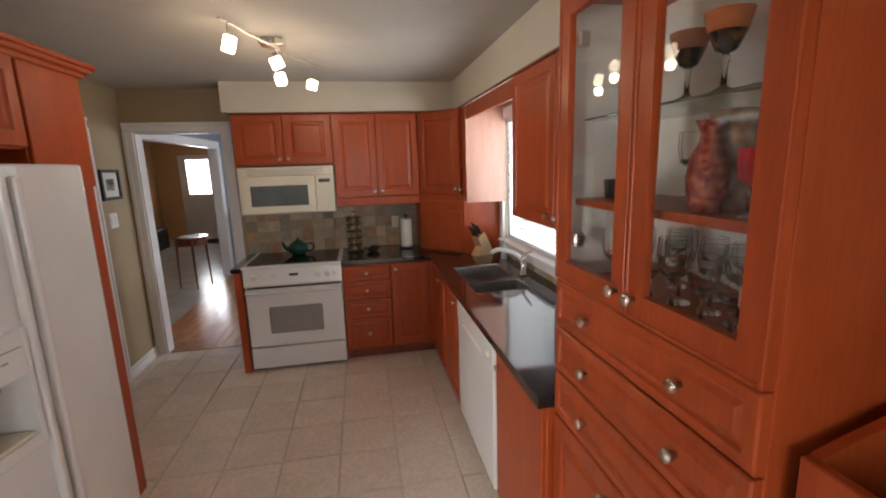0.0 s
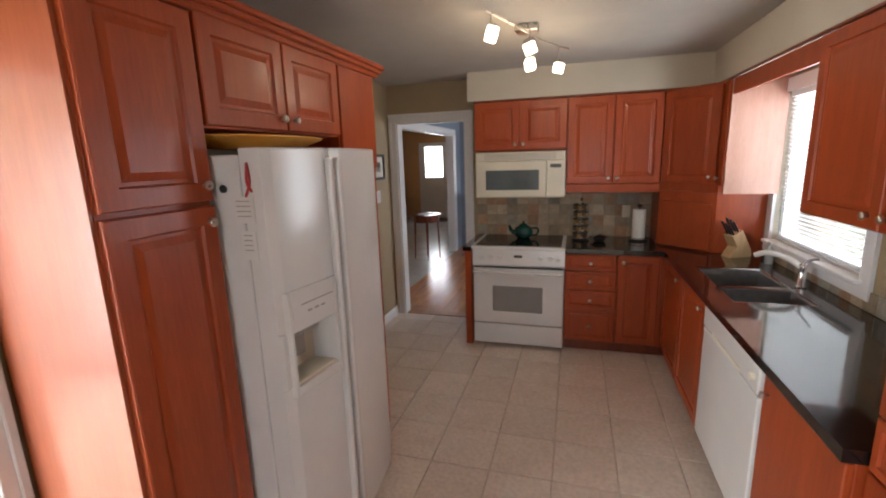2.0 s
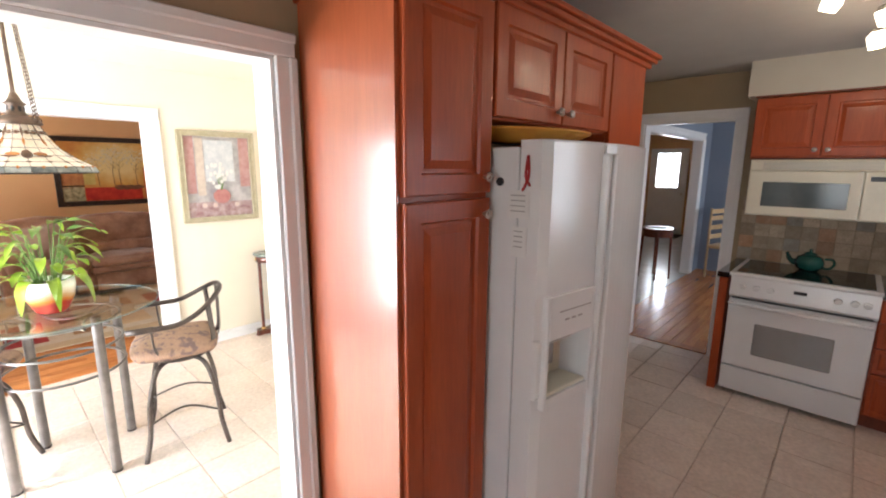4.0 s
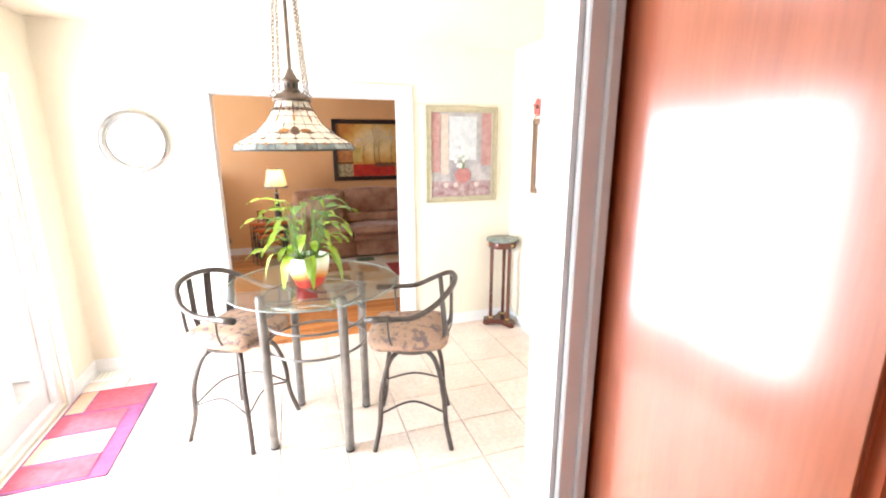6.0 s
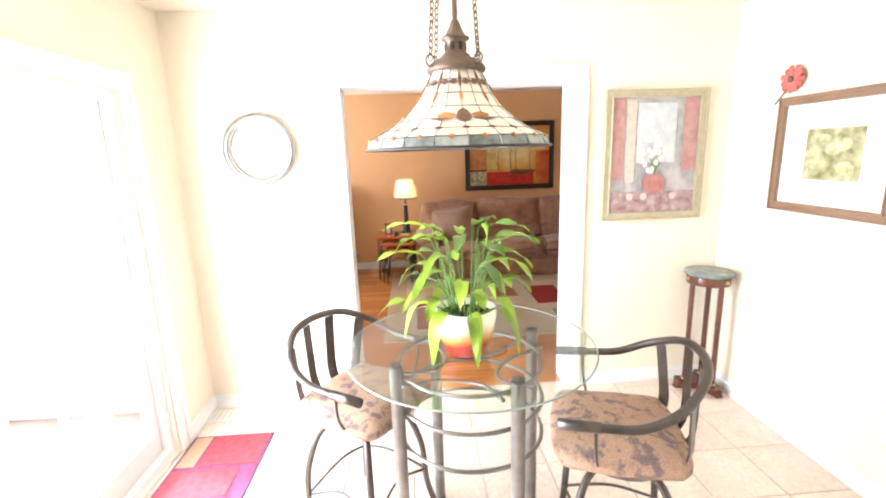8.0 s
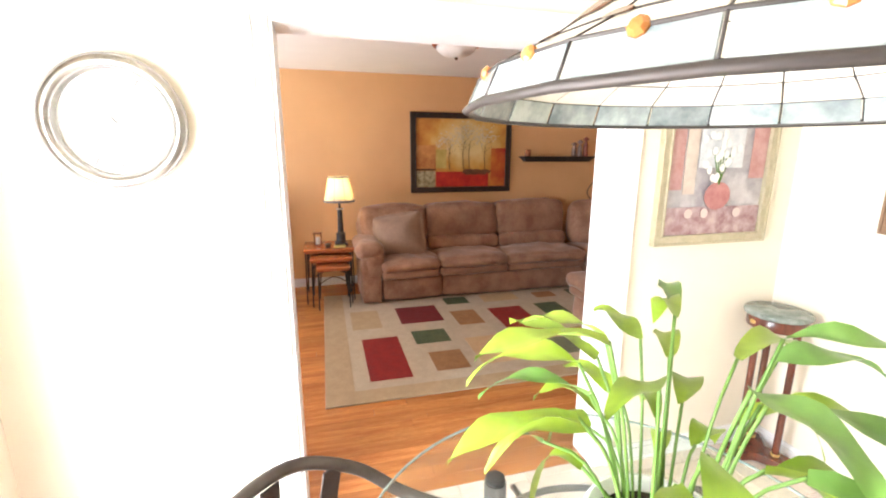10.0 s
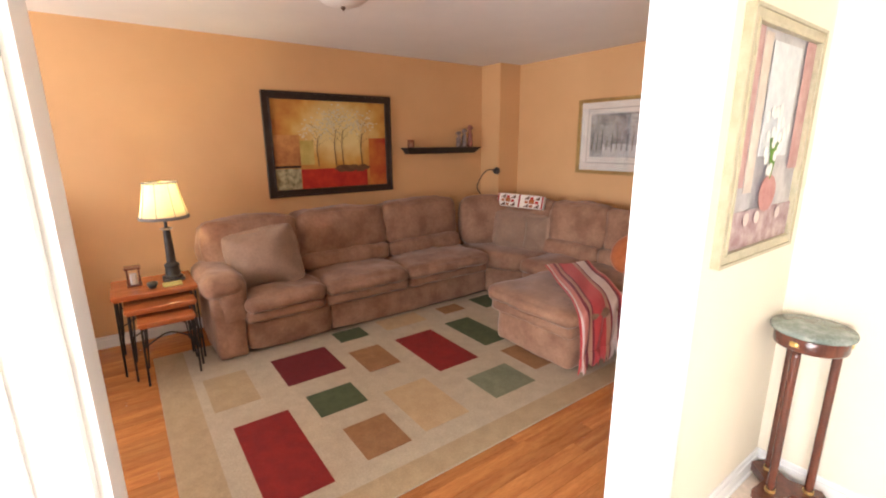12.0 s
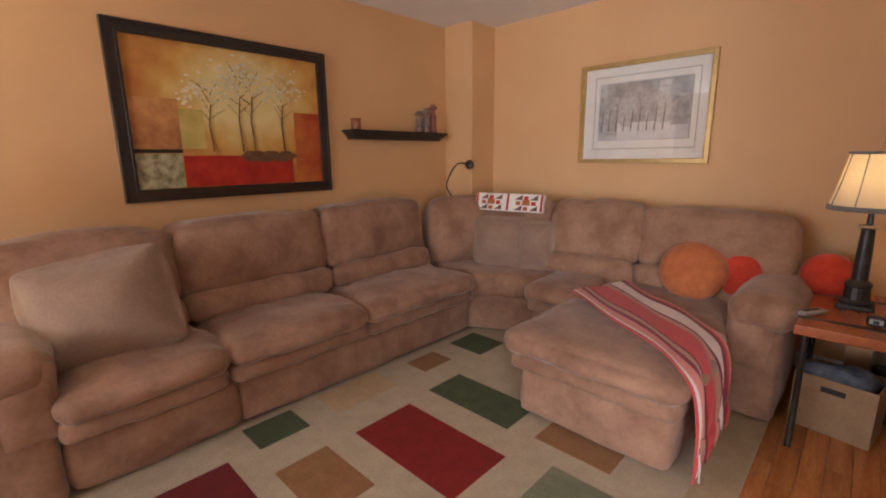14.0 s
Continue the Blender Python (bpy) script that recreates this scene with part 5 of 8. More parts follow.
def pub_chair(x, y, rz, label):
    """Counter-height swivel armchair; faces local -y."""
    c = thing("pub_chair", x, y, 0, label, "chair", "chairs round the glass table", rz=rz, local=True)
    part("seat", soft(0, -0.02, 0.618, 0.41, 0.40, 0.085, 0.042, 0.024, 12, wrinkle=0.004), FABRIC, c, "rust floral upholstered seat", smooth=True)
    part("seat_pan", lathe([(0.17, 0.548), (0.185, 0.57), (0.0, 0.572)], 0, 0, 0, 24), CHAIR_METAL, c)
    part("swivel", lathe([(0.055, 0.50), (0.055, 0.547)], 0, 0, 0, 16), CHAIR_METAL, c)
    for sx in (-1, 1):
        for sy in (-1, 1):
            part("leg", tube(curve_pts([(sx * 0.04, sy * 0.04, 0.53), (sx * 0.125, sy * 0.12, 0.50), (sx * 0.175, sy * 0.165, 0.34), (sx * 0.185, sy * 0.18, 0.15), (sx * 0.215, sy * 0.21, 0.0)], 5), 0.0135, 8), CHAIR_METAL, c, smooth=True)
    for k in range(4):
        a, b = [((-1, -1), (1, -1), (1, 1), (-1, 1))[(k + j) % 4] for j in (0, 1)]
        mid = Vector(((a[0] + b[0]) * 0.5 * 0.155, (a[1] + b[1]) * 0.5 * 0.155, 0.265))
        part("footrest", tube(curve_pts([(a[0] * 0.183, a[1] * 0.177, 0.21), mid, (b[0] * 0.183, b[1] * 0.177, 0.21)], 7), 0.006, 6), CHAIR_METAL, c, smooth=True)
    rail = curve_pts([(-0.258, -0.22, 0.788), (-0.263, -0.09, 0.790), (-0.262, 0.02, 0.800), (-0.238, 0.125, 0.852), (-0.14, 0.210, 0.912), (0, 0.238, 0.928),
                      (0.14, 0.210, 0.912), (0.238, 0.125, 0.852), (0.262, 0.02, 0.800), (0.263, -0.09, 0.790), (0.258, -0.22, 0.788)], 6)
    part("arm_rail", tube(rail, 0.0145, 12), CHAIR_METAL, c, smooth=True)
    for sx in (-1, 1):
        part("arm_sleeve", tube([(sx * 0.258, -0.225, 0.788), (sx * 0.2625, -0.10, 0.790)], 0.0172, 12), CHAIR_METAL, c, smooth=True)
        part("arm_post", tube(curve_pts([(sx * 0.2615, -0.115, 0.790), (sx * 0.252, -0.11, 0.69), (sx * 0.19, -0.09, 0.585)], 5), 0.0055, 8), CHAIR_METAL, c, smooth=True)
    for k in range(4):
        # flat bowed strap: wide along the rail, thin across it
        u = (k - 1.5) / 1.5
        top = Vector((u * 0.195, 0.226 - 0.066 * u * u, 0.918 - 0.045 * u * u))
        bot = Vector((u * 0.150, 0.160 - 0.035 * u * u, 0.572))
        wide = Vector((1, -0.62 * u, 0)).normalized()
        thin = Vector((-wide.y, wide.x, 0))
        bm = bmesh.new()
        rows = []
        for p_ in curve_pts([top, top.lerp(bot, 0.35) + Vector((0, 0.022, 0)), top.lerp(bot, 0.75) + Vector((0, 0.040, 0)), bot], 5):
            rows.append([bm.verts.new(p_ + wide * a_ + thin * b_) for a_, b_ in ((-0.021, -0.003), (0.021, -0.003), (0.023, 0), (0.021, 0.003), (-0.021, 0.003), (-0.023, 0))])
        for a_, b_ in zip(rows, rows[1:]):
            for q in range(6):
                bm.faces.new([a_[q], a_[(q + 1) % 6], b_[(q + 1) % 6], b_[q]])
        bm.faces.new(rows[0]), bm.faces.new(rows[-1])
        part("back_slat", bm, CHAIR_METAL, c)
    return c


pub_chair(-3.835, 1.075, -17, "dark metal pub armchair, rust floral seat, pulled to the table")
pub_chair(-4.178, 0.130, 146, "dark metal pub armchair, floral seat, turned from the patio door")

# plant
PX, PY, PZ = -3.945, 0.545, 0.9055
po = thing("potted_plant", PX, PY, PZ, "leafy green peace lily in a cream and red pot", "plant")
POT = bpy.data.materials.new("banded_pot_glaze")
POT.use_nodes = True
pn_, pl_ = POT.node_tree.nodes, POT.node_tree.links
tcn, sep, rmp, nz_ = pn_.new("ShaderNodeTexCoord"), pn_.new("ShaderNodeSeparateXYZ"), pn_.new("ShaderNodeValToRGB"), pn_.new("ShaderNodeTexNoise")
mth, mad = pn_.new("ShaderNodeMapRange"), pn_.new("ShaderNodeMath")
mth.inputs["From Max"].default_value = 0.17
mad.operation, mad.inputs[1].default_value = "MULTIPLY_ADD", 0.35
nz_.inputs["Scale"].default_value = 7
pl_.new(tcn.outputs["Object"], sep.inputs[0])
pl_.new(tcn.outputs["Object"], nz_.inputs["Vector"])
pl_.new(sep.outputs["Z"], mth.inputs[0])
pl_.new(nz_.outputs[0], mad.inputs[0])
pl_.new(mth.outputs[0], mad.inputs[2])
pl_.new(mad.outputs[0], rmp.inputs[0])
for e_, (ps, cl) in zip((rmp.color_ramp.elements[0], rmp.color_ramp.elements[1], rmp.color_ramp.elements.new(0.46), rmp.color_ramp.elements.new(0.58), rmp.color_ramp.elements.new(0.72)),
                        ((0.0, (0.30, 0.02, 0.02, 1)), (1.0, (0.68, 0.47, 0.33, 1)), (0.46, (0.42, 0.035, 0.02, 1)), (0.58, (0.62, 0.20, 0.03, 1)), (0.72, (0.66, 0.40, 0.22, 1)))):
    e_.position, e_.color = ps, cl
pl_.new(rmp.outputs[0], pn_["Principled BSDF"].inputs["Base Color"])
pn_["Principled BSDF"].inputs["Roughness"].default_value = 0.25
part("pot", lathe([(0.0, 0.0), (0.062, 0.0), (0.070, 0.010), (0.098, 0.075), (0.108, 0.135), (0.106, 0.165), (0.099, 0.166), (0.097, 0.14), (0, 0.135)], PX, PY, PZ, 32), POT, po, "cream pot with orange-red band", smooth=True)
part("soil", lathe([(0.096, 0.141), (0.05, 0.149), (0, 0.150)], PX, PY, PZ, 18), mat("potting_soil", (0.02, 0.013, 0.008), (0.05, 0.035, 0.02), 1.0, scale=60, bump=1.0), po)
LEAF = mat("lily_leaf", (0.20, 0.33, 0.018), (0.34, 0.48, 0.045), 0.35, scale=6, fine=0.12, vary=0.25)
LEAF.node_tree.nodes["Principled BSDF"].inputs["Transmission Weight"].default_value = 0.0
LEAF2 = mat("lily_leaf_dark", (0.09, 0.20, 0.03), (0.15, 0.29, 0.05), 0.32, scale=6, fine=0.12, vary=0.25)
STEM = mat("lily_stem", (0.10, 0.20, 0.03), (0.16, 0.28, 0.05), 0.5)


def lily_leaf(az, reach, rise, length, width, droop, twist):
    bm = bmesh.new()
    n, root = 9, Vector((PX + 0.045 * math.cos(az), PY + 0.045 * math.sin(az), PZ + 0.145))
    d = Vector((math.cos(az), math.sin(az), 0))
    side = Vector((-math.sin(az + twist), math.cos(az + twist), 0.15 * math.sin(twist * 3)))
    rows = []
    tip0 = root + d * reach + Vector((0, 0, rise))
    for k in range(n + 1):
        u = k / n
        p = tip0 + d * (length * u * (1 - 0.35 * droop * u)) + Vector((0, 0, length * (0.35 * u - droop * u * u)))
        w = width * math.sin(math.pi * min(1, u * 0.97 + 0.03)) ** 0.75 * (1 - 0.35 * u) + 0.001
        wave = 0.006 * math.sin(u * 9 + az * 5)
        rows.append([bm.verts.new(p + side * w * s + Vector((0, 0, 0.22 * w * abs(s) + wave * s))) for s in (-1, -0.5, 0, 0.5, 1)])
    for a, b in zip(rows, rows[1:]):
        for k in range(4):
            bm.faces.new([a[k], a[k + 1], b[k + 1], b[k]])
    return bm, root, tip0


rnd = random.Random(11)
for i in range(38):
    az = math.tau * (i * 0.382 % 1) + rnd.uniform(-0.25, 0.25)
    lvl = (i + rnd.random()) / 38
    reach, rise = rnd.uniform(0.05, 0.13) * (1.25 - 0.75 * lvl), 0.05 + 0.265 * lvl
    ln = rnd.uniform(0.13, 0.205)
    bm, r0, t0 = lily_leaf(az, reach, rise, ln, rnd.uniform(0.017, 0.028), rnd.uniform(0.5, 1.0) * (1.05 - 0.55 * lvl), rnd.uniform(-0.6, 0.6))
    part("leaf", bm, LEAF if rnd.random() < 0.72 else LEAF2, po, smooth=True)
    part("stem", tube(curve_pts([r0 - Vector((0, 0, 0.01)), r0.lerp(t0, 0.5) + Vector((0, 0, 0.035)), t0], 3), 0.0024, 5), STEM, po, smooth=True)
bm, r0, t0 = lily_leaf(2.6, 0.03, 0.30, 0.18, 0.022, 0.70, 0.2)
part("leaf", bm, LEAF, po, "tallest leaf, arching over the rest", smooth=True)
part("stem", tube([r0, t0], 0.0024, 5), STEM, po, smooth=True)
for az, w in ((-0.62, 0.031), (0.05, 0.027), (0.80, 0.031), (-1.5, 0.03), (3.6, 0.03)):
    bm, r0, t0 = lily_leaf(az, 0.080, 0.040, 0.165, w, 1.25, 0.1)
    part("leaf", bm, LEAF, po, "large drooping yellow-green leaf", smooth=True)
    part("stem", tube([r0, t0], 0.003, 5), STEM, po, smooth=True)

# stained glass pendant
LX, LY = -3.875, 0.525
pd = thing("pendant_lamp", LX, LY, 1.61, "leaded stained-glass pendant lamp on chains", "pendant lamp")
IVORY = mat("opal_glass", (0.78, 0.70, 0.58), (0.86, 0.80, 0.70), 0.15, scale=14, vary=0.06)
AMBER = mat("amber_glass", (0.40, 0.13, 0.03), (0.55, 0.24, 0.07), 0.12, scale=14, vary=0.3)
BROWNG = mat("umber_glass", (0.10, 0.05, 0.03), (0.18, 0.10, 0.06), 0.12, scale=14, vary=0.3)
BLUEG = mat("grey_blue_ripple_glass", (0.15, 0.175, 0.18), (0.36, 0.39, 0.37), 0.08, scale=20, vary=0.35, bump=0.5, bump_scale=60)
LEAD = mat("lead_came", (0.06, 0.05, 0.045), None, 0.5, 0.6)
PROF = [(0.072, 0.222), (0.088, 0.190), (0.112, 0.150), (0.140, 0.112), (0.178, 0.078), (0.224, 0.050), (0.268, 0.028), (0.280, 0.000)]
NS = 20
def sp(i, j, out=0.0):
    r, h = PROF[i]
    a = math.tau * j / NS
    return Vector((LX + (r + out) * math.cos(a), LY + (r + out) * math.sin(a), 1.612 + h))


for i in range(len(PROF) - 1):
    for j in range(NS):
        bm = bmesh.new()
        q = [sp(i, j), sp(i, j + 1), sp(i + 1, j + 1), sp(i + 1, j)]
        cx = sum(q, Vector()) / 4
        v1 = [bm.verts.new(cx + (p - cx) * 0.95) for p in q]
        v2 = [bm.verts.new(cx + (p - cx) * 0.95 + (Vector((LX, LY, cx.z)) - cx).normalized() * 0.003) for p in q]
        bm.faces.new(v1), bm.faces.new(v2)
        for k in range(4):
            bm.faces.new([v1[k], v1[(k + 1) % 4], v2[(k + 1) % 4], v2[k]])
        m_ = BLUEG if i == 6 else IVORY
        part("glass_piece", bm, m_, pd)
for i in range(len(PROF)):
    part("came", tube([sp(i, j) for j in range(NS)], 0.0015 if i < 7 else 0.004, 5, closed=True), LEAD, pd, "dark lead came", smooth=True)
for j in range(NS):
    part("came", tube([sp(i, j) for i in range(len(PROF))], 0.0010, 5), LEAD, pd, "dark lead came", smooth=True)
def on_shade(fi, fj, out):
    """A point on the shade between its rows fi and its panels fj."""
    k = min(int(fi), len(PROF) - 2)
    return sp(k, fj, out).lerp(sp(k + 1, fj, out), fi - k)


def inlay(name, fi0, fi1, fj0, fj1, material, waist=0.5):
    """A spindle-shaped piece of coloured glass, from row fi0 to fi1 and from panel fj0 to fj1."""
    bm = bmesh.new()
    rim = []
    for k in range(12):
        a = math.tau * k / 12
        u, v = math.cos(a), math.sin(a)
        rim.append(((fi0 + fi1) / 2 + (fi1 - fi0) / 2 * u * (abs(u) ** waist), (fj0 + fj1) / 2 + (fj1 - fj0) / 2 * v * (abs(v) ** waist)))
    lo, hi = [bm.verts.new(on_shade(*q, 0.0005)) for q in rim], [bm.verts.new(on_shade(*q, 0.0035)) for q in rim]
    bm.faces.new(hi), bm.faces.new(lo)
    for k in range(12):
        bm.faces.new([lo[k], lo[(k + 1) % 12], hi[(k + 1) % 12], hi[k]])
    return part(name, bm, material, pd)


for j in range(NS):
    part("jewel", lathe([(0.0065, -0.003), (0.0065, 0), (0.004, 0.0025), (0, 0.0035)], n=8, m=Matrix.Translation(sp(6, j + 0.5, -0.001)) @ (sp(6, j + 0.5) - Vector((LX, LY, 1.55))).to_track_quat("Z", "Y").to_matrix().to_4x4()), AMBER, pd)
    inlay("lozenge", 4.85, 5.15, j - 0.16, j + 0.16, BROWNG, 0.0)
    if j % 2 == 0:
        inlay("petal", 0.25, 1.75, j - 0.17, j + 0.17, BROWNG)
        inlay("bud", 1.75, 2.7, j - 0.14, j + 0.14, AMBER)
        inlay("band", 1.0, 1.42, j + 0.1, j + 1.05, BROWNG, 0.8)
        inlay("band", 1.0, 1.42, j + 0.95, j + 1.9, BROWNG, 0.8)
    if j % 5 == 0:
        inlay("motif", 3.25, 4.45, j - 0.36, j + 0.36, BROWNG, 0.0)
        for s_ in (-1, 1):
            inlay("wing", 3.55, 4.05, j + s_ * 0.36, j + s_ * 1.35, AMBER, 0.3)
            inlay("wing_tip", 3.9, 4.3, j + s_ * 0.5, j + s_ * 1.6, BROWNG, 0.8)
part("collar", lathe([(0.084, 0.218), (0.090, 0.226), (0.084, 0.238), (0.062, 0.254), (0.040, 0.262), (0.044, 0.266), (0.033, 0.272), (0.031, 0.306), (0.042, 0.310), (0.042, 0.315), (0.030, 0.322), (0.018, 0.345), (0.012, 0.362), (0.0, 0.364)], LX, LY, 1.612, 24), BRONZE, pd, smooth=True)
for k in range(8):
    a = math.tau * (k + 0.5) / 8
    part("cupola_window", soft(LX + 0.0305 * math.cos(a), LY + 0.0305 * math.sin(a), 1.901, 0.006, 0.013, 0.024, 0.003, 0, 3, m=pose(0, 0, 0, 0, 0, math.degrees(a)), wrinkle=0), BLACK, pd)
part("rod", tube([(LX, LY, 1.96), (LX, LY, 2.39)], 0.008, 8), BRONZE, pd)
part("ceiling_canopy", lathe([(0.065, 0.0), (0.06, -0.02), (0.02, -0.04), (0, -0.04)], LX, LY, 2.409, 22), BRONZE, pd, smooth=True)
for k in range(4):
    a = math.tau * k / 4 + 0.62
    e = Vector((LX + 0.096 * math.cos(a), LY + 0.096 * math.sin(a), 1.856))
    part("loop", tube([e + Vector((0.016 * math.cos(t_) * math.cos(a), 0.016 * math.cos(t_) * math.sin(a), 0.016 * math.sin(t_))) for t_ in [math.tau * q / 10 for q in range(10)]], 0.003, 5, closed=True), BRONZE, pd)
    f_ = Vector((LX + 0.052 * math.cos(a), LY + 0.052 * math.sin(a), 2.372))
    bm = bmesh.new()
    links = 30
    for i in range(links):
        p = e.lerp(f_, (i + 0.5) / links)
        ax = Vector((math.cos(a + i * math.pi / 2), math.sin(a + i * math.pi / 2), 0))
        tube([p + ax * 0.0065 * math.cos(t_) + Vector((0, 0, 0.0115 * math.sin(t_))) for t_ in [math.tau * q / 8 for q in range(8)]], 0.0022, 4, bm, closed=True)
    part("chain", bm, BRONZE, pd)

# clock, pictures, stand, mat
ck_ = thing("wall_clock", XB + 0.005, -0.507, 1.455, "round chrome-rimmed wall clock with white face", "clock")
mc = Matrix.Translation((XB + 0.001, -0.507, 1.655)) @ pose(0, 0, 0, 0, 90, 0)
part("rim", lathe([(0.204, 0.0), (0.208, 0.02), (0.198, 0.040), (0.172, 0.036), (0.162, 0.016), (0.160, 0.0)], n=48, m=mc), mat("dull_chrome", (0.30, 0.285, 0.255), (0.44, 0.42, 0.38), 0.30, 1.0, scale=12), ck_, "polished chrome rim", smooth=True)
for rr_, dd_ in ((0.168, 0.030), (0.2045, 0.028)):
    bm = tube(ring_pts(0, 0, dd_, rr_, 48), 0.005, 6, closed=True)
    bmesh.ops.transform(bm, matrix=mc, verts=bm.verts)
    part("rim_bead", bm, GREYP, ck_, smooth=True)
part("face", lathe([(0.162, 0.010), (0.0, 0.011)], n=40, m=mc), mat("clock_face", (0.82, 0.82, 0.80), None, 0.4), ck_)
for k in range(12):
    a = math.tau * k / 12
    b2 = box(-0.003, 0.003, -0.012, 0.012, 0, 0.002)
    bmesh.ops.transform(b2, matrix=mc @ pose(0.14 * math.cos(a), 0.14 * math.sin(a), 0.0115, 0, 0, math.degrees(a) + 90), verts=b2.verts)
    part("hour_mark", b2, GREYP, ck_)
for ln, a in ((0.085, 2.2), (0.12, 0.5)):
    b2 = box(-0.004, 0.004, 0, ln, 0, 0.002)
    bmesh.ops.transform(b2, matrix=mc @ pose(0, 0, 0.0145, 0, 0, math.degrees(a)), verts=b2.verts)
    part("clock_hand", b2, GREYP, ck_)


def art(name, axis, at, out, b0, b1, c0, c1, fw, frame_mat, label, depth=0.025, mat_w=0.0, board=None):
    """Framed picture: returns the thing, the depth of the picture plane and its edges."""
    p = thing(name, at if axis == "x" else (b0 + b1) / 2, at if axis == "y" else (b0 + b1) / 2, c0, label, "picture")
    lo = at if out > 0 else at - depth
    part("frame", slab_with_holes(axis, lo, depth, b0, b1, c0, c1, [(b0 + fw, b1 - fw, c0 + fw, c1 - fw)]), frame_mat, p)
    e = bmesh.new()
    s0, s1 = sorted((at + out * (depth - 0.001), at + out * (depth + 0.006)))
    for d0, d1 in ((0.0, fw * 0.25), (fw * 0.8, fw)):
        for q in ((b0 + d0, b0 + d1, c0 + d0, c1 - d0), (b1 - d1, b1 - d0, c0 + d0, c1 - d0), (b0 + d1, b1 - d1, c0 + d0, c0 + d1), (b0 + d1, b1 - d1, c1 - d1, c1 - d0)):
            (box(s0, s1, *q, 0.001, e) if axis == "x" else box(q[0], q[1], s0, s1, q[2], q[3], 0.001, e))
    part("frame_bead", e, frame_mat, p)
    def flat(name_, p0, p1, q0, q1, d0, material, label_=""):
        a0, a1 = sorted((at + out * (d0 - 0.0012), at + out * d0))
        return part(name_, box(a0, a1, p0, p1, q0, q1) if axis == "x" else box(p0, p1, a0, a1, q0, q1), material, p, label_)
    return p, flat


PALEGOLD = mat("pale_sage_gold_frame", (0.40, 0.36, 0.24), (0.50, 0.45, 0.32), 0.4, 0.2, scale=20)
p, flat = art("still_life_painting", "x", XB, 1, 1.572, 2.222, 1.142, 1.940, 0.048, PALEGOLD, "still-life print of a red pot, pale sage-gold frame")
flat("canvas", 1.60, 2.19, 1.17, 1.91, 0.010, mat("print_ground", (0.30, 0.28, 0.30), (0.52, 0.50, 0.50), 0.5, scale=9))
for nm, a0, a1, b0, b1, cc, cc2 in (("curtain", 1.62, 1.70, 1.40, 1.89, (0.40, 0.20, 0.19), (0.48, 0.30, 0.28)), ("curtain", 2.08, 2.17, 1.45, 1.89, (0.40, 0.20, 0.19), (0.48, 0.30, 0.28)), ("window_light", 1.78, 2.03, 1.50, 1.86, (0.50, 0.53, 0.56), (0.64, 0.65, 0.66)),
                                ("drape", 1.71, 1.775, 1.38, 1.88, (0.50, 0.42, 0.36), (0.60, 0.52, 0.44)), ("table_cloth", 1.625, 2.17, 1.19, 1.32, (0.26, 0.14, 0.15), (0.46, 0.36, 0.36)), ("far_hills", 1.79, 2.02, 1.76, 1.80, (0.16, 0.20, 0.24), None)):
    flat(nm, a0, a1, b0, b1, 0.0125 + 0.0004 * len(nm), mat("print_" + nm, cc, cc2, 0.5, scale=22))
def disc(cy, cz, ry, rz_, d, x0=XB):
    bm = lathe([(1, 0), (1, 0.001), (0, 0.001)], n=20, m=Matrix.Translation((x0 + d, cy, cz)) @ Matrix.Diagonal((1, ry, rz_, 1)) @ pose(0, 0, 0, 0, 90, 0))
    return bm


part("painted_pot", disc(1.905, 1.37, 0.075, 0.065, 0.020), mat("print_red_pot", (0.36, 0.13, 0.13), (0.46, 0.22, 0.20), 0.5, scale=20), p)
rnd = random.Random(3)
for k in range(26):
    part("painted_flower", disc(1.905 + rnd.gauss(0, 0.05), 1.58 + rnd.gauss(0, 0.06), 0.014, 0.018, 0.0215 + 0.0002 * k), PAPER, p)
for k in range(6):
    b2 = tube([(XB + 0.0205, 1.905, 1.42), (XB + 0.0205, 1.86 + 0.018 * k, 1.56)], 0.002, 4)
    part("painted_stem", b2, STEM, p)
for cy in (1.75, 2.03, 1.84):
    part("painted_fruit", disc(cy, 1.29, 0.022, 0.022, 0.021), mat("print_fruit", (0.55, 0.45, 0.42), None, 0.5), p)
BROWNF = mat("walnut_frame", (0.20, 0.115, 0.065), (0.28, 0.17, 0.10), 0.4, scale=8, stretch=(1, 1, 6), fine=0.2)
p, flat = art("leaf_print", "y", NY, -1, -4.826, -4.170, 1.240, 1.826, 0.045, BROWNF, "green leaf print with wide white mat, walnut frame")
flat("mat_board", -4.79, -4.205, 1.275, 1.79, 0.010, mat("mat_white", (0.78, 0.78, 0.76), None, 0.7))
flat("print", -4.642, -4.347, 1.410, 1.657, 0.0125, mat("leaf_print_green", (0.16, 0.15, 0.045), (0.50, 0.48, 0.30), 0.6, scale=14), "olive-green leaf picture")
for k, (lx, lz) in enumerate(((-4.57, 1.49), (-4.49, 1.56), (-4.42, 1.47), (-4.54, 1.60), (-4.44, 1.58))):
    bm = lathe([(1, 0), (1, 0.0008), (0, 0.0008)], n=14, m=Matrix.Translation((lx, NY - 0.0135 - 0.0004 * k, lz)) @ Matrix.Diagonal((0.045, 1, 0.03, 1)) @ pose(0, 0, 0, 90, 0, 0))
    part("printed_leaf", bm, mat("printed_leaf", (0.26, 0.25, 0.09), (0.56, 0.55, 0.36), 0.6, scale=18, vary=0.3) if k == 0 else bpy.data.materials["printed_leaf"], p)
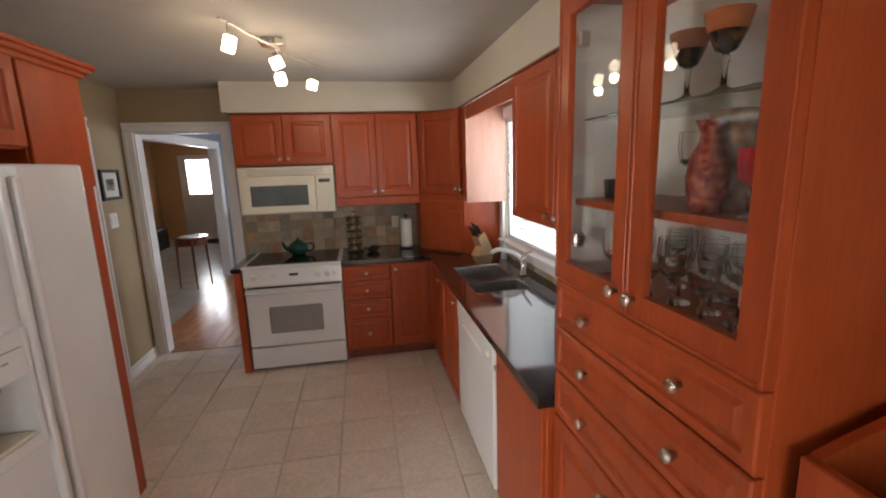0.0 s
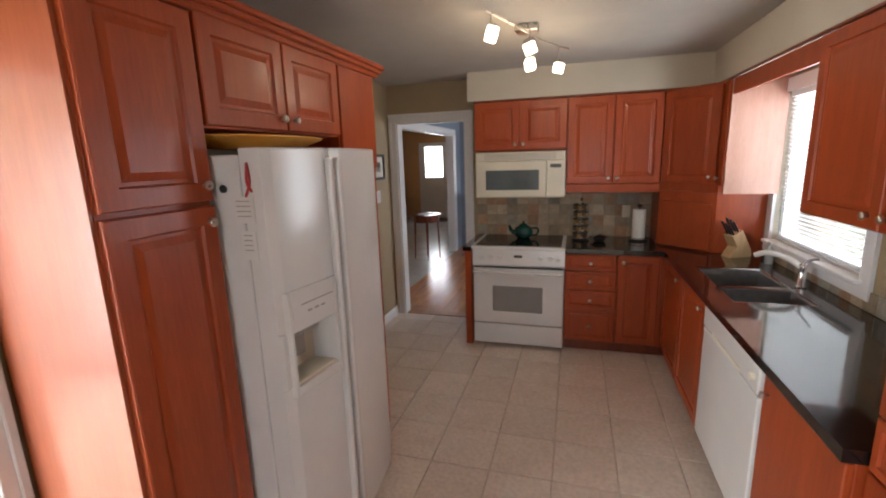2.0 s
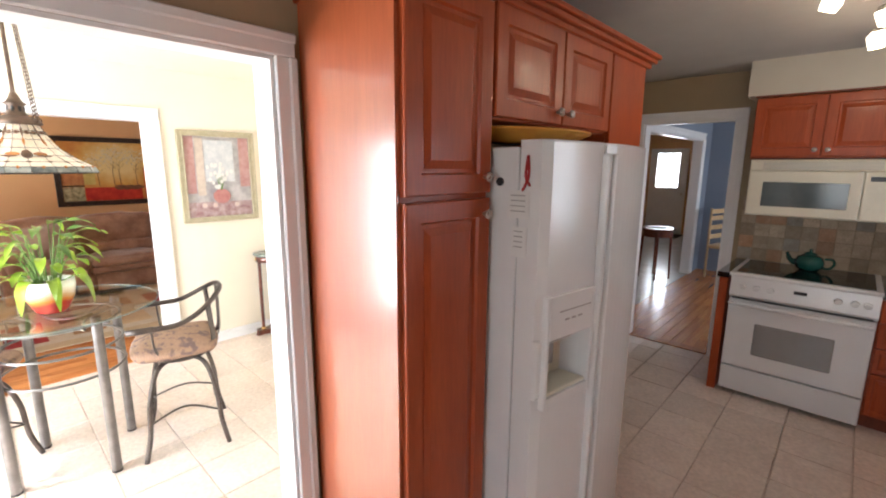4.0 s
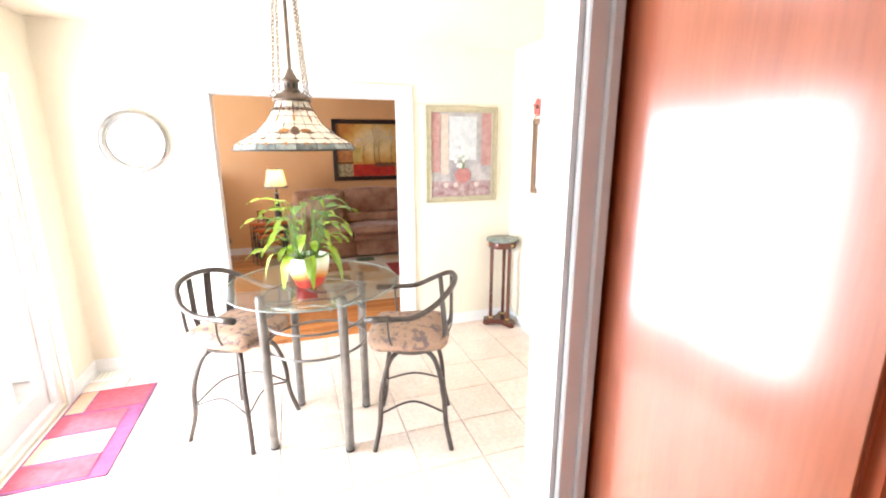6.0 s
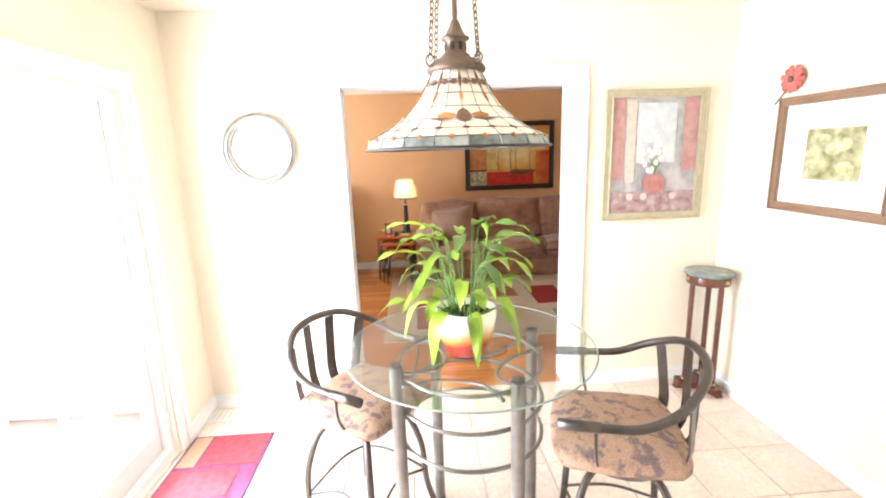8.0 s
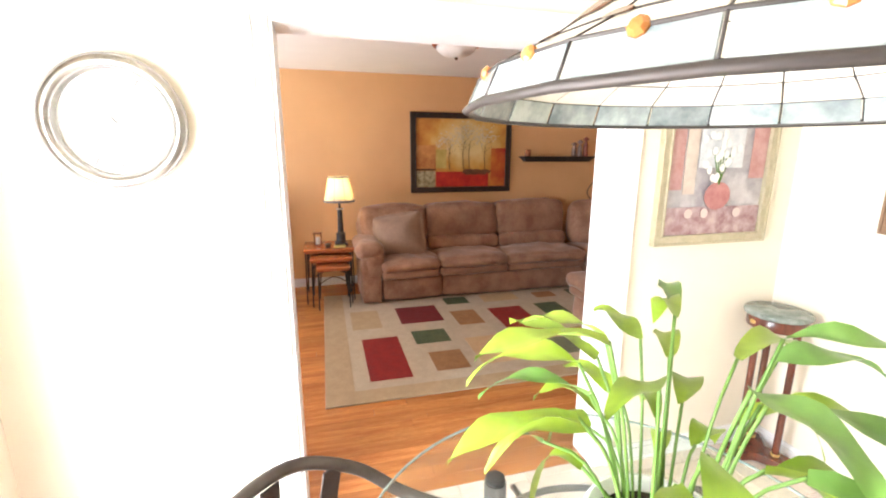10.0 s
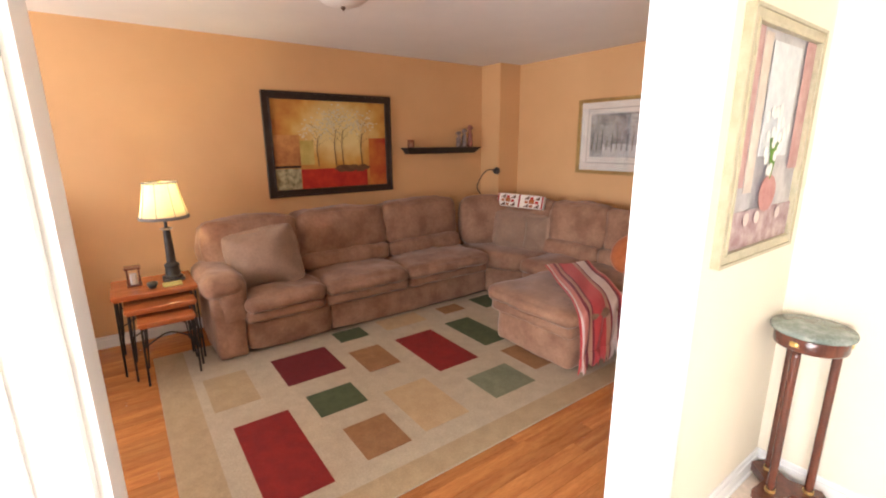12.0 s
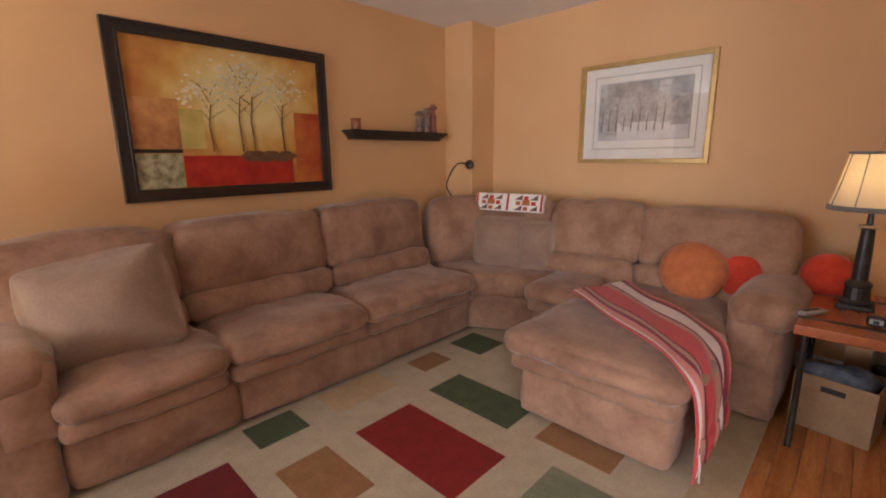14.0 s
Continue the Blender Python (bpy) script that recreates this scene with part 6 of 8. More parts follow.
fl = thing("wall_flower", -4.79, NY - 0.005, 1.83, "red metal flower ornament on the wall", "wall ornament")
REDM = mat("red_lacquer", (0.42, 0.07, 0.06), (0.55, 0.15, 0.12), 0.35, scale=12)
for k in range(11):
    a = math.tau * k / 11
    part("petal", soft(-4.765 + 0.045 * math.cos(a), NY - 0.022 - 0.006 * (k % 2), 1.915 + 0.04 * math.sin(a), 0.055, 0.012, 0.026, 0.006, 0.003, 4, m=pose(0, 0, 0, 0, -math.degrees(a), 0), wrinkle=0), REDM, fl, smooth=True)
part("heart", lathe([(0.018, 0), (0.014, 0.012), (0, 0.016)], n=12, m=Matrix.Translation((-4.765, NY - 0.028, 1.915)) @ pose(0, 0, 0, 90, 0, 0)), BROWNG, fl)
part("stalk", tube(curve_pts([(-4.775, NY - 0.008, 1.89), (-4.83, NY - 0.007, 1.85), (-4.88, NY - 0.006, 1.80)], 4), 0.004, 6), BRONZE, fl)

PSX, PSY = -5.080, 2.238
ps = thing("pedestal_stand", PSX, PSY, 0, "mahogany pedestal stand with a green marble top", "plant stand")
part("marble_top", lathe([(0.130, 0.792), (0.140, 0.797), (0.142, 0.808), (0.138, 0.816), (0, 0.818)], PSX, PSY, 0, 36), mat("green_marble", (0.13, 0.17, 0.15), (0.34, 0.38, 0.35), 0.15, scale=16, fine=0.3), ps, "polished grey-green marble top", smooth=True)
part("apron", lathe([(0.122, 0.735), (0.125, 0.742), (0.125, 0.788), (0.122, 0.7915), (0.10, 0.7915), (0.10, 0.735)], PSX, PSY, 0, 36), MAHOG, ps, smooth=True)
BRASS = mat("brass", (0.60, 0.42, 0.16), None, 0.3, 1.0)
for k in range(3):
    a = math.tau * k / 3 + 0.35
    lx, ly = PSX + 0.092 * math.cos(a), PSY + 0.092 * math.sin(a)
    part("column", lathe([(0.016, 0.075), (0.0165, 0.10), (0.0155, 0.40), (0.0165, 0.70), (0.014, 0.735)], lx, ly, 0, 14), MAHOG, ps, smooth=True)
    part("brass_collar", lathe([(0.019, 0.062), (0.021, 0.068), (0.019, 0.076)], lx, ly, 0, 14), BRASS, ps)
    part("medallion", soft(PSX + 0.126 * math.cos(a), PSY + 0.126 * math.sin(a), 0.764, 0.012, 0.03, 0.02, 0.006, 0.002, 3, m=pose(0, 0, 0, 0, 0, math.degrees(a)), wrinkle=0), BRASS, ps)
bm = bmesh.new()
ol = []
for k in range(3):
    a = math.tau * k / 3 + 0.35
    for da, r in ((-0.30, 0.150), (0.0, 0.158), (0.30, 0.150), (0.62, 0.085), (1.05, 0.062), (1.48, 0.085)):
        ol.append((PSX + r * math.cos(a + da), PSY + r * math.sin(a + da)))
lo, hi = [bm.verts.new((*q, 0.018)) for q in ol], [bm.verts.new((*q, 0.060)) for q in ol]
bm.faces.new(lo), bm.faces.new(hi)
for k in range(len(ol)):
    bm.faces.new([lo[k], lo[(k + 1) % len(ol)], hi[(k + 1) % len(ol)], hi[k]])
part("base", bm, MAHOG, ps)
for k in range(3):
    a = math.tau * k / 3 + 0.35
    part("foot", soft(PSX + 0.135 * math.cos(a), PSY + 0.135 * math.sin(a), 0.010, 0.05, 0.05, 0.020, 0.008, 0, 3, wrinkle=0), MAHOG, ps)

dm = thing("floor_mat", -4.43, -0.74, 0.001, "red and purple patchwork mat inside the patio door", "mat")
MATR = mat("mat_red", (0.36, 0.04, 0.06), (0.44, 0.07, 0.09), 0.95, scale=30, bump=0.4)
MATP = mat("mat_purple", (0.16, 0.04, 0.10), (0.22, 0.06, 0.14), 0.95, scale=30, bump=0.4)
MATT = mat("mat_tan", (0.40, 0.27, 0.17), None, 0.95, scale=30, bump=0.4)
part("weave", box(-4.90, -3.95, -0.965, -0.51, 0.001, 0.008, 0.002), MATP, dm)
for a0, a1, b0, b1, m_ in ((-4.885, -4.63, -0.84, -0.53, MATR), (-4.885, -4.63, -0.95, -0.855, MATT), (-4.60, -4.40, -0.95, -0.60, MATR), (-4.38, -4.16, -0.95, -0.60, MATT), (-4.14, -3.97, -0.95, -0.60, MATR)):
    part("patch", box(a0, a1, b0, b1, 0.0082, 0.0102), m_, dm)
fv = thing("floor_vent", -5.12, -0.83, 0.001, "white floor register beside the wall", "vent")
part("frame", box(-5.19, -5.05, -0.97, -0.70, 0.001, 0.007, 0.002), TRIM, fv)
for k in range(8):
    part("slat", box(-5.175, -5.065, -0.955 + k * 0.031, -0.94 + k * 0.031, 0.0072, 0.0092), CREAM, fv)
wo = thing("wall_outlet", -4.05, NY - 0.007, 0.30, "white wall outlet above the baseboard", "outlet")
part("plate", box(-4.085, -4.015, NY - 0.007, NY - 0.0005, 0.30, 0.415, 0.002), TRIM, wo)
for zz in (0.33, 0.385):
    part("socket", box(-4.067, -4.033, NY - 0.009, NY - 0.0065, zz - 0.013, zz + 0.013, 0.002), TRIM, wo)

# ---- living room ----
rug = thing("area_rug", -7.1, 1.6, 0.001, "cream wool area rug with coloured rectangles and tan border", "rug")
RX0, RX1, RY0, RY1 = -8.30, -6.09, 0.06, 3.25
part("field", box(RX0, RX1, RY0, RY1, 0.001, 0.009, 0.002), RUG, rug)
part("border", box(RX1 - 0.15, RX1 - 0.002, RY0 + 0.002, RY1 - 0.002, 0.0092, 0.0106), RUG_TAN, rug)
part("border", box(RX0 + 0.002, RX1 - 0.151, RY0 + 0.002, RY0 + 0.19, 0.0092, 0.0106), RUG_TAN, rug)
for x0, x1, y0, y1, m_ in ((-7.735, -7.310, 0.748, 1.155, RUG_WINE), (-7.520, -7.160, 1.262, 1.510, RUG_BROWN), (-7.505, -6.878, 1.655, 2.005, RUG_RED), (-7.920, -7.715, 1.290, 1.540, RUG_GREEN),
                           (-7.530, -6.990, 2.172, 2.430, RUG_GREEN), (-6.697, -6.400, 1.742, 2.095, RUG_SAGE), (-7.122, -6.856, 0.795, 1.094, RUG_GREEN), (-6.875, -6.393, 1.210, 1.520, RUG_SAND),
                           (-6.685, -6.375, 0.850, 1.110, RUG_BROWN), (-7.055, -6.340, 0.362, 0.664, RUG_RED), (-7.725, -7.273, 0.305, 0.568, RUG_TAN), (-7.880, -7.600, 2.722, 2.985, RUG_GREEN),
                           (-7.870, -7.700, 2.310, 2.545, RUG_BROWN), (-6.860, -6.500, 2.205, 2.420, RUG_BROWN), (-7.93, -7.70, 1.70, 2.10, RUG_SAND)):
    part("rug_patch", box(x0, x1, y0, y1, 0.0092, 0.0112, 0.0008), m_, rug)

sofa = thing("sectional_sofa", -7.6, 2.4, 0.012, "taupe suede sectional sofa with recliner seats, puffy cushions", "sofa")
FX = -7.93          # front of the long run
rnd = random.Random(21)


def block(name, x0, x1, y0, y1, z0, z1, r=0.06, puff=0.02, m=None, n=9, wr=0.009, mat_=SUEDE, label=""):
    return part(name, soft((x0 + x1) / 2, (y0 + y1) / 2, (z0 + z1) / 2, x1 - x0, y1 - y0, z1 - z0, r, puff, n, rnd.randint(0, 99), m, wr), mat_, sofa, label, smooth=True)


TB = pose(0, 0, 0, 0, -11, 0)        # backs lean to the wall
# long run along the west wall: recliner seat, then a pair of seats
for y0, y1, fy in ((0.665, 1.305, 1), (1.310, 3.0, 1)):
    block("base", -8.60, FX - 0.03, y0, y1, 0.02, 0.27, 0.035, 0.008)
    block("front_panel", FX - 0.10, FX, y0 + 0.004, y1 - 0.004, 0.035, 0.280, 0.022, 0.018, n=12)
for y0, y1 in ((0.655, 1.262), (1.270, 2.035), (2.042, 2.985)):
    block("seat_cushion", -8.50, FX + 0.085, y0, y1, 0.345, 0.466, 0.052, 0.034, n=20, wr=0.018)
    block("seat_roll", -8.45, FX + 0.058, y0 + 0.003, y1 - 0.003, 0.268, 0.368, 0.032, 0.016, n=14, wr=0.012)
for y0, y1, zt in ((0.500, 1.225, 0.925), (1.235, 2.085, 0.935), (2.095, 2.960, 0.945)):
    block("lumbar_cushion", -8.62, -8.29, y0, y1, 0.44, 0.590, 0.040, 0.022, TB, 14, 0.016)
    block("back_cushion", -8.69, -8.375, y0, y1, 0.565, zt + 0.012, 0.050, 0.040, TB, 18, 0.020)
block("back_frame", -8.745, -8.60, 0.50, 3.0, 0.02, 0.84, 0.05, 0.0)
# arm at the south end
block("arm_panel", -8.62, FX + 0.015, 0.445, 0.652, 0.02, 0.50, 0.030, 0.010, n=12)
block("arm_pad", -8.55, FX + 0.050, 0.405, 0.680, 0.485, 0.645, 0.075, 0.016, n=16)
block("arm_front", FX - 0.06, FX + 0.036, 0.50, 0.672, 0.30, 0.60, 0.030, 0.012, n=12)
# corner wedge
def prism(pts, z0, z1, r=0.05):
    bm = bmesh.new()
    lo, hi = [bm.verts.new((*q, z0)) for q in pts], [bm.verts.new((*q, z1)) for q in pts]
    bm.faces.new(lo), bm.faces.new(hi)
    for k in range(len(pts)):
        bm.faces.new([lo[k], lo[(k + 1) % len(pts)], hi[(k + 1) % len(pts)], hi[k]])
    bmesh.ops.bevel(bm, geom=list(bm.edges), offset=r, segments=3, profile=0.5, affect="EDGES")
    return bm


part("corner_base", prism([(-8.44, 3.01), (-7.955, 3.01), (-7.52, 3.26), (-7.46, 3.85), (-8.44, 3.85)], 0.02, 0.28, 0.03), SUEDE, sofa, smooth=True)
part("corner_seat", prism([(-8.42, 3.0), (-7.90, 2.995), (-7.48, 3.23), (-7.44, 3.78), (-8.42, 3.78)], 0.27, 0.46, 0.065), SUEDE, sofa, smooth=True)
block("corner_back", -8.44, -8.20, 3.05, 3.62, 0.44, 0.955, 0.09, 0.03, pose(0, 0, 0, 0, -9, -25))
block("corner_back", -8.40, -7.62, 3.52, 3.80, 0.44, 0.950, 0.09, 0.03, pose(0, 0, 0, -8, 0, 0))
# short run along the north wall
TN = pose(0, 0, 0, -11, 0, 0)
for x0, x1 in ((-7.455, -7.06), (-7.055, -6.31)):
    block("base", x0, x1, 3.08, 3.85, 0.02, 0.27, 0.035, 0.008)
    block("seat_cushion", x0 - 0.02, x1, 3.01, 3.70, 0.345, 0.466, 0.048, 0.030, n=16, wr=0.015)
    block("seat_roll", x0 - 0.012, x1 - 0.004, 3.035, 3.69, 0.268, 0.368, 0.032, 0.014, n=12)
for x0, x1, zt in ((-7.56, -6.93, 0.945), (-6.92, -6.135, 0.925)):
    block("lumbar_cushion", x0, x1, 3.41, 3.72, 0.43, 0.590, 0.040, 0.022, TN, 14, 0.015)
    block("back_cushion", x0, x1, 3.50, 3.82, 0.565, zt + 0.012, 0.050, 0.040, TN, 18, 0.019)
block("back_frame", -7.6, -6.13, 3.80, 3.925, 0.02, 0.84, 0.05, 0.0)
block("arm_panel", -6.275, -6.075, 3.045, 3.85, 0.02, 0.48, 0.030, 0.010, n=12)
block("arm_pad", -6.310, -6.035, 3.005, 3.74, 0.475, 0.645, 0.075, 0.016, n=16)
block("arm_front", -6.300, -6.130, 3.022, 3.12, 0.28, 0.59, 0.030, 0.012, n=12)
ottoman = thing("ottoman", -6.68, 2.68, 0.012, "taupe suede ottoman with a plump rounded top", "ottoman")
sofa_keep, sofa = sofa, ottoman
block("base", -7.03, -6.32, 2.325, 3.01, 0.025, 0.278, 0.035, 0.018, n=12)
block("band", -7.075, -6.300, 2.292, 3.012, 0.266, 0.365, 0.030, 0.014, n=13)
block("top_cushion", -7.10, -6.285, 2.270, 3.015, 0.345, 0.460, 0.050, 0.034, n=18, wr=0.012)
sofa = sofa_keep


def cushion(name, cx, cy, cz, w, h, d, m, material, label, n=16):
    bm = soft(0, 0, 0, w, d, h, d * 0.10, 0.035, n, rnd.randint(0, 99), None, 0.004)
    for v in bm.verts:
        k = abs(v.co.x) / (w / 2) * abs(v.co.z) / (h / 2)
        v.co.y *= 1 - 0.86 * min(1, max(abs(v.co.x) / (w / 2), abs(v.co.z) / (h / 2)) ** 3)
        v.co.x *= 1 - 0.07 * (1 - abs(v.co.z) / (h / 2)) * abs(v.co.x) / (w / 2)
        v.co.z *= 1 - 0.07 * (1 - abs(v.co.x) / (w / 2)) * abs(v.co.z) / (h / 2)
    bmesh.ops.transform(bm, matrix=Matrix.Translation((cx, cy, cz)) @ m, verts=bm.verts)
    return solo(name, bm, material, label, "cushion", smooth=True)


cushion("throw_pillow", -8.19, 0.885, 0.675, 0.52, 0.46, 0.20, pose(0, 0, 0, 0, 0, 78) @ pose(0, 0, 0, -24, -9, 0), SUEDE2, "large square taupe pillow leaning in the sofa corner")
cushion("throw_pillow", -7.92, 3.40, 0.645, 0.46, 0.36, 0.15, pose(0, 0, 0, -16, 0, 26), SUEDE2, "square taupe pillow in the sofa's corner")
cushion("throw_pillow", -8.14, 3.44, 0.66, 0.34, 0.38, 0.14, pose(0, 0, 0, -10, 4, 42), SUEDE2, "taupe pillow tucked behind another")
cushion("throw_pillow", -7.66, 3.44, 0.64, 0.28, 0.34, 0.13, pose(0, 0, 0, -12, -4, 8), SUEDE2, "small taupe pillow tucked behind another")
TERRA = mat("terracotta_chenille", (0.42, 0.115, 0.035), (0.52, 0.16, 0.055), 0.95, scale=20, fine=0.15, bump=0.5, bump_scale=250, sheen=0.3)
SCARLET = mat("scarlet_chenille", (0.45, 0.028, 0.012), (0.55, 0.05, 0.02), 0.95, scale=20, fine=0.15, bump=0.5, bump_scale=250, sheen=0.3)


def round_pillow(x, y, z, r, m, material, label):
    bm = lathe([(0, -0.075), (r * 0.5, -0.068), (r * 0.85, -0.045), (r, -0.012), (r, 0.012), (r * 0.85, 0.045), (r * 0.5, 0.068), (0, 0.075)], n=28, m=Matrix.Translation((x, y, z)) @ m)
    return solo("round_pillow", bm, material, label, "cushion", smooth=True)


round_pillow(-6.565, 3.40, 0.635, 0.178, pose(0, 0, 0, 62, 0, 8), TERRA, "round terracotta chenille pillow on the sofa")
round_pillow(-6.41, 3.50, 0.635, 0.172, pose(0, 0, 0, 66, 0, -10), SCARLET, "round scarlet chenille pillow behind another")

# patchwork quilt on the sofa back
qt = thing("patchwork_quilt", -8.05, 3.60, 0.83, "folded white quilt with red and brown patchwork", "quilt")
QW = mat("quilt_white", (0.70, 0.66, 0.60), None, 0.95, bump=0.3)
QM = [mat("quilt_red", (0.40, 0.03, 0.025), None, 0.95), mat("quilt_rust", (0.36, 0.11, 0.03), None, 0.95), mat("quilt_brown", (0.14, 0.075, 0.05), None, 0.95)]
qm = Matrix.Translation((-7.93, 3.465, 0.950)) @ pose(0, 0, 0, -14, 0, 10)
def qpart(nm, x0, x1, y0, y1, z0, z1, m_, cut=False):
    b2 = box(x0, x1, y0, y1, z0, z1)
    if cut:
        bmesh.ops.delete(b2, geom=b2.verts[:], context="VERTS")
        vs = [b2.verts.new(q) for q in ((x0, y0, z0), (x1, y0, z0), (x1, y0, z1), (x0, y1, z0), (x1, y1, z0), (x1, y1, z1))]
        for f in ((0, 1, 2), (3, 5, 4), (0, 3, 4, 1), (1, 4, 5, 2), (2, 5, 3, 0)):
            b2.faces.new([vs[i] for i in f])
    bmesh.ops.transform(b2, matrix=qm, verts=b2.verts)
    part(nm, b2, m_, qt)


qpart("quilt_body", -0.29, 0.29, 0.0, 0.035, -0.075, 0.062, QW)
for bx in (-0.15, 0.15):
    s_ = 0.041
    for i in range(3):
        for j in range(3):
            a0, c0_ = bx + (i - 1.5) * s_ * 1.55, -0.066 + j * s_
            if (i, j) == (1, 1):
                qpart("patch", a0, a0 + s_ * 1.55, -0.003, -0.0005, c0_, c0_ + s_, QM[1])
            elif (i + j) % 2 == 0:
                qpart("patch", a0, a0 + s_ * 1.55, -0.003, -0.0005, c0_, c0_ + s_, QM[2], True)
            else:
                qpart("patch", a0 + s_ * 0.3, a0 + s_ * 1.2, -0.003, -0.0005, c0_, c0_ + s_ * 0.7, QM[(i + j) % 3])
for bx in (-0.285, -0.012, 0.268):
    qpart("sashing", bx, bx + 0.018, -0.0035, -0.0005, -0.072, 0.06, QM[0])

# striped throw over the ottoman
th = thing("throw_blanket", -6.5, 2.7, 0.46, "red, pink and white striped knit throw with fringe", "blanket")
WC = {"r": (0.52, 0.058, 0.06), "p": (0.60, 0.22, 0.19), "w": (0.70, 0.58, 0.54), "d": (0.20, 0.02, 0.035), "t": (0.46, 0.24, 0.17)}
WM = {k: mat("knit_" + k, v, None, 0.95, scale=30, fine=0.1, bump=0.6, bump_scale=260, sheen=0.2) for k, v in WC.items()}
STR = "rwpppddttdrrrrrrrrrttdwwwwwwddrp"
c_line = curve_pts([(-7.08, 2.93, 0.515), (-6.88, 2.78, 0.512), (-6.68, 2.63, 0.512), (-6.47, 2.475, 0.506), (-6.34, 2.385, 0.486), (-6.262, 2.335, 0.43), (-6.236, 2.320, 0.31), (-6.234, 2.315, 0.17)], 5)
c_far = curve_pts([(-6.90, 3.30, 0.53), (-6.72, 3.16, 0.52), (-6.56, 3.05, 0.515), (-6.41, 2.94, 0.506), (-6.31, 2.87, 0.484), (-6.252, 2.82, 0.43), (-6.232, 2.80, 0.31), (-6.230, 2.79, 0.20)], 5)
NSTR = len(STR)
def tw(i, u):
    a, b = c_line[i], c_far[i]
    w_ = 0.012 * math.sin(u * 21 + i * 0.2) * min(1, max(0, (i - 18) / 10))
    return a.lerp(b, u) + Vector((w_, 0, 0.006 * math.sin(u * 9 + i * 0.5)))


for k, ch in enumerate(STR):
    bm = bmesh.new()
    cols = [[bm.verts.new(tw(i, (k + s) / NSTR) + Vector((0, 0, dz))) for s, dz in ((0, 0), (1, 0), (1, -0.007), (0, -0.007))] for i in range(len(c_line))]
    for a, b in zip(cols, cols[1:]):
        for j in range(4):
            bm.faces.new([a[j], a[(j + 1) % 4], b[(j + 1) % 4], b[j]])
    bm.faces.new(cols[0]), bm.faces.new(cols[-1])
    part("stripe", bm, WM[ch], th, smooth=False)
rnd2 = random.Random(4)
for k in range(NSTR):
    for s in (0.25, 0.75):
        p0 = tw(len(c_line) - 1, (k + s) / NSTR)
        sw = Vector((rnd2.uniform(-0.004, 0.012), rnd2.uniform(-0.02, 0.02), 0))
        part("fringe", tube(curve_pts([p0, p0 + sw * 0.5 + Vector((0.004, 0, -0.05)), p0 + sw + Vector((0, 0, -rnd2.uniform(0.09, 0.125)))], 3), [0.006] * 4 + [0.004] * 3, 5), WM[STR[k]], th)

# nest of tables
def nest(name, x0, x1, y0, y1, top, label):
    t_ = thing(name, (x0 + x1) / 2, (y0 + y1) / 2, 0, label, "side table", "nest of tables")
    part("tabletop", box(x0, x1, y0, y1, top - 0.026, top, 0.006, seg=2), TABLEWOOD, t_, "honey cherry top")
    part("apron", box(x0 + 0.012, x1 - 0.012, y0 + 0.012, y1 - 0.012, top - 0.040, top - 0.027), TABLEWOOD, t_)
    for lx in (x0 + 0.025, x1 - 0.02):
        for ly, s in ((y0 + 0.02, -1), (y1 - 0.02, 1)):
            part("leg", tube(curve_pts([(lx, ly, top - 0.03), (lx, ly + s * 0.004, top * 0.5), (lx, ly + s * 0.006, 0.02), (lx, ly + s * 0.007, 0.0)], 4), 0.0068, 6), IRON, t_)
            part("leg_twin", tube([(lx, ly - s * 0.028, top - 0.03), (lx, ly - s * 0.006, top * 0.28)], 0.005, 6), IRON, t_)
    part("stretcher", tube(curve_pts([(x1 - 0.02, y0 + 0.02, top * 0.62), (x1 - 0.02, (y0 + y1) / 2, top * 0.78), (x1 - 0.02, y1 - 0.02, top * 0.62)], 7), 0.005, 6), IRON, t_)
    part("stretcher", tube(curve_pts([(x0 + 0.025, y0 + 0.02, top * 0.62), (x0 + 0.025, (y0 + y1) / 2, top * 0.78), (x0 + 0.025, y1 - 0.02, top * 0.62)], 7), 0.005, 6), IRON, t_)


nest("nesting_table", -8.56, -8.10, -0.115, 0.395, 0.575, "largest honey cherry nesting table on iron legs")
nest("nesting_table", -8.42, -7.98, -0.055, 0.365, 0.505, "middle honey cherry nesting table on iron legs")
nest("nesting_table", -8.28, -7.865, 0.005, 0.335, 0.440, "smallest honey cherry nesting table on iron legs")

SHADE = bpy.data.materials.new("lit_fabric_shade")
SHADE.use_nodes = True
sb = SHADE.node_tree.nodes["Principled BSDF"]
sb.inputs["Base Color"].default_value = (0.78, 0.66, 0.50, 1)
sb.inputs["Roughness"].default_value = 0.9
tr = SHADE.node_tree.nodes.new("ShaderNodeBsdfTranslucent")
tr.inputs[0].default_value = (0.85, 0.64, 0.40, 1)
mxs = SHADE.node_tree.nodes.new("ShaderNodeMixShader")
mxs.inputs[0].default_value = 0.26
SHADE.node_tree.links.new(sb.outputs[0], mxs.inputs[1])
SHADE.node_tree.links.new(tr.outputs[0], mxs.inputs[2])
SHADE.node_tree.links.new(mxs.outputs[0], SHADE.node_tree.nodes["Material Output"].inputs[0])
BRAID = mat("shade_braid", (0.15, 0.14, 0.14), (0.24, 0.23, 0.23), 0.9, scale=60)
BULB = glow("lamp_bulb", (1.0, 0.72, 0.38), 5)
LBLACK = mat("black_lamp_base", (0.015, 0.014, 0.013), (0.035, 0.032, 0.03), 0.35, scale=20)


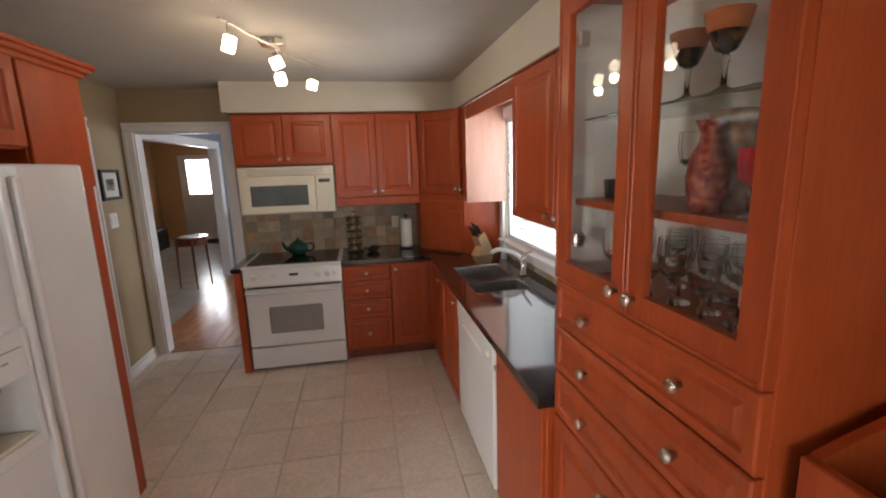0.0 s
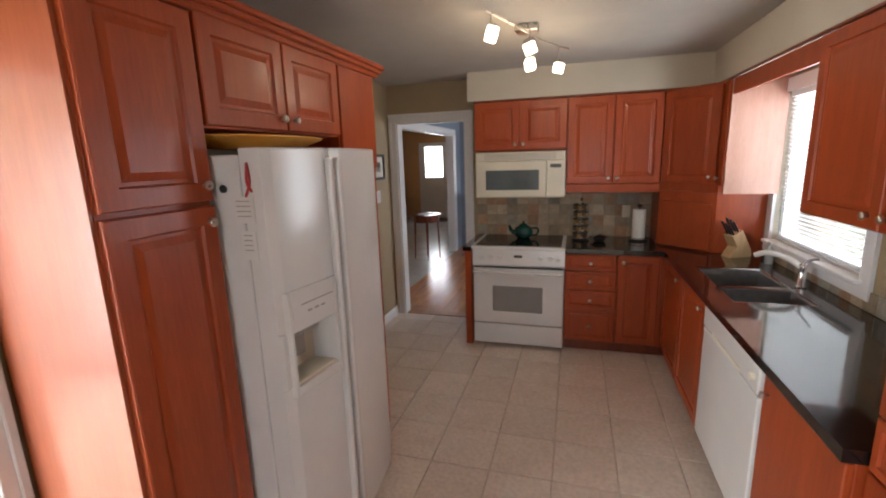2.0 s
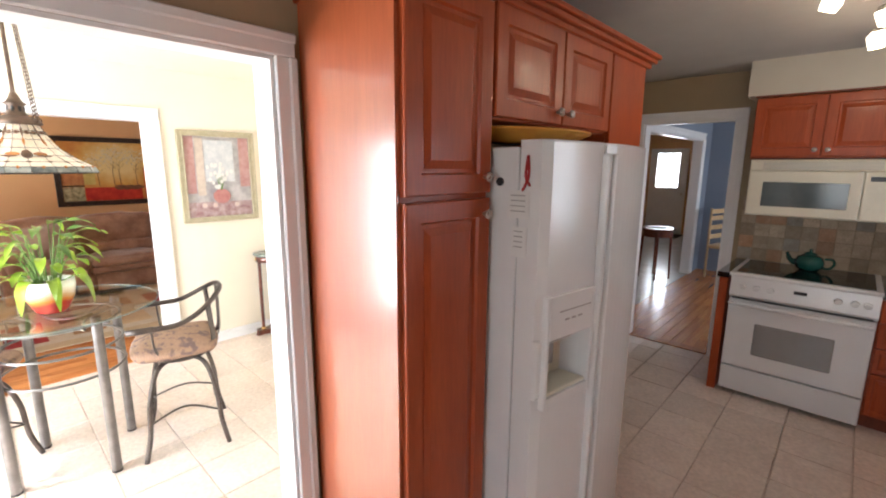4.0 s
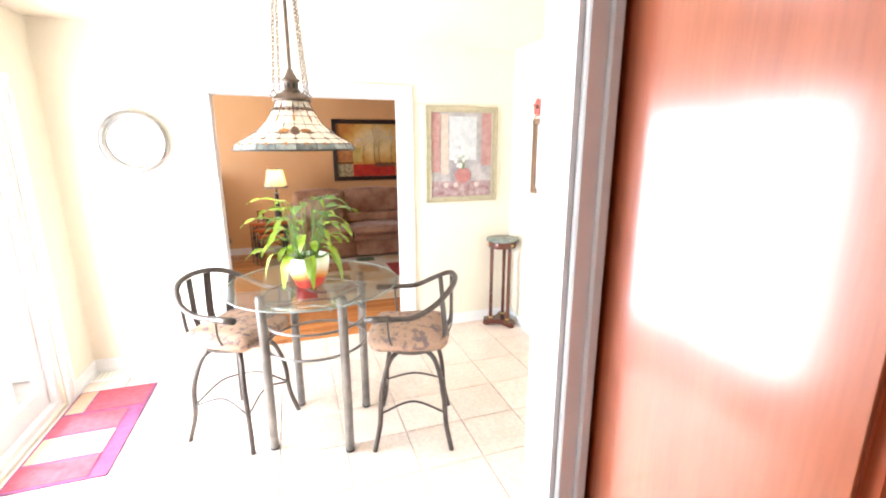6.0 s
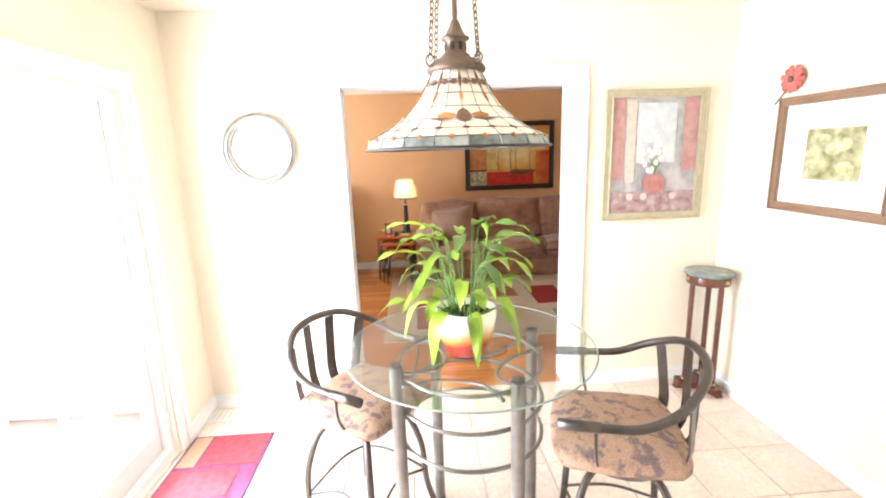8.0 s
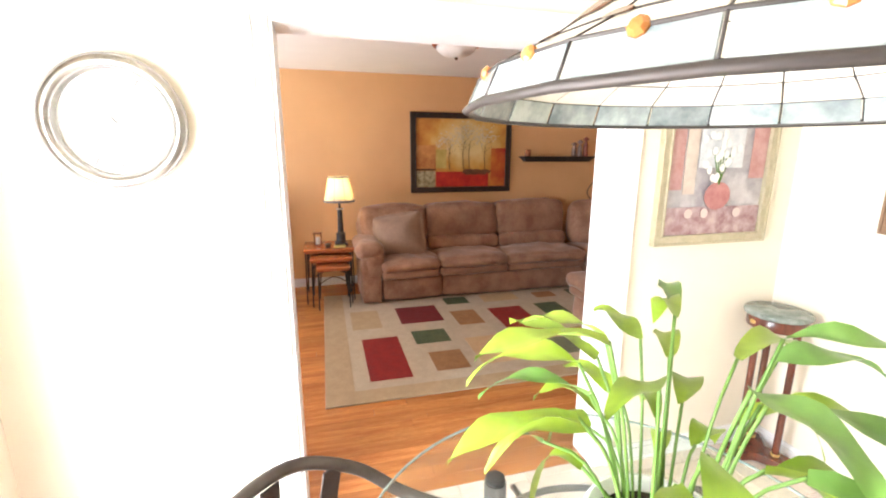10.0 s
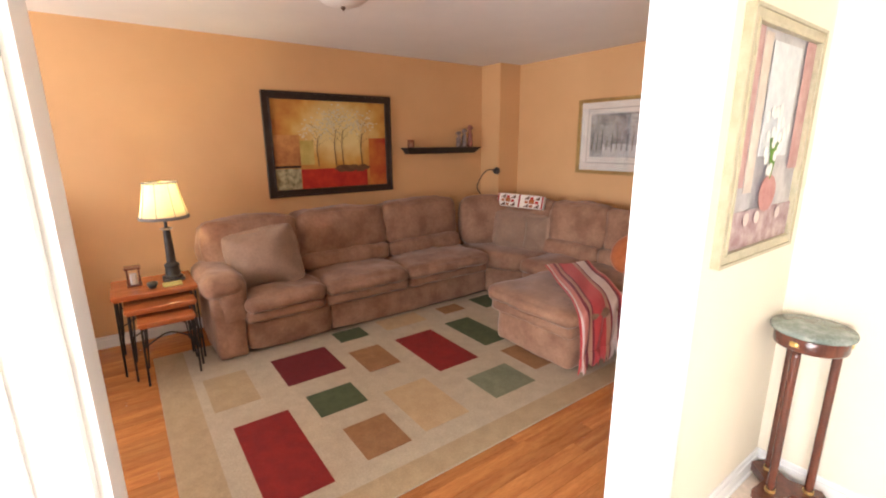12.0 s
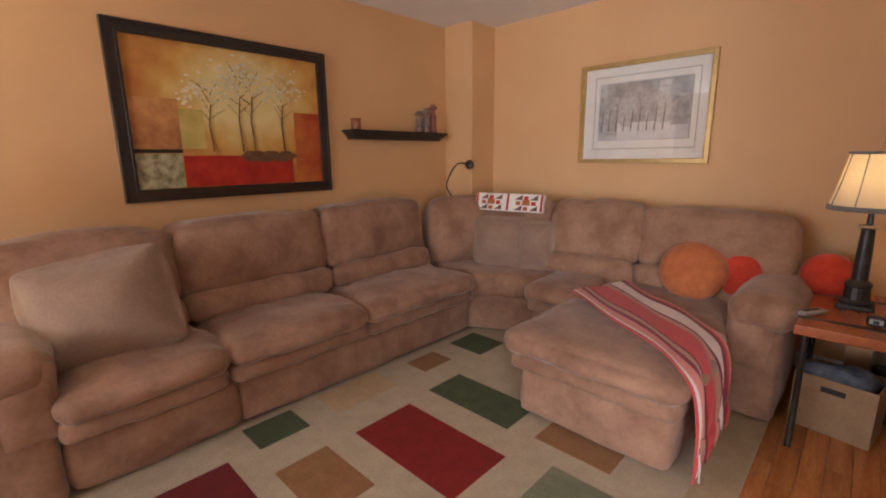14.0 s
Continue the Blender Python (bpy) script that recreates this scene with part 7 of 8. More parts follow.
def table_lamp(x, y, z, power, label, s=1.0):
    l_ = thing("table_lamp", x, y, z, label, "table lamp", "pair of table lamps")
    part("foot", box(x - 0.068, x + 0.068, y - 0.068, y + 0.068, z, z + 0.022, 0.005), LBLACK, l_)
    part("column", lathe([(0.060, 0.022), (0.062, 0.034), (0.050, 0.044), (0.046, 0.10), (0.052, 0.112), (0.047, 0.122), (0.031, 0.136), (0.027, 0.30), (0.024, 0.372), (0.034, 0.380), (0.036, 0.388), (0.012, 0.394), (0.010, 0.46)], x, y, z, 16), LBLACK, l_)
    part("collar", lathe([(0.037, 0.378), (0.040, 0.385), (0.037, 0.391)], x, y, z, 16), NICKEL, l_)
    n = 36
    zb, zt = 0.465, 0.715
    bm = bmesh.new()
    rows = []
    for h, r in ((zb, 0.155), (zb + 0.06, 0.140), (zb + 0.14, 0.124), (zb + 0.20, 0.113), (zt, 0.104)):
        rows.append([bm.verts.new((x + r * (1 + 0.015 * math.cos(8 * math.tau * k / n)) * math.cos(math.tau * k / n), y + r * (1 + 0.015 * math.cos(8 * math.tau * k / n)) * math.sin(math.tau * k / n), z + h)) for k in range(n)])
    for a, b in zip(rows, rows[1:]):
        for k in range(n):
            bm.faces.new([a[k], a[(k + 1) % n], b[(k + 1) % n], b[k]])
    sh_ = part("shade", bm, SHADE, l_, "glowing cream bell shade with dark braid", smooth=True)
    for h, r in ((zb, 0.157), (zb + 0.010, 0.156), (zt, 0.106)):
        part("braid", tube(ring_pts(x, y, z + h, r, 30), 0.007, 6, closed=True), BRAID, sh_)
    for k in range(8):
        a = math.tau * (k + 0.5) / 8
        part("seam", tube([(x + r * math.cos(a), y + r * math.sin(a), z + h) for h, r in ((zb, 0.155), (zb + 0.06, 0.140), (zb + 0.14, 0.124), (zt, 0.104))], 0.0022, 4), BRAID, sh_)
    part("harp", tube(curve_pts([(x - 0.02, y, z + 0.46), (x - 0.055, y, z + 0.55), (x, y, z + 0.70), (x + 0.055, y, z + 0.55), (x + 0.02, y, z + 0.46)], 4), 0.002, 5), NICKEL, l_)
    part("finial", lathe([(0.006, 0.70), (0.010, 0.725), (0, 0.738)], x, y, z, 10), BRASS, l_)
    part("spider", tube([(x - 0.104, y, z + zt - 0.01), (x + 0.104, y, z + zt - 0.01)], 0.002, 5), NICKEL, l_)
    part("bulb", lathe([(0, 0.49), (0.022, 0.51), (0.030, 0.55), (0.022, 0.585), (0, 0.595)], x, y, z, 12), BULB, l_, smooth=True)
    lamp("table_lamp_bulb", "POINT", pose(x, y, z + 0.615), power, (1.0, 0.84, 0.40), r=0.03)


table_lamp(-8.345, 0.272, 0.5755, 5.5, "lit black-column table lamp on the nest of tables")
ca = thing("candle_lantern", -8.35, 0.03, 0.576, "small dark wooden frame lantern", "lantern")
for lx in (-0.035, 0.035):
    for ly in (-0.035, 0.035):
        part("post", box(-8.35 + lx - 0.006, -8.35 + lx + 0.006, 0.03 + ly - 0.006, 0.03 + ly + 0.006, 0.576, 0.70), MAHOG, ca)
part("base", box(-8.395, -8.305, -0.015, 0.075, 0.576, 0.588, 0.002), MAHOG, ca)
part("top", box(-8.40, -8.30, -0.02, 0.08, 0.700, 0.712, 0.003), MAHOG, ca)
part("candle", lathe([(0.022, 0.012), (0.022, 0.085), (0, 0.085)], -8.35, 0.03, 0.576, 14), PAPER, ca)
solo("small_dish", lathe([(0.02, 0), (0.032, 0.02), (0.033, 0.04), (0.029, 0.04), (0.02, 0.01), (0, 0.01)], -8.20, 0.13, 0.576, 16), LBLACK, "small dark votive dish on the table", "dish", smooth=True)
solo("note_pad", box(-8.25, -8.16, 0.19, 0.31, 0.576, 0.588, 0.002), mat("mustard_paper", (0.40, 0.33, 0.09), (0.52, 0.45, 0.18), 0.7, scale=20), "mustard yellow note pad on the table", "note pad")

# paintings in the living room
ESP = mat("espresso_frame", (0.016, 0.010, 0.008), (0.035, 0.022, 0.016), 0.32, scale=12)
p, flat = art("tree_painting", "x", -8.77, 1, 1.125, 2.385, 1.072, 2.004, 0.066, ESP, "autumn tree painting in a wide espresso frame", 0.035)
flat("canvas", 1.18, 2.33, 1.13, 1.95, 0.020, mat("canvas_amber", (0.42, 0.17, 0.035), (0.60, 0.40, 0.10), 0.6, scale=3.2, fine=0.2, contrast=(0.3, 0.66)))
CANVAS = bpy.data.materials["canvas_amber"]
cn, cl_ = CANVAS.node_tree.nodes, CANVAS.node_tree.links
cmap, cgr, crp, cno, cad, cmx = cn.new("ShaderNodeMapping"), cn.new("ShaderNodeTexGradient"), cn.new("ShaderNodeValToRGB"), cn.new("ShaderNodeTexNoise"), cn.new("ShaderNodeMath"), cn.new("ShaderNodeMix")
cgr.gradient_type = "SPHERICAL"
cmap.vector_type = "TEXTURE"
cmap.inputs["Location"].default_value, cmap.inputs["Scale"].default_value = (0, 0.06, 0.60), (1, 0.56, 0.42)
cno.inputs["Scale"].default_value, cno.inputs["Detail"].default_value = 7, 6
cad.operation, cad.inputs[1].default_value = "MULTIPLY_ADD", 0.7
cl_.new(cn["Texture Coordinate"].outputs["Object"], cmap.inputs[0])
cl_.new(cmap.outputs[0], cgr.inputs[0])
cl_.new(cn["Texture Coordinate"].outputs["Object"], cno.inputs["Vector"])
cl_.new(cno.outputs[0], cad.inputs[0])
cl_.new(cgr.outputs["Fac"], cad.inputs[2])
cl_.new(cad.outputs[0], crp.inputs[0])
crp.color_ramp.elements[0].position, crp.color_ramp.elements[1].position = 0.25, 1.0
crp.color_ramp.elements[0].color, crp.color_ramp.elements[1].color = (0.42, 0.15, 0.03, 1), (0.76, 0.62, 0.28, 1)
mid_ = crp.color_ramp.elements.new(0.55)
mid_.color = (0.58, 0.32, 0.07, 1)
cl_.new(crp.outputs[0], cn["Principled BSDF"].inputs["Base Color"])
BARK = mat("paint_bark", (0.10, 0.045, 0.02), (0.17, 0.08, 0.035), 0.6)
RUST = mat("paint_rust", (0.30, 0.10, 0.035), (0.56, 0.27, 0.085), 0.6, scale=7)
flat("rust_patch", 1.195, 1.43, 1.36, 1.63, 0.0235, RUST)
flat("olive_patch", 1.195, 1.425, 1.14, 1.33, 0.0235, mat("paint_olive", (0.16, 0.14, 0.06), (0.46, 0.42, 0.26), 0.6, scale=24))
flat("dark_line", 1.195, 1.43, 1.335, 1.355, 0.0240, IRON)
flat("red_field", 1.43, 2.10, 1.14, 1.32, 0.0240, mat("paint_scarlet", (0.34, 0.012, 0.010), (0.50, 0.035, 0.018), 0.45, scale=10))
flat("red_side", 2.13, 2.318, 1.14, 1.60, 0.0238, mat("paint_crimson", (0.34, 0.03, 0.012), (0.52, 0.16, 0.03), 0.55, scale=4))
flat("green_patch", 1.43, 1.56, 1.36, 1.58, 0.0232, mat("paint_moss", (0.40, 0.31, 0.07), (0.56, 0.44, 0.14), 0.6, scale=7))
for k in range(16):
    part("dark_stroke", disc(1.80 + 0.018 * k + 0.02 * math.sin(k * 3), 1.315 + 0.02 * math.sin(k * 2.1), 0.045, 0.018, 0.0245 + 0.0001 * k, -8.77), BARK, p)
rnd = random.Random(8)
BLOS = mat("paint_blossom", (0.60, 0.54, 0.34), (0.72, 0.66, 0.46), 0.6)
for ty, hh in ((1.60, 0.38), (1.775, 0.47), (1.85, 0.48), (2.05, 0.43)):
    px = -8.77 + 0.0262
    trunk = [(px, ty, 1.345), (px, ty - 0.012, 1.345 + hh * 0.4), (px, ty + 0.008, 1.345 + hh * 0.7)]
    bm = tube(trunk, [0.0050, 0.0036, 0.0022], 5)
    for k in range(7):
        s = 0.42 + 0.08 * k
        a = rnd.uniform(0.5, 1.1) * (1 if k % 2 else -1)
        z0 = 1.345 + hh * s
        tube([(px, ty, z0), (px, ty + 0.10 * math.sin(a), z0 + 0.12 * math.cos(a))], [0.0018, 0.0008], 4, bm)
    part("painted_tree", bm, BARK, p)
    for k in range(75):
        part("blossom", disc(ty + max(-0.17, min(0.17, rnd.gauss(0, 0.085))), 1.345 + hh * 0.90 + max(-0.13, min(0.13, rnd.gauss(0, 0.055))), rnd.uniform(0.006, 0.014), rnd.uniform(0.004, 0.009), 0.0268 + 0.00004 * k, -8.77), BLOS, p)

GOLD = mat("gilt_frame", (0.42, 0.27, 0.10), (0.55, 0.38, 0.16), 0.38, 0.6, scale=20)
p, flat = art("winter_print", "y", 3.955, -1, -7.592, -6.676, 1.240, 1.958, 0.032, GOLD, "snowy street print with white mat, gilt frame")
flat("mat_board", -7.565, -6.703, 1.267, 1.931, 0.008, mat("mat_ivory", (0.70, 0.67, 0.62), None, 0.7))
flat("mat_line", -7.485, -6.765, 1.342, 1.866, 0.0092, GREYP)
flat("mat_inner", -7.478, -6.772, 1.349, 1.859, 0.0104, bpy.data.materials["mat_ivory"])
flat("print", -7.445, -6.805, 1.405, 1.815, 0.0118, mat("snow_print", (0.20, 0.20, 0.20), (0.52, 0.52, 0.53), 0.6, scale=7, fine=0.25))
flat("snow_road", -7.30, -6.815, 1.41, 1.53, 0.0126, mat("snow_paint", (0.50, 0.50, 0.50), (0.62, 0.62, 0.62), 0.6, scale=12))
for k, (a0, a1, b0, b1, v) in enumerate(((-7.44, -7.30, 1.45, 1.72, 0.24), (-7.28, -7.20, 1.50, 1.68, 0.27), (-7.02, -6.94, 1.52, 1.80, 0.30), (-6.93, -6.82, 1.50, 1.70, 0.22), (-7.16, -7.10, 1.53, 1.64, 0.20))):
    flat("painted_house", a0, a1, b0, b1, 0.0130 + 0.0006 * k, mat("house_grey", (v, v, v), (v * 1.8, v * 1.8, v * 1.8), 0.6, scale=40))
for k in range(9):
    bx = -7.42 + 0.055 * k
    bm = tube([(bx, 3.955 - 0.0165, 1.47), (bx + 0.01, 3.955 - 0.0165, 1.60 + 0.03 * (k % 3))], [0.004, 0.0015], 4)
    part("painted_tree", bm, IRON, p)
part("glazing", box(-7.56, -6.708, 3.955 - 0.0225, 3.955 - 0.0205, 1.272, 1.926), pane("picture_glass", gloss=0.16), p, "reflecting picture glass").visible_shadow = False

sh = thing("wall_shelf", -8.71, 3.03, 1.44, "black moulded floating wall shelf", "shelf")
part("board", box(-8.769, -8.635, 2.515, 3.525, 1.485, 1.503, 0.003), ESP, sh)
bm = bmesh.new()
for z0, z1, i_ in ((1.470, 1.4848, 0.018), (1.452, 1.4698, 0.034), (1.436, 1.4518, 0.048)):
    box(-8.769, -8.635 - i_ * 0.9, 2.515 + i_, 3.525 - i_, z0, z1, 0.003, bm)
part("cornice", bm, ESP, sh)
cv = thing("candle_holder", -8.70, 2.60, 1.503, "small amber glass candle holder", "candle")
part("cup", lathe([(0.03, 0), (0.036, 0.01), (0.036, 0.082), (0.032, 0.082), (0.031, 0.012), (0, 0.012)], -8.70, 2.60, 1.503, 18), mat("amber_cup", (0.20, 0.06, 0.03), (0.34, 0.14, 0.07), 0.2, scale=30), cv, smooth=True)
part("candle", lathe([(0.028, 0.013), (0.028, 0.05), (0, 0.05)], -8.70, 2.60, 1.503, 14), PAPER, cv)
for k, (yy, h, cc) in enumerate(((3.245, 0.175, (0.12, 0.075, 0.06)), (3.325, 0.205, (0.15, 0.11, 0.10)), (3.41, 0.245, (0.16, 0.055, 0.04)))):
    prof = [(0.030, 0), (0.034, 0.02), (0.027, h * 0.35), (0.030, h * 0.55), (0.018, h * 0.70), (0.014, h * 0.74), (0.027, h * 0.82), (0.029, h * 0.90), (0.018, h * 0.98), (0, h)]
    bm = lathe(prof, -8.70, yy, 1.503, 16)
    tube(ring_pts(-8.70, yy, 1.503 + h * 0.86, 0.036, 14), 0.006, 5, bm, closed=True)
    solo("figurine", bm, mat("carved_figure", cc, tuple(2.2 * v for v in cc), 0.5, scale=25), "carved brown figurine with a white-trimmed round top", "figurine", group="figurines on the shelf", smooth=True)

rl = thing("reading_lamp", -8.60, 3.02, 0.0, "black gooseneck floor lamp behind the sofa corner", "floor lamp")
part("base", lathe([(0.06, 0), (0.06, 0.015), (0.012, 0.022), (0, 0.024)], -8.415, 3.585, 0.0, 18), LBLACK, rl)
part("pole", tube(curve_pts([(-8.415, 3.585, 0.02), (-8.42, 3.56, 0.6), (-8.46, 3.42, 0.92), (-8.47, 3.33, 1.06), (-8.475, 3.42, 1.20), (-8.47, 3.50, 1.245), (-8.46, 3.60, 1.235)], 7), 0.006, 8), LBLACK, rl, smooth=True)
part("head", lathe([(0.012, -0.03), (0.030, -0.02), (0.042, 0.01), (0.040, 0.03), (0, 0.035)], n=18, m=Matrix.Translation((-8.455, 3.62, 1.225)) @ pose(0, 0, 0, 60, 20, 0)), LBLACK, rl, smooth=True)

# east end table with its lamp and clutter
et = thing("end_table", -5.80, 3.20, 0, "honey cherry end table with dark inlay and curved iron legs", "side table")
EX0, EX1, EY0, EY1 = -6.04, -5.545, 2.92, 3.68
part("tabletop", box(EX0, EX1, EY0, EY1, 0.535, 0.580, 0.006, seg=2), TABLEWOOD, et)
for yy in (3.04, 3.52):
    part("inlay", box(EX0 + 0.002, EX1 - 0.002, yy, yy + 0.028, 0.5802, 0.5815), LBLACK, et)
for lx in (EX0 + 0.04, EX1 - 0.04):
    for ly, s in ((EY0 + 0.05, -1), (EY1 - 0.05, 1)):
        part("leg", tube(curve_pts([(lx, ly, 0.535), (lx, ly + s * 0.005, 0.40), (lx, ly - s * 0.02, 0.20), (lx, ly + s * 0.02, 0.03), (lx, ly + s * 0.035, 0.0)], 5), 0.013, 8), IRON, et, smooth=True)
    part("stretcher", tube(curve_pts([(lx, EY0 + 0.05, 0.36), (lx, (EY0 + EY1) / 2, 0.50), (lx, EY1 - 0.05, 0.36)], 7), 0.008, 6), IRON, et, smooth=True)
table_lamp(-5.862, 3.37, 0.582, 0.95, "lit black-column table lamp on the end table")
round_pillow(-5.98, 3.60, 0.665, 0.12, pose(0, 0, 0, 75, 0, 10), SCARLET, "small scarlet round pillow on the end table")
rc = thing("remote_control", -6.0, 3.12, 0.582, "slim silver remote control on the table", "remote control", rz=-30, local=True)
part("body", soft(0, 0, 0.010, 0.05, 0.15, 0.018, 0.007, 0.001, 4, wrinkle=0), GREYP, rc)
for k in range(5):
    part("button", box(-0.012, 0.012, -0.05 + k * 0.02, -0.04 + k * 0.02, 0.0195, 0.022), BLACK, rc)
ph = thing("mobile_phone", -5.79, 3.10, 0.582, "black phone standing on the table", "phone")
part("body", soft(-5.79, 3.10, 0.607, 0.06, 0.05, 0.045, 0.014, 0.002, 5, wrinkle=0), BLACK, ph)
part("screen", box(-5.812, -5.768, 3.0735, 3.0755, 0.598, 0.618), GREYP, ph)
cp_ = thing("cordless_phone", -5.62, 3.22, 0.582, "white cordless phone in its cradle", "phone")
part("cradle", soft(-5.62, 3.22, 0.602, 0.09, 0.09, 0.038, 0.018, 0.003, 6, wrinkle=0), WHITE, cp_, smooth=True)
part("handset", soft(-5.615, 3.235, 0.672, 0.045, 0.03, 0.145, 0.014, 0.002, 6, m=pose(0, 0, 0, -12, 8, 0), wrinkle=0), WHITE, cp_, smooth=True)
part("screen", box(-5.630, -5.604, 3.2115, 3.2165, 0.690, 0.716), GREYP, cp_)
ml = thing("accent_lamp", -5.63, 3.42, 0.582, "little dark accent lamp with mushroom glass shade", "table lamp")
part("column", lathe([(0.038, 0), (0.038, 0.01), (0.018, 0.022), (0.014, 0.13), (0.020, 0.14), (0.012, 0.155)], -5.63, 3.42, 0.582, 14), BRONZE, ml, smooth=True)
part("shade", lathe([(0.078, 0.160), (0.066, 0.190), (0.040, 0.215), (0.012, 0.226), (0.0, 0.228)], -5.63, 3.42, 0.582, 20), mat("mottled_shade", (0.28, 0.20, 0.14), (0.60, 0.52, 0.44), 0.3, scale=30), ml, smooth=True)
bx_ = thing("cardboard_box", -5.86, 3.28, 0.001, "open kraft cardboard box under the end table", "box", rz=-10, local=True)
KRAFT = mat("kraft_board", (0.34, 0.22, 0.12), (0.40, 0.27, 0.155), 0.85, scale=9, fine=0.1)
for nm, q in (("front", (-0.15, 0.15, -0.12, -0.114, 0.0, 0.27)), ("back", (-0.15, 0.15, 0.114, 0.12, 0, 0.27)), ("end", (-0.15, -0.144, -0.1135, 0.1135, 0, 0.27)), ("end", (0.144, 0.15, -0.1135, 0.1135, 0, 0.27)), ("bottom", (-0.143, 0.143, -0.113, 0.113, 0.0, 0.006))):
    part(nm, box(*q, 0.001), KRAFT, bx_)
part("hand_hole", box(-0.045, 0.045, -0.1212, -0.1202, 0.205, 0.232, 0.0003), LBLACK, bx_)
solo("plastic_bag", soft(-5.86, 3.28, 0.235, 0.24, 0.19, 0.12, 0.05, 0.01, 9, 4, pose(0, 0, 0, 0, 0, -10), 0.03), mat("blue_grey_plastic", (0.10, 0.13, 0.18), (0.20, 0.24, 0.30), 0.25, scale=20), "crumpled blue-grey plastic bag in the box", "bag")
solo("speaker_box", box(-5.76, -5.55, 3.44, 3.66, 0.0, 0.30, 0.01), BLACK, "black box standing under the end table", "speaker")

# wall bits on the east wall
br = thing("wall_bracket", XL - 0.05, 2.55, 1.50, "small black wall bracket shelf", "shelf")
part("board", box(XL - 0.115, XL - 0.001, 2.46, 2.64, 1.552, 1.568, 0.003), ESP, br)
part("corbel", soft(XL - 0.045, 2.55, 1.50, 0.085, 0.10, 0.10, 0.03, 0.0, 5, wrinkle=0), ESP, br, smooth=True)
bm = lathe([(0.040, 0), (0.042, 0.02), (0.030, 0.03), (0.012, 0.05), (0.016, 0.12), (0.022, 0.15), (0.010, 0.17), (0.016, 0.20), (0, 0.22)], XL - 0.06, 2.55, 1.5685, 14)
tube([(XL - 0.06, 2.50, 1.70), (XL - 0.06, 2.60, 1.71)], 0.008, 6, bm)
solo("figurine", bm, mat("bronze_figure", (0.10, 0.06, 0.04), (0.28, 0.20, 0.12), 0.4, scale=25), "bronze figurine on a pale base", "figurine", smooth=True)
p, flat = art("dark_framed_picture", "x", XL, -1, 1.72, 2.28, 1.22, 1.95, 0.05, ESP, "dark framed picture on the apricot wall", 0.03)
flat("canvas", 1.76, 2.24, 1.26, 1.91, 0.012, mat("dim_canvas", (0.20, 0.15, 0.10), (0.34, 0.26, 0.18), 0.6, scale=8))

# recliner and footstool
re = thing("recliner_chair", -8.15, -1.05, 0, "olive-grey leather recliner on a dark round wooden base", "armchair", rz=62, local=True)
part("base_ring", tube(ring_pts(0, 0, 0.03, 0.27, 30), 0.028, 8, closed=True), MAHOG, re, smooth=True)
part("post", lathe([(0.04, 0.03), (0.04, 0.33)], 0, 0, 0, 14), MAHOG, re)
part("crossbar", box(-0.27, 0.27, -0.035, 0.035, 0.02, 0.055, 0.01), MAHOG, re)
part("seat", soft(0, -0.02, 0.42, 0.56, 0.58, 0.17, 0.08, 0.03, 9, 3), LEATHER, re, smooth=True)
part("back", soft(0, 0.34, 0.80, 0.56, 0.20, 0.80, 0.09, 0.04, 9, 5, pose(0, 0, 0, -16, 0, 0)), LEATHER, re, smooth=True)
for s in (-1, 1):
    part("arm_pad", soft(s * 0.35, -0.04, 0.60, 0.13, 0.46, 0.10, 0.05, 0.015, 8, 7), LEATHER, re, smooth=True)
    part("arm_frame", tube(curve_pts([(s * 0.33, -0.2, 0.56), (s * 0.32, -0.12, 0.42), (s * 0.26, 0.0, 0.36)], 5), 0.016, 8), MAHOG, re, smooth=True)
fs = thing("footstool", -7.90, -0.62, 0, "olive-grey leather footstool on a curved dark base", "footstool", rz=62, local=True)
part("cushion", soft(0, 0, 0.385, 0.50, 0.40, 0.17, 0.085, 0.035, 10, 9), LEATHER, fs, smooth=True)
part("base_ring", tube(ring_pts(0, 0, 0.026, 0.20, 28), 0.024, 8, closed=True), MAHOG, fs, smooth=True)
part("upright", tube(curve_pts([(0, 0.19, 0.04), (0, 0.20, 0.12), (0, 0.10, 0.22), (0, 0, 0.31)], 6), 0.026, 8, flat=0.6), MAHOG, fs, smooth=True)

# twig garland on the wall
ga = thing("twig_garland", -8.75, -0.62, 0.62, "hanging wire garland with small leaves and candle cups", "wall ornament")
part("rail", box(-8.769, -8.745, -0.80, -0.575, 1.325, 1.355, 0.004), LBLACK, ga)
rnd = random.Random(2)
for k in range(5):
    y0 = -0.79 + 0.05 * k
    pts = curve_pts([(-8.752, y0, 1.325), (-8.745, y0 + rnd.uniform(-0.02, 0.02), 1.10), (-8.75, y0 + 0.01 * k + rnd.uniform(-0.02, 0.03), 0.86), (-8.748, y0 + 0.012 * k, 0.64)], 5)
    part("wire", tube(pts, 0.0022, 5), BRONZE, ga)
    for q in pts[1::2]:
        part("wire_leaf", soft(q.x + 0.01, q.y + rnd.uniform(-0.02, 0.02), q.z, 0.006, 0.022, 0.014, 0.003, 0, 2, wrinkle=0), BRONZE, ga)
for k in range(7):
    part("candle_cup", lathe([(0.014, 0), (0.020, 0.022), (0.017, 0.022), (0, 0.004)], -8.728, -0.76 + 0.028 * k, 1.22 - 0.085 * k, 10), CHROME, ga)

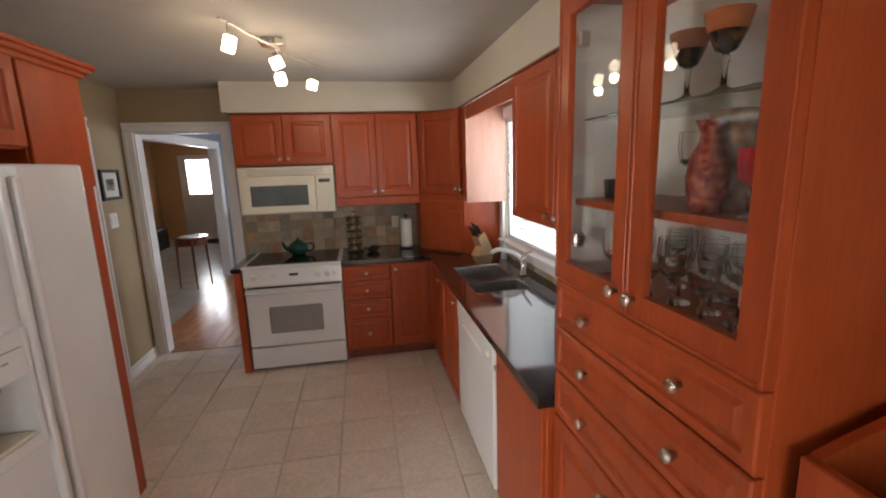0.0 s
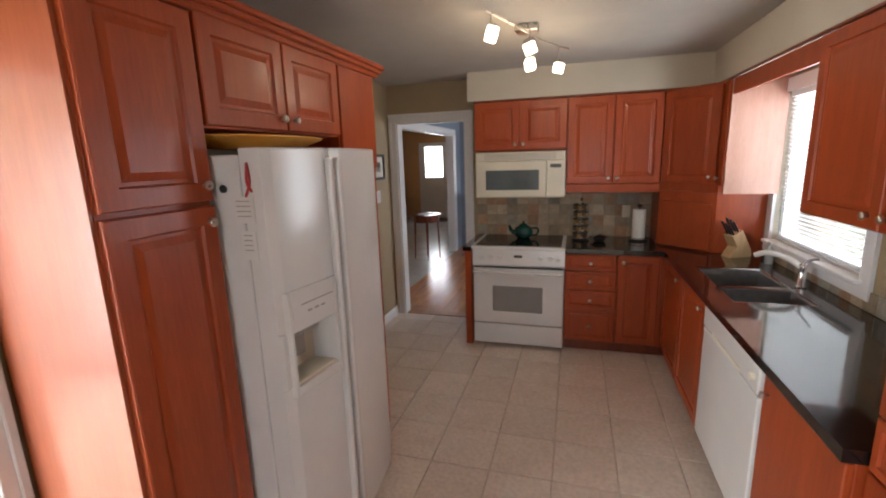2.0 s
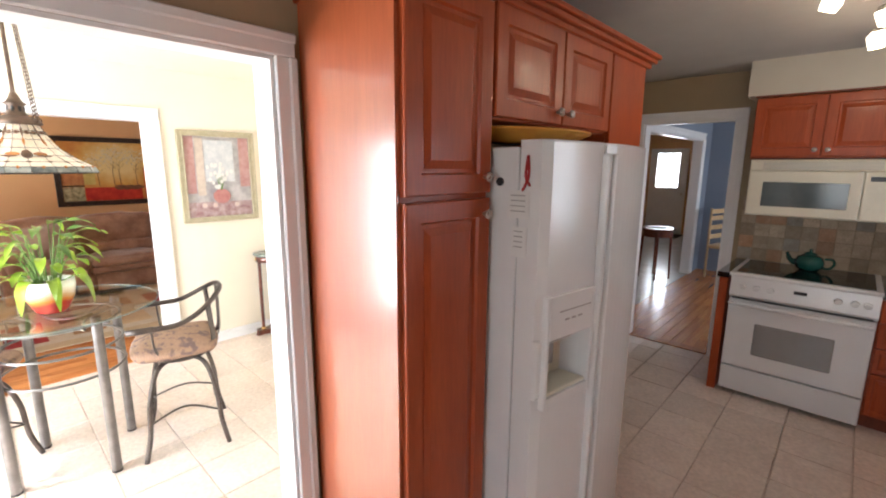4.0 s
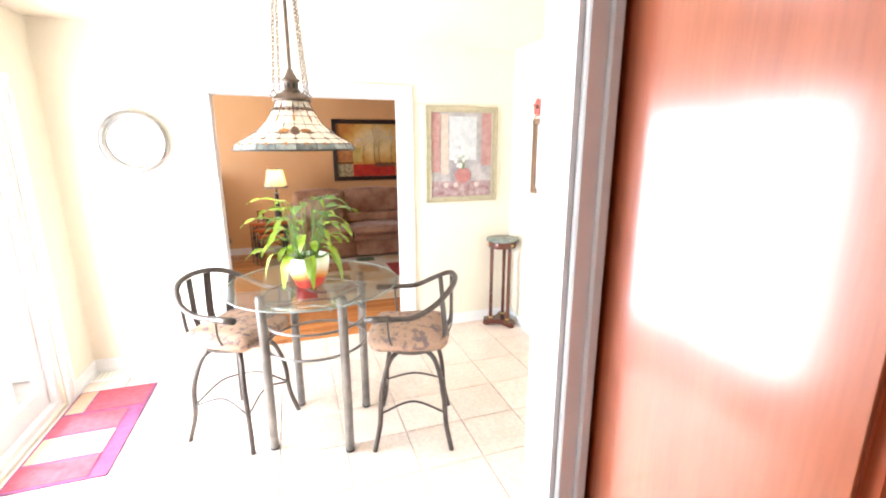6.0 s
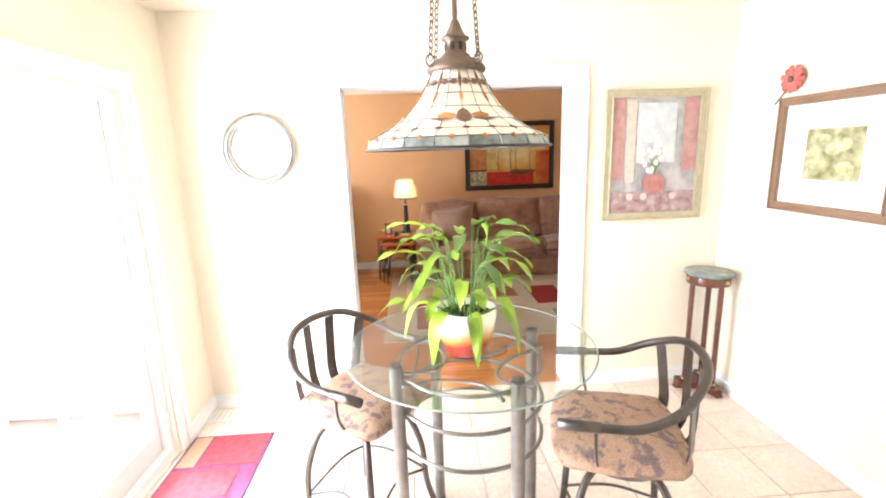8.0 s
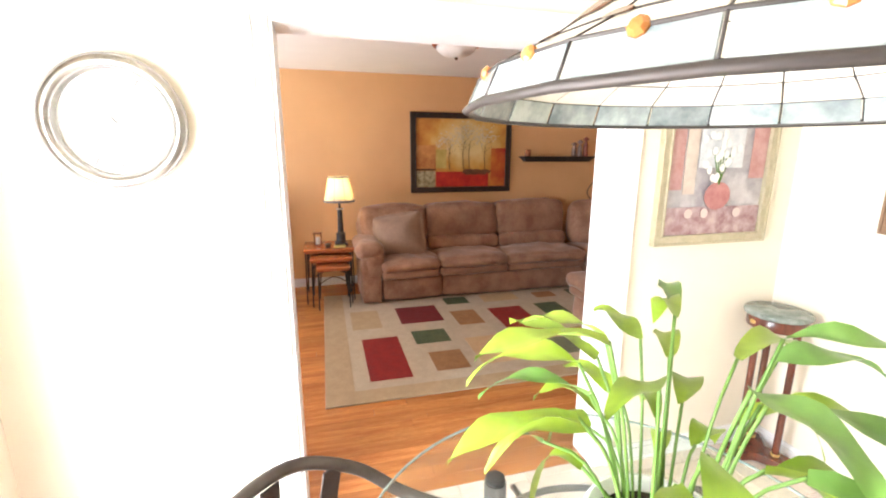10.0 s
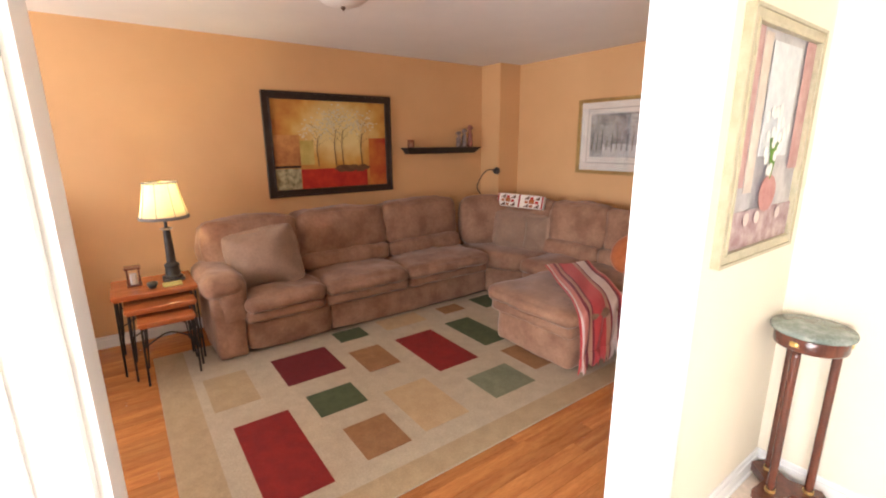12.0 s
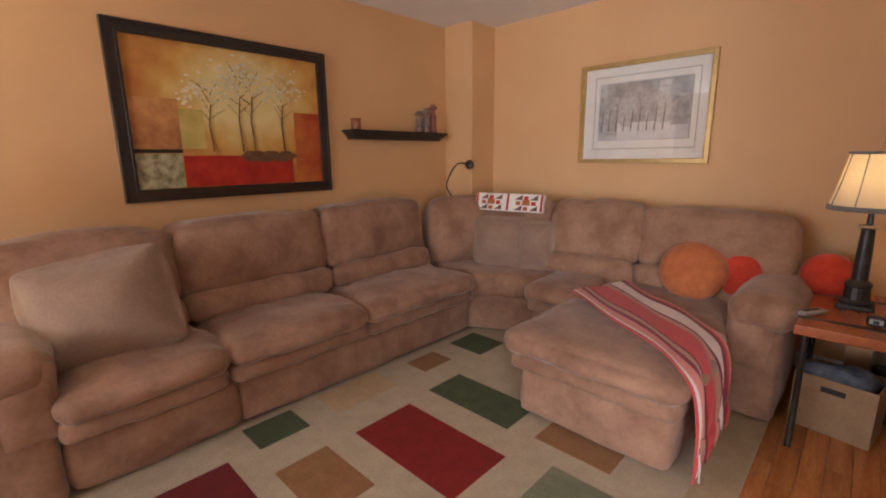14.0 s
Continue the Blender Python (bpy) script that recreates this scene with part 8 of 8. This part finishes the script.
# ceiling light
cl = thing("ceiling_light", -7.10, 1.18, 2.30, "flush ceiling light: frosted bowl, cherry wood rim", "ceiling light")
part("rim", lathe([(0.175, -0.0), (0.190, -0.012), (0.192, -0.030), (0.178, -0.045), (0.160, -0.048), (0.160, -0.0)], -7.10, 1.18, 2.409, 36), CHERRY, cl, smooth=True)
part("bowl", lathe([(0.160, -0.045), (0.148, -0.075), (0.110, -0.105), (0.055, -0.122), (0, -0.126)], -7.10, 1.18, 2.409, 32), mat("frosted_bowl", (0.80, 0.80, 0.78), None, 0.35), cl, smooth=True)
part("finial", lathe([(0.012, -0.125), (0.014, -0.134), (0.006, -0.142), (0, -0.148)], -7.10, 1.18, 2.409, 12), BRONZE, cl)

# ---- pieces of floors and walls ----
def tiles(host, x0, x1, y0, y1, gx, gy, px, py, gap=0.005, z=0.0):
    """Square tiles on a grid through (gx, gy), clipped to the room."""
    i0, i1 = math.floor((x0 - gx) / px), math.ceil((x1 - gx) / px)
    j0, j1 = math.floor((y0 - gy) / py), math.ceil((y1 - gy) / py)
    share = {}
    for i in range(i0, i1):
        for j in range(j0, j1):
            a0, a1 = max(x0, gx + i * px + gap / 2), min(x1, gx + (i + 1) * px - gap / 2)
            b0, b1 = max(y0, gy + j * py + gap / 2), min(y1, gy + (j + 1) * py - gap / 2)
            if a1 - a0 < 0.01 or b1 - b0 < 0.01:
                continue
            w_, h_ = round(a1 - a0, 4), round(b1 - b0, 4)
            if (w_, h_) not in share:
                e, t_ = 0.003, 0.003
                vs = [(sx * w_ / 2, sy * h_ / 2, -0.011) for sx, sy in ((-1, -1), (1, -1), (1, 1), (-1, 1))] + [(sx * w_ / 2, sy * h_ / 2, -t_) for sx, sy in ((-1, -1), (1, -1), (1, 1), (-1, 1))] + \
                     [(sx * (w_ / 2 - e), sy * (h_ / 2 - e), 0) for sx, sy in ((-1, -1), (1, -1), (1, 1), (-1, 1))]
                fs_ = [(8, 9, 10, 11)] + [(k + o, (k + 1) % 4 + o, (k + 1) % 4 + o + 4, k + o + 4) for o in (0, 4) for k in range(4)]
                me = bpy.data.meshes.new("tile")
                me.from_pydata(vs, [], fs_)
                me.materials.append(TILE)
                share[(w_, h_)] = me
            ob = new("tile", share[(w_, h_)])
            ob.location = ((a0 + a1) / 2, (b0 + b1) / 2, z)
            ob.parent = host


kf = tagged(new("floor_kitchen"), "beige ceramic tile floor with narrow grout joints", "floor", "", "structure")
tiles(kf, KX, WX, -1.78, 4.70, -0.795, 2.745, 0.334, 0.346)
tiles(kf, -2.58, KX, 3.05, 4.70, -0.795, 2.745, 0.334, 0.346)
bf = tagged(new("floor_breakfast"), "beige ceramic tile floor with narrow grout joints", "floor", "", "structure")
tiles(bf, XB, KX, -0.99, NY, -0.795, 2.745, 0.334, 0.346)
tiles(bf, XB - 0.05, XB, -0.018, 1.366, -0.795, 2.745, 0.334, 0.346)


def boards(host, x0, x1, y0, y1, wdt, seed, count=10 ** 6):
    """Strip flooring that runs along y."""
    rn = random.Random(seed)
    n = max(1, round((x1 - x0) / wdt))
    wdt = (x1 - x0) / n
    for i in range(n):
        y = y0 - rn.uniform(0.1, 1.3)
        while y < y1:
            ln = rn.uniform(0.75, 1.45)
            a, b = max(y, y0), min(y + ln, y1)
            y += ln
            if b - a < 0.02:
                continue
            g, e = 0.0007, 0.0012
            w_, h_ = wdt / 2 - g, (b - a) / 2 - g
            vs = [(sx * w_, sy * h_, -0.011) for sx, sy in ((-1, -1), (1, -1), (1, 1), (-1, 1))] + [(sx * w_, sy * h_, -e) for sx, sy in ((-1, -1), (1, -1), (1, 1), (-1, 1))] + \
                 [(sx * (w_ - e), sy * (h_ - e), 0) for sx, sy in ((-1, -1), (1, -1), (1, 1), (-1, 1))]
            me = bpy.data.meshes.new("board")
            me.from_pydata(vs, [], [(8, 9, 10, 11)] + [(k + o, (k + 1) % 4 + o, (k + 1) % 4 + o + 4, k + o + 4) for o in (0, 4) for k in range(4)])
            me.materials.append(OAK)
            ob = new("board", me)
            ob.location = (x0 + wdt * (i + 0.5), (a + b) / 2, 0)
            ob.parent = host


lf = tagged(new("floor_living"), "honey oak strip floor, satin varnish", "floor", "", "structure")
boards(lf, -8.77, XB - 0.05, -2.28, 3.955, 0.083, 3)
df = tagged(new("floor_dining"), "honey oak strip floor, satin varnish", "floor", "", "structure")
boards(df, -2.785, 1.22, 4.70, 8.45, 0.095, 4)

# tumbled stone backsplash
bsp = tagged(new("backsplash"), "tumbled beige and rust stone backsplash tiles", "backsplash", "", "structure")
STONE = mat("tumbled_stone", (0.38, 0.29, 0.19), (0.50, 0.40, 0.28), 0.6, scale=14, fine=0.2, vary=0.28, bump=0.4, bump_scale=50)
STONE2 = mat("rust_stone", (0.40, 0.22, 0.12), (0.50, 0.32, 0.20), 0.6, scale=14, fine=0.2, vary=0.2, bump=0.4, bump_scale=50)
STONE3 = mat("grey_stone", (0.30, 0.265, 0.205), (0.40, 0.36, 0.29), 0.6, scale=14, fine=0.2, vary=0.2, bump=0.4, bump_scale=50)
TS = {}
for kind, mm_ in (("tile_n", STONE), ("tile_r", STONE2), ("tile_g", STONE3)):
    b2 = box(-0.0485, 0.0485, 0, 0.010, -0.0485, 0.0485, 0.003)
    TS[kind] = finish("tile", b2, mm_)
rnd = random.Random(9)
for i in range(16):
    for j in range(5):
        if -1.655 + 0.1 * i + 0.05 > -0.06:
            continue
        ob = new("tile", TS[rnd.choice(("tile_n", "tile_n", "tile_n", "tile_g", "tile_r"))])
        ob.location = (-1.605 + 0.1 * i, WY - 0.0105, 0.965 + 0.1 * j)
        ob.parent = bsp
for i in range(24):
    for j in range(1 if 11 <= i <= 23 else 4):
        yy = 1.64 + 0.1 * i
        if yy > 3.96 or (j and 2.70 < yy):
            continue
        ob = new("tile", TS[rnd.choice(("tile_n", "tile_n", "tile_g", "tile_r"))])
        ob.matrix_world = pose(WX - 0.0105, yy, 0.9645 + 0.1 * j - (0.002 if 11 <= i else 0), 0, 0, -90)
        ob.parent = bsp
solo("threshold_hall", box(-2.47, -1.79, 4.665, 4.775, 0.0, 0.008, 0.003), OAK, "oak threshold strip in the doorway", "threshold", "structure")
